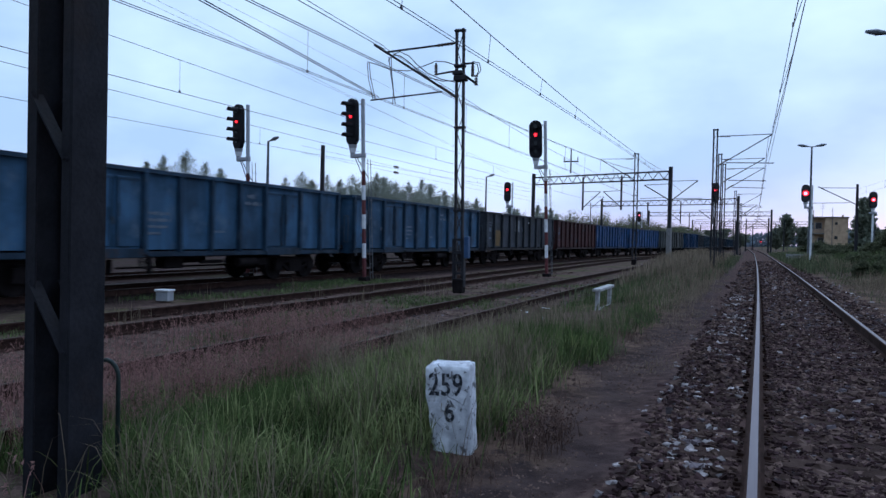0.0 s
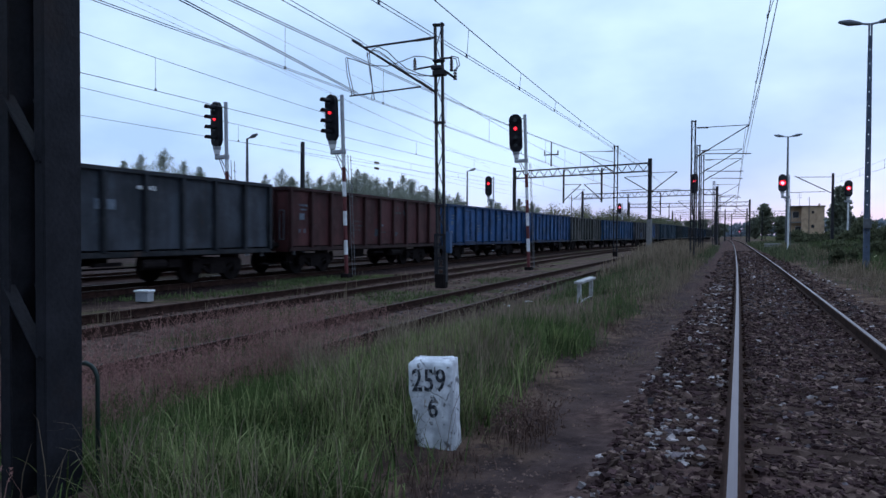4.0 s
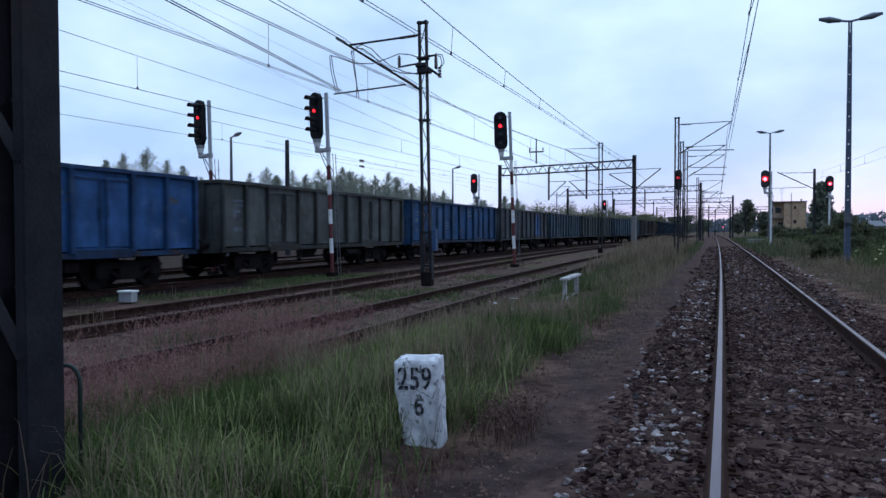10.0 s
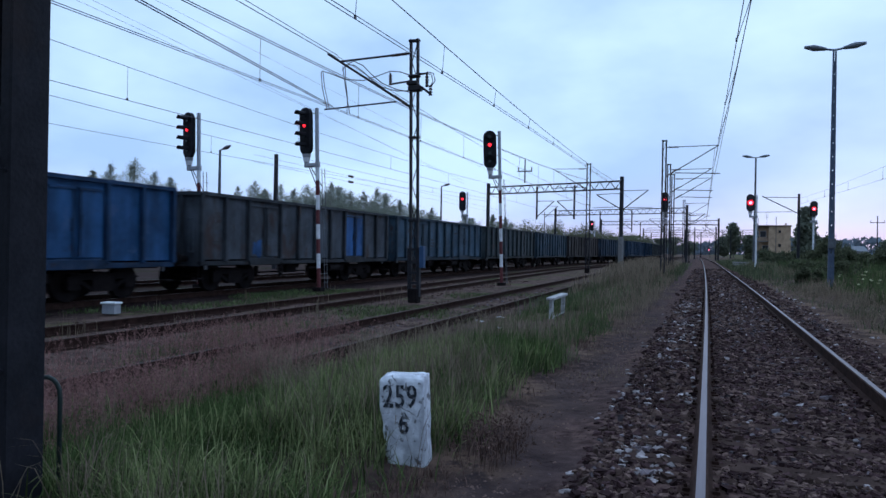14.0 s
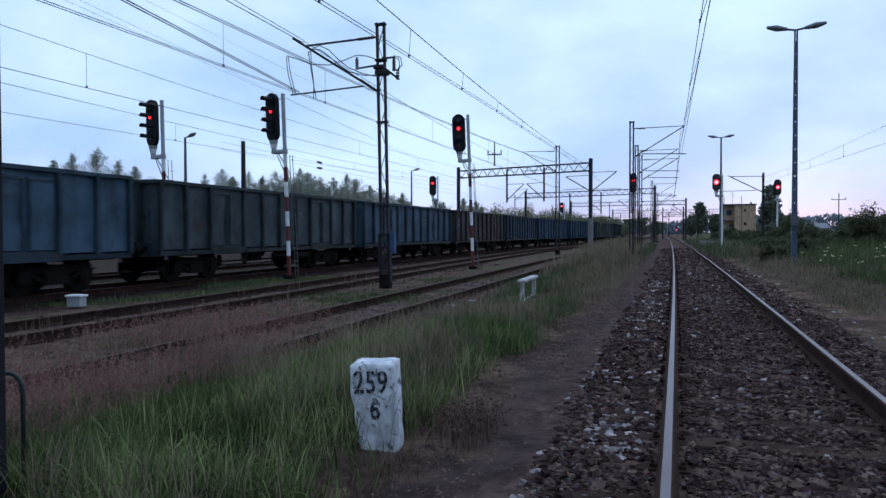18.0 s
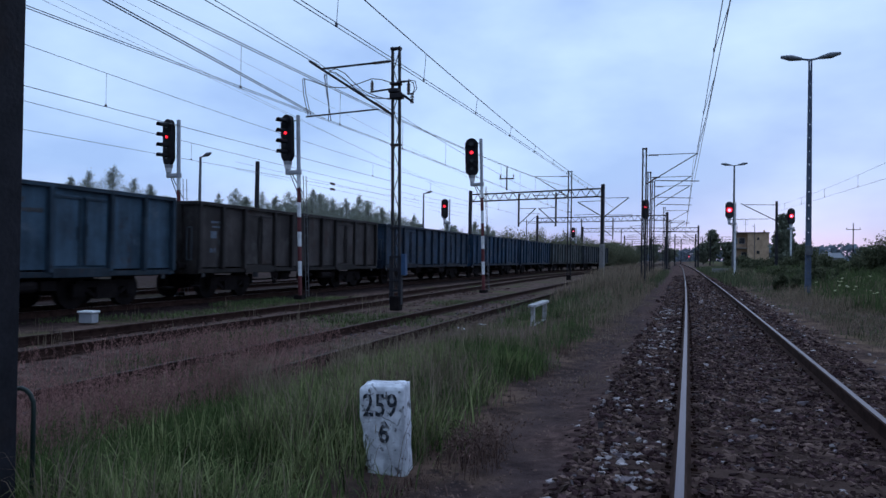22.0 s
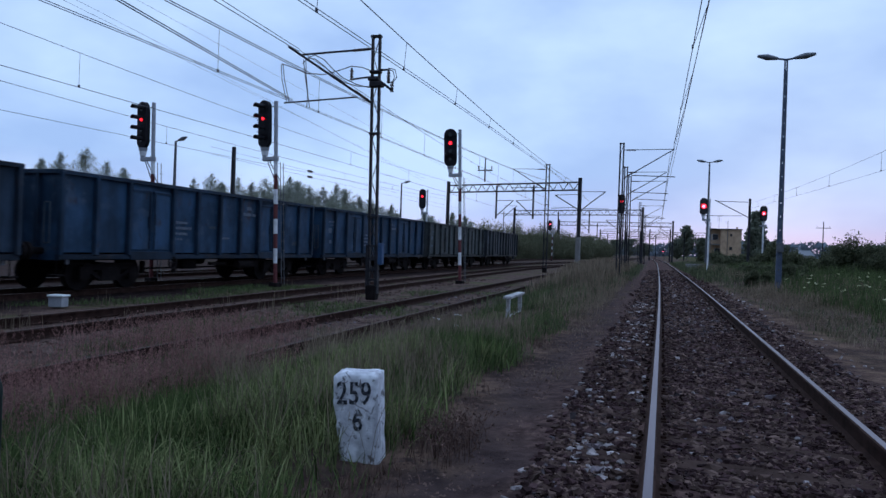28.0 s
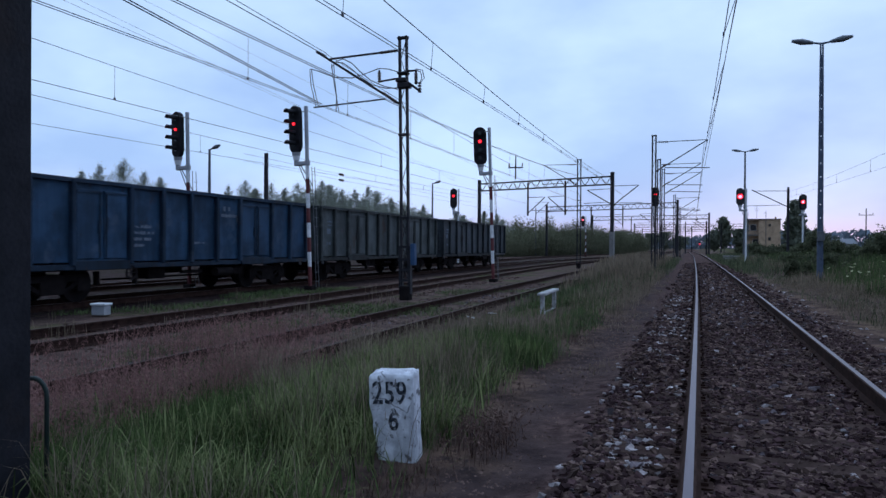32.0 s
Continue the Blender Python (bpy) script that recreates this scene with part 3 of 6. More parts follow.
bm = B()
box(bm, 0, 0, 0, 2.5, 0.24, 0.16)
bevel(bm, 0.015, 1)
SLEEPER = mesh_of("sleeper", bm, M_SLEEPER)
bm = B()
box(bm, 0, 0, 0.006, 0.25, 0.13, 0.02)
for s in (-1, 1):
    box(bm, s * 0.08, 0, 0.022, 0.04, 0.06, 0.025)
    rod(bm, (s * 0.085, 0, 0.03), (s * 0.085, 0, 0.052), 0.011, n=6)
FASTENER = mesh_of("rail_fastening", bm, M_RUSTRAIL)


def railway(name, path, z, y0, y1, head, near, far, label):
    t = thing(name, pose(0, 0, 0), label, "railway track", kind="structure")
    right = 0.712 if z > -0.1 else 0.737
    for off in (-0.737, right):
        r = new("rail", rail_mesh(path, off, z, y0, y1, head))
        r.parent = t
    y, i = y0, 0
    while y < far:
        x = path(y)
        a = math.degrees(math.atan2(path(y + 1) - path(y - 1), 2.0))
        if near[0] <= y <= near[1]:
            piece("sleeper", SLEEPER, t, pose(x + random.uniform(-0.02, 0.02), y, z - (0.24 if z > -0.1 else 0.262) + random.uniform(-0.012, 0.006), 0, 0, -a + random.uniform(-0.6, 0.6)))
        if near[0] <= y <= near[2]:
            for off in (-0.737, right):
                piece("rail_fastening", FASTENER, t, pose(x + off, y, z - 0.168, 0, 0, -a))
        y += 0.6
    return t


OWN_TRACK = railway("railway_track", track_own, 0.0, -12, 320, M_RAILHEAD, (-1, 60, 26), 62, "single railway track with worn shiny rail heads on brown ballast")
railway("railway_track", track_two, Z_LEFT, -12, 230, M_RUSTHEAD, (-2, 40, 18), 42, "disused rusty railway track half sunk in grass")
railway("railway_track", track_three, Z_LEFT, -12, 270, M_RUSTHEAD, (0, 40, 16), 42, "rusty railway track sunk in earth and weeds")
railway("railway_track", track_train, Z_LEFT, -45, 330, M_RAILDULL, (-2, 46, 0), 48, "railway track that carries the goods train")
railway("railway_track", track_behind, Z_LEFT, -20, 280, M_RAILDULL, (0, 44, 0), 46, "rusty railway track beyond the goods train")


def stones(name, count, area, size, mat, label, seed, ease=0.75, bunch=0.0, path=track_own):
    """Broken stone lying flat, each one a squashed and bent block; thinning out towards the foot of the bed."""
    rng = np.random.default_rng(seed)
    base = np.array([(-1, -1, -1), (1, -1, -1), (1, 1, -1), (-1, 1, -1), (-0.7, -0.8, 1), (0.8, -0.6, 1), (0.7, 0.8, 1), (-0.8, 0.6, 1)], float) * 0.5
    quads = np.array([(4, 5, 6, 7), (0, 1, 5, 4), (1, 2, 6, 5), (2, 3, 7, 6), (3, 0, 4, 7)])
    x0, x1, y0, y1 = area
    vs, fs = [], []
    i = 0
    while i < count:
        y = y0 + (y1 - y0) * rng.random() ** 1.5
        off = rng.uniform(x0, x1)
        if rng.random() > smooth01(x0, x0 + ease, off) * (1 - smooth01(x1 - ease, x1, off)):
            continue
        x = path(y) - 0.75 + off
        if bunch and rng.random() > smooth01(-bunch, 0.35, noise.noise((x * 2.2, y * 1.1, seed))):
            continue
        if abs((y + 12) % 0.6 - 0.3) > 0.20 and abs(x - path(y)) < 1.15 and rng.random() < 0.78:
            continue
        if min(abs(x - path(y) + 0.737), abs(x - path(y) - 0.737)) < rng.uniform(0.07, 0.115):
            continue
        s = size * rng.uniform(0.45, 1.0) * (1.9 if rng.random() < 0.14 else 1.15) * (1 + y / 30)
        v = base * rng.uniform(0.6, 1.3, 3) * np.array((1, 1, 0.46)) * s + rng.normal(0, 0.12 * s, (8, 3))
        e = Euler(rng.uniform(-0.28, 0.28, 3) + np.array((0, 0, rng.uniform(0, 6.28))))
        v = v @ np.array(e.to_matrix()).T
        vs.append(v + np.array((x, y, ground_z(x, y) + s * 0.14)))
        fs.append(quads + 8 * i)
        i += 1
    me = bpy.data.meshes.new(name)
    me.from_pydata(np.concatenate(vs).tolist(), [], np.concatenate(fs).tolist())
    me.materials.append(mat)
    return tagged(new(name, me), label, "ballast", kind="stuff")


stones("track_ballast", 17500, (-0.92, 2.6, 2.0, 13.0), 0.032, M_STONES, "loose dark brown broken-stone ballast round the rails", 3)
stones("track_ballast", 11500, (-0.92, 2.6, 2.0, 13.0), 0.032, M_MIDSTONES, "lighter brown stones of the ballast", 13)
stones("track_ballast", 1500, (-1.0, 2.6, 2.0, 16.0), 0.030, M_GREYSTONES, "grey stones of the ballast", 14)
stones("track_ballast", 5200, (-0.9, 2.75, 13.0, 62.0), 0.034, M_STONES, "loose dark ballast further along the track", 4)
stones("track_ballast", 5400, (-0.9, 2.75, 13.0, 62.0), 0.036, M_MIDSTONES, "lighter brown ballast further along the track", 15)
stones("track_ballast", 1700, (-0.9, 2.6, 13.0, 62.0), 0.030, M_GREYSTONES, "grey stones of the ballast further along", 16)
stones("track_ballast", 4200, (-1.1, 2.8, -6.0, 2.0), 0.037, M_STONES, "ballast behind the standing place", 17)
stones("track_ballast", 2600, (-1.1, 2.8, -6.0, 2.0), 0.037, M_MIDSTONES, "lighter ballast behind the standing place", 18)
stones("yard_gravel", 2600, (-1.2, 2.7, 4.0, 30.0), 0.030, M_MIDSTONES, "old ballast trodden into the earth of the disused track", 81, 0.6, 0.3, track_two)
stones("yard_gravel", 900, (-1.2, 2.7, 4.0, 30.0), 0.028, M_GREYSTONES, "grey crumbs of old ballast on the disused track", 82, 0.6, 0.3, track_two)
stones("yard_gravel", 2600, (-1.4, 2.9, 6.0, 36.0), 0.032, M_MIDSTONES, "old ballast trodden into the earth of the yard track", 83, 0.6, 0.3, track_three)
pr = random.Random(91)
PALE = []
for i in range(14):
    bm = B()
    s_ = 0.024 + 0.003 * i
    box(bm, 0, 0, 0, s_ * pr.uniform(0.8, 1.3), s_ * pr.uniform(0.7, 1.1), s_ * pr.uniform(0.4, 0.7))
    for v_ in bm.verts:
        v_.co += Vector((pr.gauss(0, 0.13), pr.gauss(0, 0.13), pr.gauss(0, 0.09))) * s_
    PALE.append(mesh_of("stone", bm, M_PALEPIECE))
n_pale = 0
while n_pale < 300:
    y = 2.5 + 17.5 * pr.random() ** 1.5
    off = pr.uniform(-1.0, -0.09)
    x = track_own(y) - 0.737 + off
    if pr.random() > smooth01(-1.0, -0.45, off) or pr.random() > smooth01(-0.15, 0.35, noise.noise((x * 2.2, y * 1.1, 5))):
        continue
    i = min(13, int(pr.random() * 9 + y * 0.3))
    piece("stone", PALE[i], OWN_TRACK, pose(x, y, ground_z(x, y) + 0.006, pr.uniform(-20, 20), pr.uniform(-20, 20), pr.uniform(0, 360)))
    n_pale += 1
stones("pale_stones", 620, (0.1, 2.9, 2.5, 34.0), 0.028, M_PALESTONES, "scattered pale stones between the rails", 6, 0.1)


def grit(x, y):
    return noise.noise((x * 1.3, y * 0.8, 31))


gr = np.random.default_rng(88)
gbase = np.array([(-1, 0, 0), (0, -1, 0), (1, 0.2, 0), (0.1, 1, 0), (0, 0, 0.8)], float)
gv, gf = [], []
while len(gf) < 5200 * 4:
    x, y = gr.uniform(-2.5, -0.9), 2.2 + 14 * gr.random() ** 1.6
    if gr.random() > 0.15 + 0.85 * smooth01(-0.3, 0.4, grit(x, y)):
        continue
    s = gr.uniform(0.003, 0.010) * (2.0 if gr.random() < 0.05 else 1.0) * (1 + y / 12)
    o = len(gv)
    a = gr.uniform(0, 6.28)
    ca, sa = math.cos(a), math.sin(a)
    for q in gbase * gr.uniform(0.6, 1.3, (5, 3)) * s:
        gv.append((x + q[0] * ca - q[1] * sa, y + q[0] * sa + q[1] * ca, ground_z(x, y) + q[2]))
    gf += [(o, o + 1, o + 4), (o + 1, o + 2, o + 4), (o + 2, o + 3, o + 4), (o + 3, o, o + 4)]
for k in range(900):
    # lone stones lying about the path
    x, y = gr.uniform(-2.4, -0.7), 2.4 + 20 * gr.random() ** 1.4
    s = gr.uniform(0.006, 0.022) * (1 + y / 25)
    o = len(gv)
    a = gr.uniform(0, 6.28)
    ca, sa = math.cos(a), math.sin(a)
    for q in gbase * gr.uniform(0.6, 1.3, (5, 3)) * s:
        gv.append((x + q[0] * ca - q[1] * sa, y + q[0] * sa + q[1] * ca, ground_z(x, y) + q[2]))
    gf += [(o, o + 1, o + 4), (o + 1, o + 2, o + 4), (o + 2, o + 3, o + 4), (o + 3, o, o + 4)]
me = bpy.data.meshes.new("path_grit")
me.from_pydata(gv, [], gf)
me.materials.append(M_MIDSTONES)
tagged(new("path_grit", me), "fine grit and crumbs of stone on the trodden path", "gravel", kind="stuff")


# ---- things of the yard ----
def km_stone():
    t = thing("kilometre_stone", pose(-1.86, 4.40, -0.36, 0, -2.0, 10), "chipped whitewashed stone post with black painted numerals, at the grass edge", "milestone")
    bm = B()
    v = box(bm, 0, 0, 0.34, 0.31, 0.23, 0.70)
    bmesh.ops.subdivide_edges(bm, edges=list(bm.edges), cuts=15, use_grid_fill=True)
    for k in bm.verts:
        n_ = noise.noise_vector(Vector(k.co) * 7)
        k.co += n_ * 0.008 + noise.noise_vector(Vector(k.co) * 24) * 0.0035
        k.co.x += (0.20 * max(0.0, 0.46 - k.co.z) if k.co.x < -0.12 else 0.0)
        edge = (abs(k.co.x) > 0.13) + (abs(k.co.y) > 0.095) + (k.co.z > 0.66)
        if edge >= 2:
            k.co = Vector((0, 0, 0.34)) + (Vector(k.co) - Vector((0, 0, 0.34))) * (0.968 - 0.05 * max(0.0, noise.noise(Vector(k.co) * 13)))
    part("stone_block", bm, M_STONEWHITE, t, smooth=True)
    for txt, x, z, size in (("2", -0.128, 0.49, 0.208), ("5", -0.046, 0.49, 0.208), ("9", 0.034, 0.49, 0.208), ("6", -0.022, 0.315, 0.20)):
        cu = bpy.data.curves.new("numeral", "FONT")
        cu.body, cu.size, cu.extrude, cu.offset, cu.resolution_u = txt, size, 0.004, 0.003, 3
        tmp = bpy.data.objects.new("numeral", cu)
        me = bpy.data.meshes.new_from_object(tmp)
        bpy.data.objects.remove(tmp)
        me.materials.clear()
        me.materials.append(M_INK)
        ob = new("numeral", me)
        ob.parent = t
        ob.matrix_basis = pose(x, -0.1195, z, 90, 0, 0) @ Matrix.Diagonal((0.72, 1, 1, 1))
        ob["label"] = "worn black painted numeral " + txt


km_stone()


def near_mast():
    t = thing("lattice_mast", pose(-3.604, 2.790, -0.45), "dark steel lattice mast close by, two channels laced with bars", "mast")
    for s in (1, -1):
        for nm, cx, cy, sx, sy in (("web", s * 0.174, 0, 0.014, 0.228), ("flange", s * 0.134, -0.108, 0.066, 0.013), ("flange", s * 0.134, 0.108, 0.066, 0.013)):
            bm = B()
            box(bm, cx, cy, 4.2, sx, sy, 8.4)
            bevel(bm, 0.003, 1)
            part(nm, bm, M_MAST, t)
    z = 0.80
    while z < 8:
        for k in (-1, 1):
            bm = B()
            bar(bm, (-0.135, k * 0.096, z + 0.53), (0.135, k * 0.096, z + 0.15), 0.078, 0.010)
            part("lacing_bar", bm, M_MAST, t)
        for x, zz in ((-0.145, z + 0.53), (0.145, z + 0.15)):
            bm = B()
            rod(bm, (x, -0.113, zz), (x, -0.122, zz), 0.012, n=8)
            part("rivet", bm, M_MAST, t)
        z += 1.06
    bm = B()
    box(bm, 0, 0, -0.16, 0.62, 0.50, 0.24)
    bevel(bm, 0.03)
    part("foundation", bm, M_CONCRETE, t)


near_mast()


def pipe_hook():
    t = thing("bent_pipe", pose(-3.505, 3.08, -0.45), "green painted bent pipe beside the mast", "pipe")
    bm = B()
    pts = [(0.0, 0, 0), (0, 0, 0.74)] + [(-0.10 + 0.10 * math.cos(a), 0, 0.74 + 0.10 * math.sin(a)) for a in np.linspace(0.3, math.pi, 8)] + [(-0.20, 0, 0.62)]
    tube(bm, pts, 0.0135, 10)
    part("pipe", bm, M_GREENPIPE, t, smooth=True)


pipe_hook()


def lattice_mast(x, y, h, label, w=0.34, lean=0.0, arm=True, side=-1, z0=-0.4, reach=2.7, heavy=False):
    t = thing("catenary_mast", pose(x, y, z0, 0, lean, 0), label, "mast", "catenary masts")
    for s in (-1, 1):
        bm = B()
        box(bm, s * (w / 2 - 0.027), 0, h / 2, 0.056 if heavy else 0.075, 0.11, h)
        part("channel", bm, M_STEEL, t)
    n = int(h / 0.62)
    for i in range(n):
        z = 0.35 + i * (h - 0.4) / n
        bm = B()
        a, c = (-1, 1) if i % 2 else (1, -1)
        bar(bm, (a * (w / 2 - 0.04), 0.05, z), (c * (w / 2 - 0.04), 0.05, z + (h - 0.4) / n), 0.032, 0.014)
        part("lacing_bar", bm, M_STEEL, t)
        if heavy and z < h * 0.34:
            bm = B()
            bar(bm, (c * (w / 2 - 0.04), -0.05, z), (a * (w / 2 - 0.04), -0.05, z + (h - 0.4) / n), 0.04, 0.014)
            part("lacing_bar", bm, M_STEEL, t)
    for z in (h - 0.05, h * 0.62, h * 0.30):
        bm = B()
        box(bm, 0, 0, z, w + 0.05, 0.14, 0.06)
        part("band", bm, M_STEEL, t)
    bm = B()
    box(bm, 0, 0, 0.08, w + 0.04, 0.28, 0.42)
    bevel(bm, 0.03, 1)
    part("foundation", bm, M_UNDER, t)
    if arm:
        bm = B()
        rod(bm, (side * w / 2, 0, h - 1.96), (side * reach, 0, h - (0.16 if heavy else 0.38)), 0.036 if heavy else 0.027)
        part("strut", bm, M_STEEL, t)
        bm = B()
        rod(bm, (side * w / 2, 0, h - 0.40), (side * reach * (0.84 if heavy else 1.0), 0, h - (0.43 if heavy else 0.37)), 0.032 if heavy else 0.02)
        part("top_arm", bm, M_STEEL, t)
        bm = B()
        rod(bm, (side * reach * 0.20, 0, h - 1.78), (side * reach * 1.04, 0, h - 1.85), 0.024)
        part("registration_arm", bm, M_STEEL, t)
        for a, c in (((side * (w / 2 + 0.12), 0, h - 1.88), (side * (w / 2 + 0.55), 0, h - 1.58)), ((side * (w / 2 + 0.12), 0, h - 0.40), (side * (w / 2 + 0.62), 0, h - 0.41))):
            bm = B()
            d = Vector(c) - Vector(a)
            for k in range(5):
                p0 = Vector(a) + d * (k / 5)
                rod(bm, p0, p0 + d * 0.16, 0.052, 0.036, n=8)
            part("insulator", bm, M_INSUL, t)
    if heavy:
        for nm, pts, r in (("horn", ((-0.12, h - 1.24), (-0.72, h - 1.28), (-0.72, h - 0.95)), 0.03), ("horn", ((0.08, h - 1.06), (0.43, h - 1.06), (0.43, h - 1.45)), 0.04),
                           ("horn", ((0.10, h - 1.33), (0.28, h - 1.46), (0.54, h - 1.66)), 0.035)):
            bm = B()
            tube(bm, [(p0[0], -0.1, p0[1]) for p0 in pts], r, 8)
            part(nm, bm, M_STEEL, t)
        for x, z in ((-0.72, h - 1.30), (0.43, h - 1.42), (0.54, h - 1.70)):
            bm = B()
            for k in range(4):
                rod(bm, (x, -0.1, z + k * 0.08), (x, -0.1, z + k * 0.08 + 0.05), 0.06, 0.042)
            part("insulator", bm, M_INSUL, t)
        for cx_, cz_, sx_, sz_ in ((-0.03, h - 1.30, w + 0.05, 0.12), (0.05, h - 1.46, w + 0.12, 0.16), (0.02, h - 1.10, w + 0.06, 0.07)):
            bm = B()
            box(bm, cx_, -0.06, cz_, sx_, 0.24, sz_)
            bevel(bm, 0.025, 1)
            part("clamp", bm, M_STEEL, t)
        for seq in (((-0.12, h - 1.06), (-0.4, h - 0.95), (-0.72, h - 0.90), (-1.1, h - 1.0), (-1.6, h - 1.1), (-2.2, h - 1.02), (-2.7, h - 0.80), (-3.0, h - 0.70)),
                    ((-0.12, h - 1.52), (-0.5, h - 1.50), (-0.95, h - 1.36), (-1.3, h - 1.12), (-1.6, h - 0.84), (-1.9, h - 0.62), (-2.15, h - 0.58), (-2.3, h - 0.74)),
                    ((-0.12, h - 1.56), (-0.55, h - 1.44), (-1.0, h - 1.22), (-1.35, h - 0.92), (-1.6, h - 0.66), (-1.9, h - 0.50), (-2.12, h - 0.56)),
                    ((-3.02, h - 0.72), (-2.98, h - 1.2), (-2.82, h - 1.85)), ((-2.96, h - 0.72), (-2.90, h - 1.2), (-2.74, h - 1.85)),
                    ((-2.28, h - 0.62), (-2.2, h - 1.2), (-2.05, h - 2.05)), ((-2.20, h - 0.62), (-2.18, h - 1.1), (-2.12, h - 1.6), (-2.14, h - 2.05)),
                    ((0.43, h - 1.06), (0.58, h - 1.12), (0.62, h - 1.3), (0.55, h - 1.45)), ((0.43, h - 1.02), (0.64, h - 1.08), (0.69, h - 1.3), (0.56, h - 1.45))):
            bm = B()
            tube(bm, [(p0[0], -0.12, p0[1]) for p0 in seq], 0.014)
            part("jumper_cable", bm, M_WIRE, t)
        for s in (-1, 1):
            bm = B()
            box(bm, s * (w / 2 + 0.02), 0, 0.75, 0.05, 0.16, 1.4)
            part("foot_channel", bm, M_STEEL, t)
        for z in (0.45, 0.75, 1.05, 1.42):
            bm = B()
            box(bm, 0, -0.075, z, w + 0.08, 0.02, 0.07)
            part("tie_plate", bm, M_STEEL, t)
        bm = B()
        box(bm, 0.28, -0.06, 1.2, 0.13, 0.18, 0.62)
        bevel(bm, 0.012, 1)
        part("cabinet", bm, M_BLUEBOX, t, "small blue cabinet")
    return t


def signal(x, y, top, label, lights=4, lit=1, turn=0.0, post="striped", z0=-0.4, lean=0.0, visors=True, side=-1, lens=0.085):
    """A colour-light signal: a tall black head on a bracket beside a tube post."""
    t = thing("railway_signal", pose(x, y, z0, 0, lean, 0), label, "signal", "railway signals")
    h = top - z0
    hh = 0.34 * lights + 0.30
    r = 0.07
    if post == "striped":
        bm = B()
        rod(bm, (0, 0, h - hh - 0.42), (0, 0, h - 0.05), r, n=10)
        part("upper_post", bm, M_SILVER, t, smooth=False)
        top_s = h - hh - 0.42
        band = (top_s - 0.82) / 7
        z, i = 0.1, 0
        while z < top_s - 0.01:
            z2 = min(top_s, z + (0.72 if i == 0 else band))
            bm = B()
            rod(bm, (0, 0, z), (0, 0, z2), r, n=10)
            part("post_band", bm, M_RED if i % 2 == 0 else M_WHITE, t)
            z, i = z2, i + 1
    else:
        bm = B()
        rod(bm, (0, 0, 0.1), (0, 0, h - 0.05), r, n=10)
        part("post", bm, M_STEEL if post == "dark" else M_WHITE, t)
    bm = B()
    box(bm, 0, 0, 0.08, 0.32, 0.32, 0.14)
    bevel(bm, 0.02, 1)
    part("foot", bm, M_UNDER, t)
    # ladder
    bm = B()
    for s in (-0.16, 0.16):
        rod(bm, (0.18, 0.2 + s * 0.6, 0.1), (0.14, 0.16 + s * 0.6, h - hh - 0.5), 0.012, n=6)
    for k in range(int((h - hh - 0.6) / 0.32)):
        rod(bm, (0.18, 0.1, 0.3 + k * 0.32), (0.18, 0.3, 0.3 + k * 0.32), 0.009, n=5)
    part("ladder", bm, M_GREYSTEEL, t)
    head = Matrix.Translation((side * 0.43, 0, h - hh)) @ pose(0, 0, 0, 0, 0, turn)
    bm = B()
    hr = 0.265 if visors else 0.28
    box(bm, 0, 0, hh / 2, 2 * hr, 0.15, hh - 2 * hr)
    rod(bm, (0, -0.075, hh - hr), (0, 0.075, hh - hr), hr, n=28)
    rod(bm, (0, -0.075, hr), (0, 0.075, hr), hr, n=28)
    box(bm, 0, 0.10, hh / 2, hr * 1.3, 0.10, hh * 0.72)
    hd = part("signal_head", bm, M_BLACK, t, "tall black signal head with rounded ends", at=head)
    for k in range(lights):
        z = hh - 0.26 - k * (hh - 0.56) / max(1, lights - 1)
        bm = B()
        rod(bm, (0, -0.10, z), (0, -0.07, z), lens, n=18)
        ln = part("lens", bm, G_RIM if k == lit else M_LENS, hd, "glowing red lens" if k == lit else "")
        if k == lit:
            bm = B()
            rod(bm, (0, -0.112, z - lens * 0.1), (0, -0.098, z - lens * 0.1), lens * 0.55, n=14)
            part("bulb_glow", bm, G_CORE if lens > 0.12 else G_RED, ln, "bright centre of the lit lens")
        if visors:
            bm = B()
            for i in range(9):
                a0, a1 = math.pi * i / 9, math.pi * (i + 1) / 9
                q = [(0.12 * math.cos(a), yy, z + 0.12 * math.sin(a)) for a, yy in ((a0, -0.07), (a1, -0.07), (a1, -0.44), (a0, -0.44))]
                vsx = [bm.verts.new(p) for p in q]
                bm.faces.new(vsx)
            bmesh.ops.remove_doubles(bm, verts=bm.verts, dist=0.001)
            bmesh.ops.solidify(bm, geom=list(bm.faces), thickness=0.012)
            part("visor", bm, M_BLACK, hd)
    # neck, bracket and cables
    for nm, z0_, z1_, r0_, r1_, m_ in (("neck", 0.02, -0.10, 0.16, 0.13, M_SILVER), ("neck", -0.10, -0.26, 0.13, 0.10, M_WHITE), ("cable_box", -0.26, -0.44, 0.085, 0.085, M_SILVER)):
        bm = B()
        rod(bm, (side * 0.43, 0, h - hh + z1_), (side * 0.43, 0, h - hh + z0_), r1_, r0_, n=12)
        part(nm, bm, m_, t)
    bm = B()
    box(bm, side * 0.23, 0, h - hh - 0.38, 0.56, 0.14, 0.15)
    bevel(bm, 0.03, 1)
    part("bracket", bm, M_SILVER, t)
    bm = B()
    rod(bm, (0, 0, h - hh - 0.46), (0, 0, h - hh - 0.30), 0.10, n=12)
    part("collar", bm, M_SILVER, t)
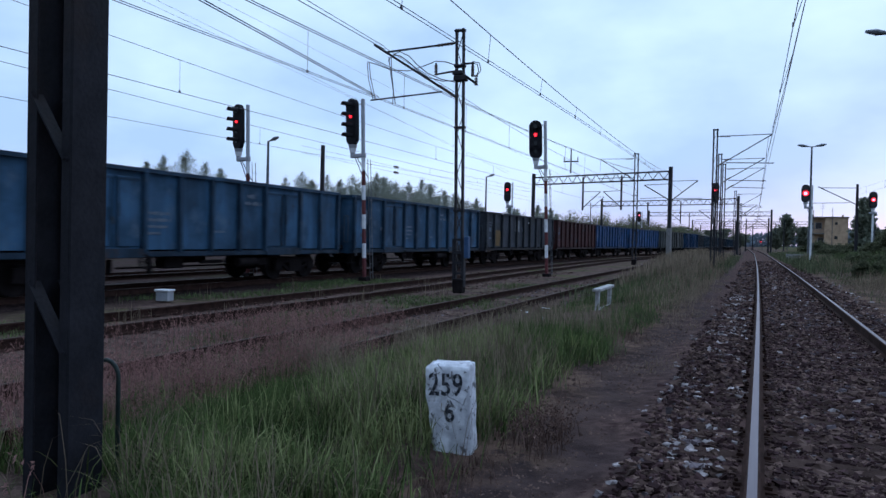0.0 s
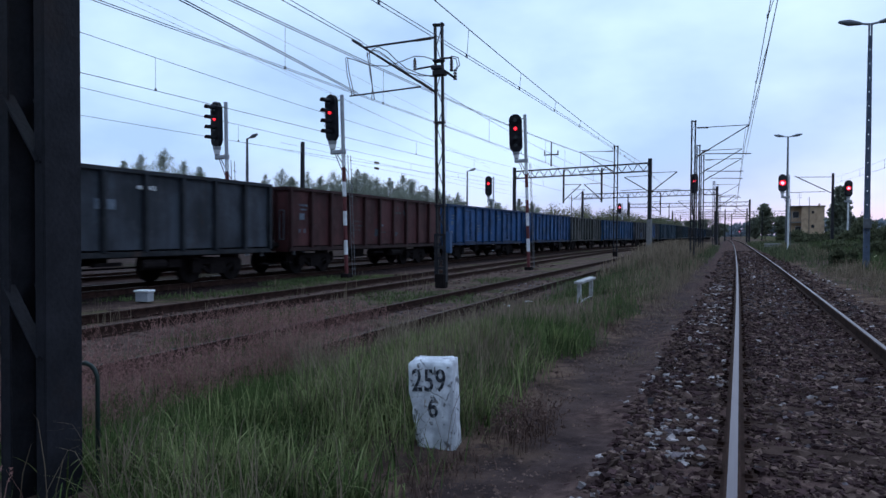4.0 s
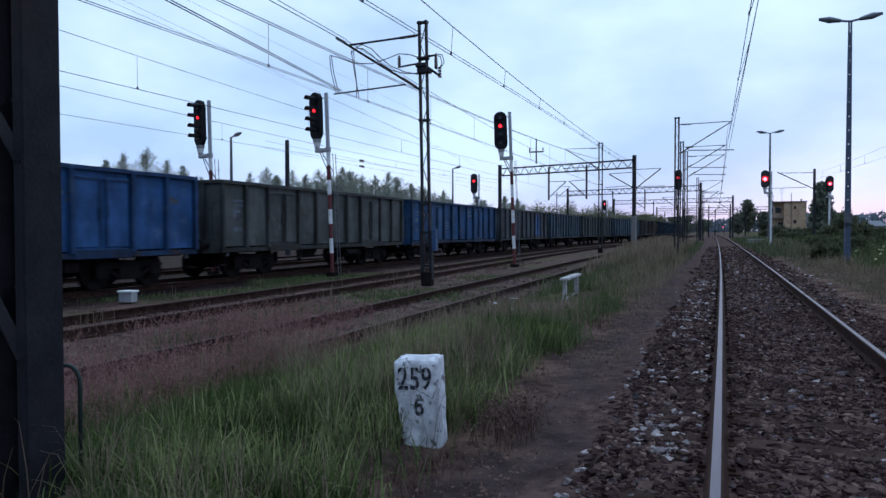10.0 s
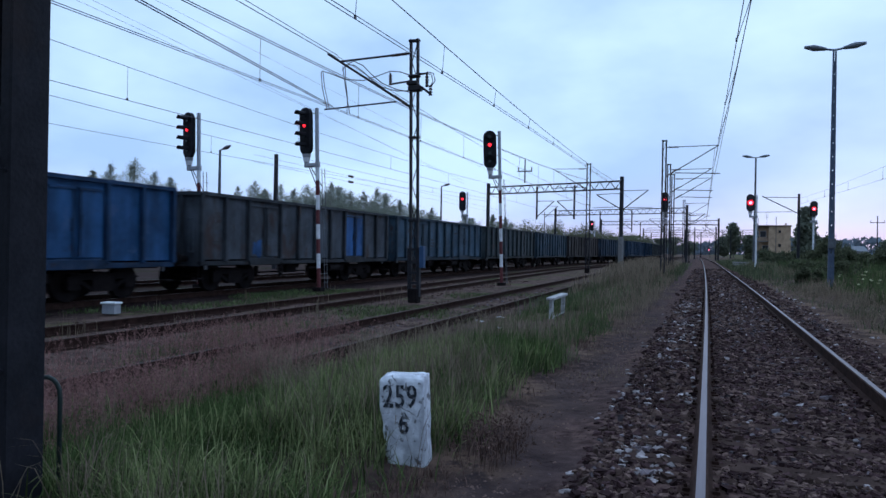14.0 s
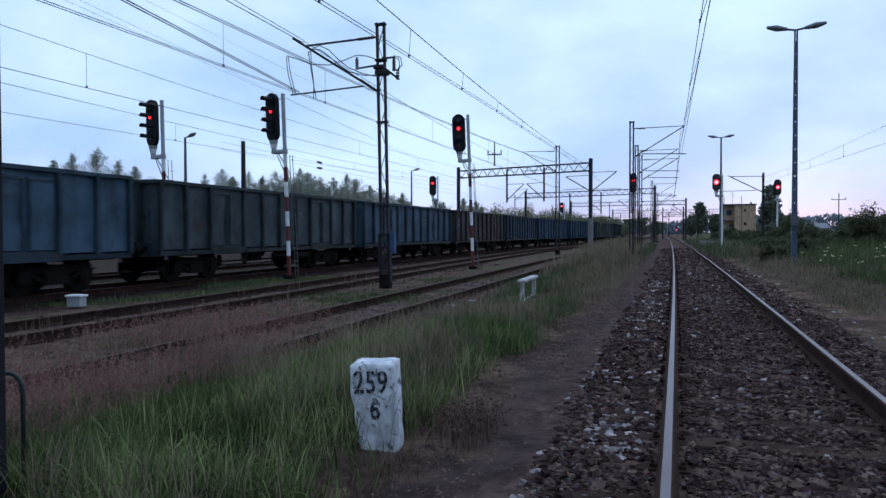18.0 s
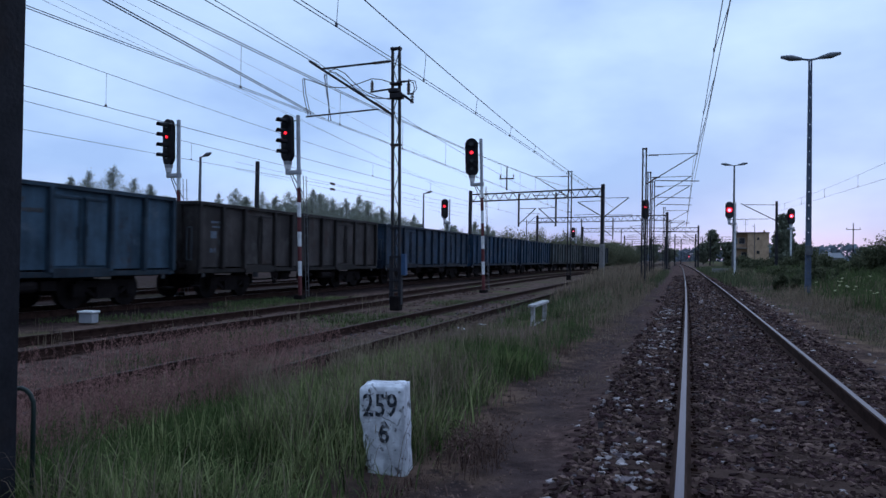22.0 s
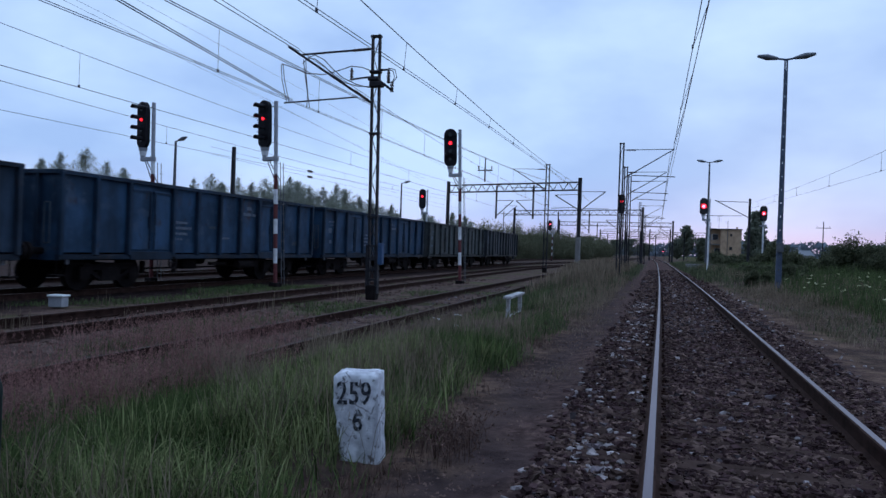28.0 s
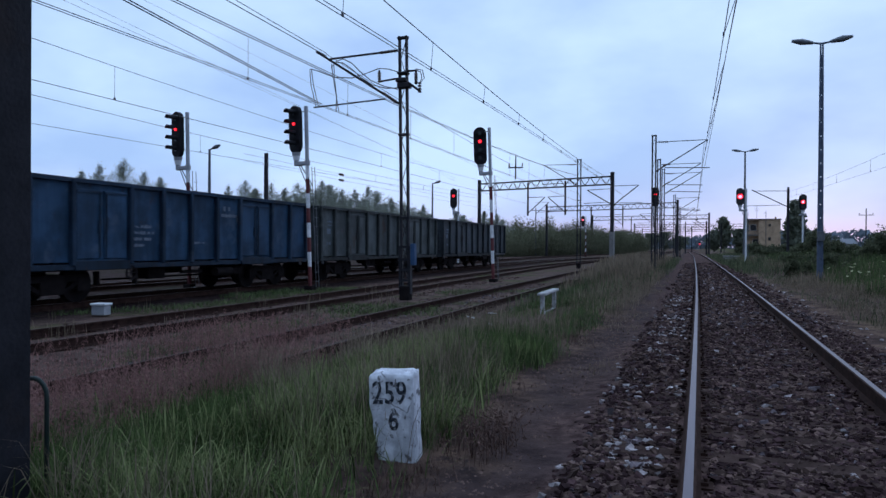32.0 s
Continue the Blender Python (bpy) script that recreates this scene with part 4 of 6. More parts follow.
    for dx in (0.0, 0.07):
        bm = B()
        rod(bm, (side * (0.32 - dx), -0.02, h - hh - 0.44), (0.02 + dx * 3, -0.05, h - hh - 1.2), 0.018, n=6)
        part("cable", bm, M_GREYSTEEL, t)
    bm = B()
    bar(bm, (side * 0.02, 0, h - 0.22), (side * 0.25, 0, h - 0.22), 0.03, 0.03)
    part("stay", bm, M_GREYSTEEL, t)
    return t


signal(-12.48, 21.6, 6.08, "four-light signal showing red on a banded post", 4, 1, -17, lean=-1.9, lens=0.075)
signal(-16.95, 20.8, 5.97, "four-light signal showing red beyond the goods train", 4, 1, -17, lean=-1.2, lens=0.075)
signal(-8.05, 29.6, 6.40, "signal showing red on a banded post between tracks", 4, 1, 10, lean=-2.0, visors=False)
signal(-18.3, 56.0, 6.00, "far signal showing red beyond the train", 4, 1, 6, post="white", visors=False, lens=0.115)
signal(-15.3, 110.9, 6.0, "distant signal showing red on a white banded post", 4, 1, 6, visors=False, lens=0.13)
signal(-2.72, 61.9, 6.25, "signal showing red on a slender dark post", 4, 1, 2, post="dark", visors=False, side=-0.01, lens=0.125)
# next two: lenses oversized, their glowing rim stands in for the lamp's red halo
signal(4.05, 58.0, 5.72, "signal showing bright red beside the far lamp post", 3, 1, 2, post="white", visors=False, lens=0.225)
signal(8.80, 64.4, 5.62, "signal showing red above the bushes", 3, 1, 4, post="white", visors=False, side=-0.01, lens=0.17)
signal(3.6, 250.0, 3.0, "very distant low signal showing red beside the line", 2, 1, 0, post="dark", visors=False, lens=0.2)


lattice_mast(-7.77, 18.9, 7.55, "dark laced steel catenary mast with a small blue cabinet on it", 0.27, lean=-1.0, side=-1, z0=-0.28, reach=2.85, heavy=True)
lattice_mast(-7.9, 53.5, 8.2, "dark slender catenary mast between the yard tracks", 0.30, 0, True, -1)
for yy, hh_, xx in ((39.5, 7.6, -1.83), (50.3, 7.6, -2.0), (56.6, 7.6, -1.94), (85.0, 7.6, -1.66), (111.0, 7.6, -1.35)):
    lattice_mast(xx, yy, hh_, "dark catenary mast holding the wires over the single track", 0.235, 0, True, 1, -0.37, 2.7)


def wire_set(label, runs, pairs=(), y0=-12, droppers=()):
    """Overhead wires: each run is (name, x at y = 20, drift in x, height, rise, curve, far end, radius), sagging as a parabola."""
    t = thing("catenary", pose(0, 0, 0), label, "overhead wire", kind="structure")

    def at(run, y):
        return (run[1] + run[2] * (y - 20), y, run[3] + run[4] * y + run[5] * y * y)

    for k, run in enumerate(runs):
        for dx in ((0.0, 0.11) if k in pairs else (0.0,)):
            bm = B()
            n_ = max(2, int((run[6] - y0) / 3))
            ys = [y0 + (run[6] - y0) * i / n_ for i in range(n_ + 1)]
            tube(bm, [(at(run, a)[0] + dx, a, at(run, a)[2]) for a in ys], run[7], 5)
            part(run[0], bm, M_WIRE, t)
    for up, low, first, step, last in droppers:
        y = first
        while y < last:
            bm = B()
            rod(bm, at(runs[up], y), at(runs[low], y), 0.007, n=4)
            part("dropper", bm, M_WIRE, t)
            bm = B()
            p_ = at(runs[low], y)
            box(bm, p_[0], p_[1], p_[2] + 0.03, 0.035, 0.05, 0.07)
            part("clip", bm, M_WIRE, t)
            y += step
    return t


wire_set("contact pair under a messenger, over the disused track", [("contact_wire", -5.95, 0, 5.0, 0.0312, -0.00025, 68.8, 0.0085), ("messenger_wire", -5.9, 0, 6.574, -0.0402, 0.00069, 53.5, 0.012)], (0,), droppers=((1, 0, 2.2, 4.6, 50),))
wire_set("contact pair and messengers over the yard track", [("contact_wire", -10.4, 0, 5.135, 0.01105, -0.00006, 68.8, 0.0085), ("messenger_wire", -10.4, 0, 6.409, -0.0112, 0.00052, 68.8, 0.012)], (0, 1), droppers=((1, 0, 14.9, 5.4, 62),))
wire_set("contact and messenger wire over the goods train", [("contact_wire", -15.2, 0, 5.10, 0.0069, -0.00004, 68.8, 0.010), ("messenger_wire", -15.2, 0, 6.605, -0.040, 0.00063, 68.8, 0.0085)], droppers=((1, 0, 15.5, 9.0, 64),))
wire_set("contact and messenger wire beyond the goods train", [("contact_wire", -20.0, 0, 4.83, 0.0106, 0.00009, 68.8, 0.009), ("messenger_wire", -20.0, 0, 6.234, -0.0219, 0.00033, 68.8, 0.010)], droppers=((1, 0, 7.2, 9.0, 64),))
wire_set("high thin feeder wires beyond the goods train", [("feeder_wire", -20.0, 0, 10.78, -0.062, 0, 60, 0.006), ("feeder_wire", -20.0, 0, 10.30, -0.050, 0, 60, 0.006), ("feeder_wire", -20.0, 0, 11.38, -0.0345, 0, 90, 0.006)])
wire_set("contact and messenger wire over the single track", [("contact_wire", 0.60, 0, 5.30, 0, 0, 39.5, 0.009), ("messenger_wire", 0.88, 0, 6.25, -0.012, 0.00072, 39.5, 0.010)], (0,), droppers=((1, 0, 8.5, 6.2, 39),))
wire_set("contact and messenger wire over the far single track", [("contact_wire", 0.55, 0.004, 5.30, 0, 0, 190, 0.009), ("messenger_wire", 0.62, 0.004, 7.16, -0.012, 0.00004, 190, 0.010)], y0=39.5, droppers=((1, 0, 44, 7.5, 130),))
wire_set("contact and messenger wire over the verge", [("contact_wire", 8.9, 0, 4.265, 0.0197, 0.00005, 74.5, 0.007), ("messenger_wire", 8.9, 0, 6.068, -0.0224, 0.00039, 74.5, 0.007)], y0=8, droppers=((1, 0, 33.0, 9.0, 70),))
crossing = thing("catenary", pose(0, 0, 0), "wires crossing the yard to the mast arm", "overhead wire", kind="structure")
for nm_, p0_, p1_, r_ in (("contact_wire", (-7.05, -6.0, 5.35), (-10.42, 18.5, 5.37), 0.012), ("contact_wire", (-6.93, -6.0, 5.35), (-10.34, 18.5, 5.37), 0.012),
                          ("messenger_wire", (-10.4, -6.0, 7.62), (-10.4, 18.9, 6.98), 0.010), ("messenger_wire", (-10.5, -6.0, 7.36), (-10.4, 18.9, 6.90), 0.012)):
    bm = B()
    rod(bm, p0_, p1_, r_, n=5)
    part(nm_, bm, M_WIRE, crossing)
bm = B()
tube(bm, [(-10.4, 18.9 + 3.0 * k, 8.2067 - 0.0819 * (18.9 + 3.0 * k) + 0.00082 * (18.9 + 3.0 * k) ** 2) for k in range(18)], 0.010, 5)
part("messenger_wire", bm, M_WIRE, crossing)
far_span = thing("catenary", pose(0, 0, 0), "two thin far wires with dark insulators", "overhead wire", kind="structure")
for z_ in (5.63, 5.28):
    bm = B()
    rod(bm, (-20.6, 29.2, z_), (-20.6, 79.2, z_ - 0.15), 0.007, n=5)
    part("span_wire", bm, M_WIRE, far_span)
    bm = B()
    for k in range(4):
        rod(bm, (-20.6, 39.17 + k * 0.14, z_ - 0.03), (-20.6, 39.17 + k * 0.14 + 0.10, z_ - 0.03), 0.075, 0.05, n=8)
    part("insulator", bm, M_INSUL, far_span)


def cantilever(t, x, side, low, reach, rise):
    """A tube bracket that holds the wires: strut, top arm and steady arm."""
    for nm, a, c, r in (("strut", (x, 0, low), (x + side * reach, 0, low + rise), 0.05), ("top_arm", (x, 0, low + rise + 0.05), (x + side * reach, 0, low + rise + 0.02), 0.028),
                        ("steady_arm", (x + side * 0.5, 0, low + 0.28), (x + side * reach * 1.15, 0, low + 0.22), 0.026)):
        bm = B()
        rod(bm, a, c, r, n=6)
        part(nm, bm, M_STEEL, t)


def portal(xr, y, span, skew, h, label, drops=(), bases=False, brackets=()):
    """A laced beam on two posts, set askew; x runs from the nearer post along the beam, away to minus."""
    t = thing("catenary_portal", pose(xr, y, -0.4, 0, 0, -skew), label, "portal frame", "catenary portals")
    for x in (-span, 0):
        bm = B()
        box(bm, x, 0, h / 2, 0.31, 0.28, h)
        bevel(bm, 0.02, 1)
        part("post", bm, M_STEEL, t)
        if bases:
            bm = B()
            box(bm, x, 0, 1.5, 0.40, 0.40, 3.0)
            bevel(bm, 0.02, 1)
            part("concrete_base", bm, M_CONCRETE, t)
    zb, zt = h - 1.18, h - 0.42
    for z in (zb, zt):
        for yy in (-0.22, 0.22):
            bm = B()
            box(bm, -span / 2, yy, z, span - 0.31, 0.09, 0.10)
            part("chord", bm, M_STEEL, t)
    n = int(span / 0.55)
    for i in range(n):
        x0, x1 = -span + span * i / n, -span + span * (i + 1) / n
        bm = B()
        a, c = (zb, zt) if i % 2 else (zt, zb)
        bar(bm, (x0, -0.22, a), (x1, -0.22, c), 0.06, 0.05)
        part("lacing_bar", bm, M_STEEL, t)
    for x in drops:
        bm = B()
        box(bm, x, 0, h - 2.3, 0.14, 0.14, 3.4)
        part("drop_post", bm, M_STEEL, t)
    for b_ in brackets:
        cantilever(t, *b_)
    return t


portal(-7.0, 68.8, 15.4, 18, 8.75, "laced steel catenary portal on concrete bases over the yard tracks", (-9.3, -5.0), True, ((0, 1, 5.5, 2.6, 1.85), (0, -1, 5.6, 2.6, 1.5), (-5.0, -1, 5.0, 1.95, 1.6), (-9.3, 1, 5.0, 2.0, 1.6)))
portal(-1.7, 109.0, 22.2, 20, 8.6, "second laced steel catenary portal further along", (-14.0, -8.6, -3.6), False, ((0, 1, 5.4, 2.6, 1.85), (-8.6, -1, 5.0, 2.2, 1.6), (-3.6, -1, 5.0, 2.2, 1.6)))
portal(3.6, 147.0, 24.0, 14, 8.4, "third laced steel catenary portal in the distance", (-15.5, -9.6), False, ((0, -1, 5.2, 2.6, 1.8), (-9.6, 1, 5.0, 2.2, 1.6)))
portal(14.0, 205.0, 29.5, 10, 8.4, "fourth laced catenary portal across the far line", (-22, -17.0, -8.0))
portal(15.0, 260.0, 31.5, 8, 8.4, "fifth catenary portal, very far along the line", (-23, -10.0))


def plain_pole(x, y, h, label, mat=M_CONCRETE, w=0.3, crossbar=0.0, z0=-0.5, arm=0.0):
    t = thing("pole", pose(x, y, z0), label, "pole", "yard poles")
    bm = B()
    v = box(bm, 0, 0, h / 2, w, w * 0.8, h)
    for k in v:
        if k.co.z > h / 2:
            k.co.x *= 0.75
            k.co.y *= 0.75
    part("pole_shaft", bm, mat, t)
    if crossbar:
        bm = B()
        box(bm, 0, 0, h - 1.3, crossbar, 0.1, 0.12)
        part("crossbar", bm, mat, t)
        for x_ in (-crossbar * 0.45, crossbar * 0.45):
            bm = B()
            rod(bm, (x_, 0, h - 1.2), (x_, 0, h - 0.9), 0.06, n=6)
            part("insulator", bm, M_INSUL, t)
    if arm:
        bm = B()
        rod(bm, (0, 0, h - 1.9), (-arm, 0, h - 0.2), 0.045)
        part("strut", bm, M_STEEL, t)
        bm = B()
        rod(bm, (0, 0, h - 0.35), (-arm * 0.95, 0, h - 0.3), 0.03)
        part("top_arm", bm, M_STEEL, t)
        bm = B()
        rod(bm, (-0.6, 0, h - 1.7), (-arm * 1.3, 0, h - 1.75), 0.025)
        part("registration_arm", bm, M_STEEL, t)
    return t


plain_pole(8.9, 74.5, 7.5, "dark catenary pole with an arm beside the birch", M_STEEL, 0.27, arm=3.2)
far_pole = plain_pole(-24.6, 117.5, 8.2, "slender far pole with a slanting arm", M_GREYSTEEL, 0.17)
cantilever(far_pole, 0, 1, 7.2, 2.2, 1.9)
for x_, y_, h_ in ((-5.6, 158.0, 7.6), (-0.9, 172.0, 7.6), (-3.4, 196.0, 7.8), (0.6, 214.0, 7.8), (7.5, 190.0, 7.8), (-8.2, 182.0, 8.0)):
    p_ = plain_pole(x_, y_, h_, "distant catenary pole with a bracket", M_STEEL, 0.30)
    cantilever(p_, 0, 1 if x_ < 0 else -1, h_ - 2.4, 2.5, 1.8)
plain_pole(3.2, 150.0, 7.0, "far catenary pole with an arm", M_STEEL, 0.34, arm=2.6)
plain_pole(-27.6, 41.7, 8.0, "dark square post beyond the goods train", M_STEEL, 0.29)
plain_pole(32.5, 156.7, 9.5, "distant wooden pole with a crossbar", M_STEEL, 0.2, 2.6)
plain_pole(-16.48, 68.8, 2.46, "short pole with insulators standing on the portal beam", M_STEEL, 0.13, 1.5, 7.9)


def lamp_post(x, y, h, label, arms=2, mat=M_GREYSTEEL, z0=-0.4, w=0.30, turn=0.0, lattice=False):
    t = thing("street_lamp", pose(x, y, z0, 0, 0, turn), label, "street lamp", "yard lamps")
    bm = B()
    if lattice:
        for s in (-1, 1):
            v = box(bm, s * w * 0.30, 0, h / 2, w * 0.40, w * 0.6, h)
            for k in v:
                if k.co.z > h / 2:
                    k.co.x *= 0.6
                    k.co.y *= 0.6
        for k in range(int(h / 0.6)):
            f = 1 - 0.4 * (k * 0.6 / h)
            box(bm, 0, 0, k * 0.6 + 0.2, w * 0.9 * f, w * 0.5 * f, 0.53)
    else:
        rod(bm, (0, 0, 0), (0, 0, h), w / 2, w / 4, n=10)
    part("pole", bm, mat, t)
    for s in ((-1, 1) if arms == 2 else (1,)):
        bm = B()
        rod(bm, (0, 0, h - 0.05), (s * 0.6, 0, h + 0.06), 0.045, n=8)
        part("arm", bm, mat, t)
        bm = B()
        rod(bm, (s * 0.35, 0, h + 0.02), (s * 0.8, 0, h + 0.10), 0.07, 0.14, n=12)
        rod(bm, (s * 0.8, 0, h + 0.10), (s * 1.2, 0, h + 0.17), 0.14, 0.06, n=12)
        bmesh.ops.scale(bm, vec=(1, 1.2, 1), verts=bm.verts)
        part("lamp_head", bm, M_LAMPGLASS, t)
    return t


tall_lamp = lamp_post(5.42, 34.6, 10.6, "tall dark lattice lamp post with two arms, unlit", 2, M_LAMPSTEEL, lattice=True, w=0.25)
bm = B()
box(bm, 0, -0.16, 2.1, 0.30, 0.10, 0.42)
bevel(bm, 0.02, 1)
part("switch_box", bm, M_GREYSTEEL, tall_lamp, "small grey switch box")
lamp_post(5.02, 73.8, 10.9, "far grey lamp post with two arms, unlit", 2)
lamp_post(-30.6, 39.5, 8.0, "single-arm lamp post beyond the train, unlit", 1, turn=-20)
lamp_post(-27.3, 74.1, 8.6, "single-arm lamp post far beyond the train, unlit", 1, turn=-20)


def equipment_box():
    t = thing("trackside_box", pose(-12.52, 12.4, -0.43, 0, 0, 10), "small white trackside equipment box with a lid, by the rails", "box")
    bm = B()
    box(bm, 0, 0, 0.11, 0.32, 0.24, 0.22)
    bevel(bm, 0.01, 1)
    part("body", bm, M_SILVER, t)
    bm = B()
    box(bm, 0, 0, 0.245, 0.38, 0.29, 0.045)
    bevel(bm, 0.012, 1)
    part("lid", bm, M_WHITE, t)


equipment_box()


def timber_stack():
    t = thing("timber_stack", pose(4.5, 72.0, ground_z(4.5, 71.5) - 0.05, 0, 0, 6), "low stack of pale old timbers beside the line", "timber")
    for k, (dx, dy, z, l_) in enumerate(((0, 0, 0.12, 2.8), (0.2, 0.35, 0.12, 2.6), (-0.1, 0.1, 0.34, 2.7), (0.4, 0.3, 0.34, 2.2), (-0.3, -0.3, 0.11, 2.4))):
        bm = B()
        box(bm, dx, dy, z, l_, 0.26, 0.18)
        bevel(bm, 0.02, 1)
        part("timber", bm, M_CONCRETE, t)


timber_stack()


def cottage(x, y, turn):
    t = thing("cottage", pose(x, y, -0.4, 0, 0, turn), "far small house with pale walls and a grey pitched roof", "house")
    bm = B()
    box(bm, 0, 0, 1.7, 8.0, 6.0, 3.4)
    part("wall", bm, M_CONCRETE, t)
    bm = B()
    pr = [bm.verts.new(p) for p in ((-4.4, -3.4, 3.4), (4.4, -3.4, 3.4), (4.4, 3.4, 3.4), (-4.4, 3.4, 3.4), (-4.4, 0, 5.6), (4.4, 0, 5.6))]
    for f in ((0, 1, 5, 4), (2, 3, 4, 5), (0, 4, 3), (1, 2, 5), (0, 3, 2, 1)):
        bm.faces.new([pr[q] for q in f])
    part("roof", bm, M_LAMPGLASS, t)
    for wx in (-2.2, 0.4, 2.4):
        bm = B()
        box(bm, wx, -3.02, 1.9, 1.1, 0.08, 1.2)
        part("window", bm, M_GLASSDARK, t)


cottage(60.0, 330.0, 20)


def litter(x, y, s, turn):
    t = thing("paper_scrap", pose(x, y, ground_z(x, y) + 0.02, 8, 5, turn), "crumpled white paper scrap lying beside the track", "litter", "scraps of paper")
    bm = B()
    box(bm, 0, 0, 0, s, s * 0.6, 0.012)
    bmesh.ops.subdivide_edges(bm, edges=list(bm.edges), cuts=3, use_grid_fill=True)
    for k in bm.verts:
        k.co += noise.noise_vector(Vector(k.co) * 30 + Vector((turn, 0, 0))) * 0.03
    part("sheet", bm, M_WHITE, t)


litter(-4.67, 15.29, 0.16, 20)
litter(-3.67, 13.35, 0.14, 75)
litter(-4.51, 16.51, 0.18, 140)


def white_frame():
    t = thing("marker_frame", pose(-2.935, 15.47, -0.40, 0, 0, 91.0), "low white concrete frame standing in the grass", "marker")
    for s in (-1, 1):
        bm = B()
        box(bm, s * 0.75, 0, 0.265, 0.085, 0.085, 0.53)
        bevel(bm, 0.012, 1)
        part("leg", bm, M_OLDWHITE, t)
    bm = B()
    box(bm, 0, 0, 0.57, 1.84, 0.17, 0.06)
    bevel(bm, 0.02, 2)
    part("top_slab", bm, M_OLDWHITE, t)
    bm = B()
    box(bm, 0, 0, 0.13, 1.41, 0.05, 0.07)
    part("crossbar", bm, M_OLDWHITE, t)


white_frame()


def house(x, y, h, label, turn=0):
    """A plain main block beside a recessed wing with a balcony, under one flat roof."""
    t = thing("signal_box", pose(x, y, -0.4, 0, 0, turn) @ Matrix.Diagonal((0.82, 1, 1, 1)), label, "building")
    bm = B()
    box(bm, 1.95, 0, h / 2, 5.6, 6.4, h)
    bevel(bm, 0.03, 1)
    part("wall", bm, M_BUFF, t)
    bm = B()
    box(bm, -2.80, 1.0, h / 2, 3.9, 4.4, h - 0.01)
    part("wall", bm, M_BUFF, t, "recessed wing of the buff plaster signal box")
    bm = B()
    box(bm, 0, -0.05, h + 0.09, 9.9, 6.9, 0.18)
    part("roof", bm, M_ROOF, t)
    bm = B()
    box(bm, 3.5, 0, h + 0.45, 0.45, 0.45, 0.6)
    part("chimney", bm, M_BUFF, t)
    bm = B()
    rod(bm, (1.0, -3.30, 0.0), (1.0, -3.30, h + 2.1), 0.07, n=8)
    bar(bm, (1.0, -3.30, h + 1.4), (0.4, -3.30, h + 1.7), 0.06, 0.06)
    part("downpipe", bm, M_GREYSTEEL, t)
    bm = B()
    rod(bm, (-1.4, 0, h), (-1.4, 0, h + 3.4), 0.04, n=6)
    for k in range(3):
        rod(bm, (-2.0, 0, h + 2.2 + k * 0.5), (-0.8, 0, h + 2.2 + k * 0.5), 0.025, n=5)
    part("aerial", bm, M_GREYSTEEL, t)
    # small windows of the main block, the wide one of the wing, its door
    for wx, wy, wz, ww, wh, wall in ((1.95, -3.2, h * 0.45, 0.75, 0.75, 0), (1.95, -3.2, h * 0.84, 0.6, 0.6, 0), (-2.3, -1.2, h * 0.78, 1.5, 1.3, 1), (-4.0, -1.2, h * 0.78, 0.9, 1.3, 1), (-1.7, -1.2, h * 0.32, 1.4, 2.0, 1)):
        bm = B()
        box(bm, wx, wy - 0.02, wz, ww + 0.14, 0.08, wh + 0.14)
        win = part("window", bm, M_WHITE if wall else M_BUFF, t)
        bm = B()
        box(bm, wx, wy - 0.07, wz, ww, 0.04, wh)
        part("pane", bm, M_GLASSDARK, win)
    bm = B()
    box(bm, -2.80, -2.2, h * 0.56, 3.9, 2.0, 0.2)
    part("balcony", bm, M_CONCRETE, t)
    bm = B()
    for k in range(9):
        rod(bm, (-4.7 + k * 0.46, -3.15, h * 0.57), (-4.7 + k * 0.46, -3.15, h * 0.57 + 0.95), 0.025, n=5)
    bar(bm, (-4.75, -3.15, h * 0.57 + 0.95), (-0.9, -3.15, h * 0.57 + 0.95), 0.06, 0.06)
    part("balcony_rail", bm, M_GREYSTEEL, t)
    return t


house(16.1, 181, 8.1, "two-storey buff plaster signal box with a flat roof and a balcony", -5)


# ---- goods wagons ----
def ragged(bm, x, y, z, w, h, rng):
    """A thin patch with an uneven outline on the wagon's side."""
    ph = [rng.uniform(0, 6.28) for k in range(4)]
    ring = []
    for k in range(26):
        a = 2 * math.pi * k / 26
        r = 1 + 0.16 * math.sin(3 * a + ph[0]) + 0.13 * math.sin(5 * a + ph[1]) + 0.10 * math.sin(9 * a + ph[2]) + rng.uniform(-0.08, 0.08)
        c_, s_ = math.cos(a), math.sin(a)
        q = max(abs(c_), abs(s_)) ** 0.7
        ring.append((y + c_ / q * r * w / 2, z + s_ / q * r * h / 2))
    top = [bm.verts.new((x + 0.005, p, q)) for p, q in ring]
    low = [bm.verts.new((x - 0.004, p, q)) for p, q in ring]
    bm.faces.new(top)
    for k in range(26):
        bm.faces.new((low[k], low[(k + 1) % 26], top[(k + 1) % 26], top[k]))


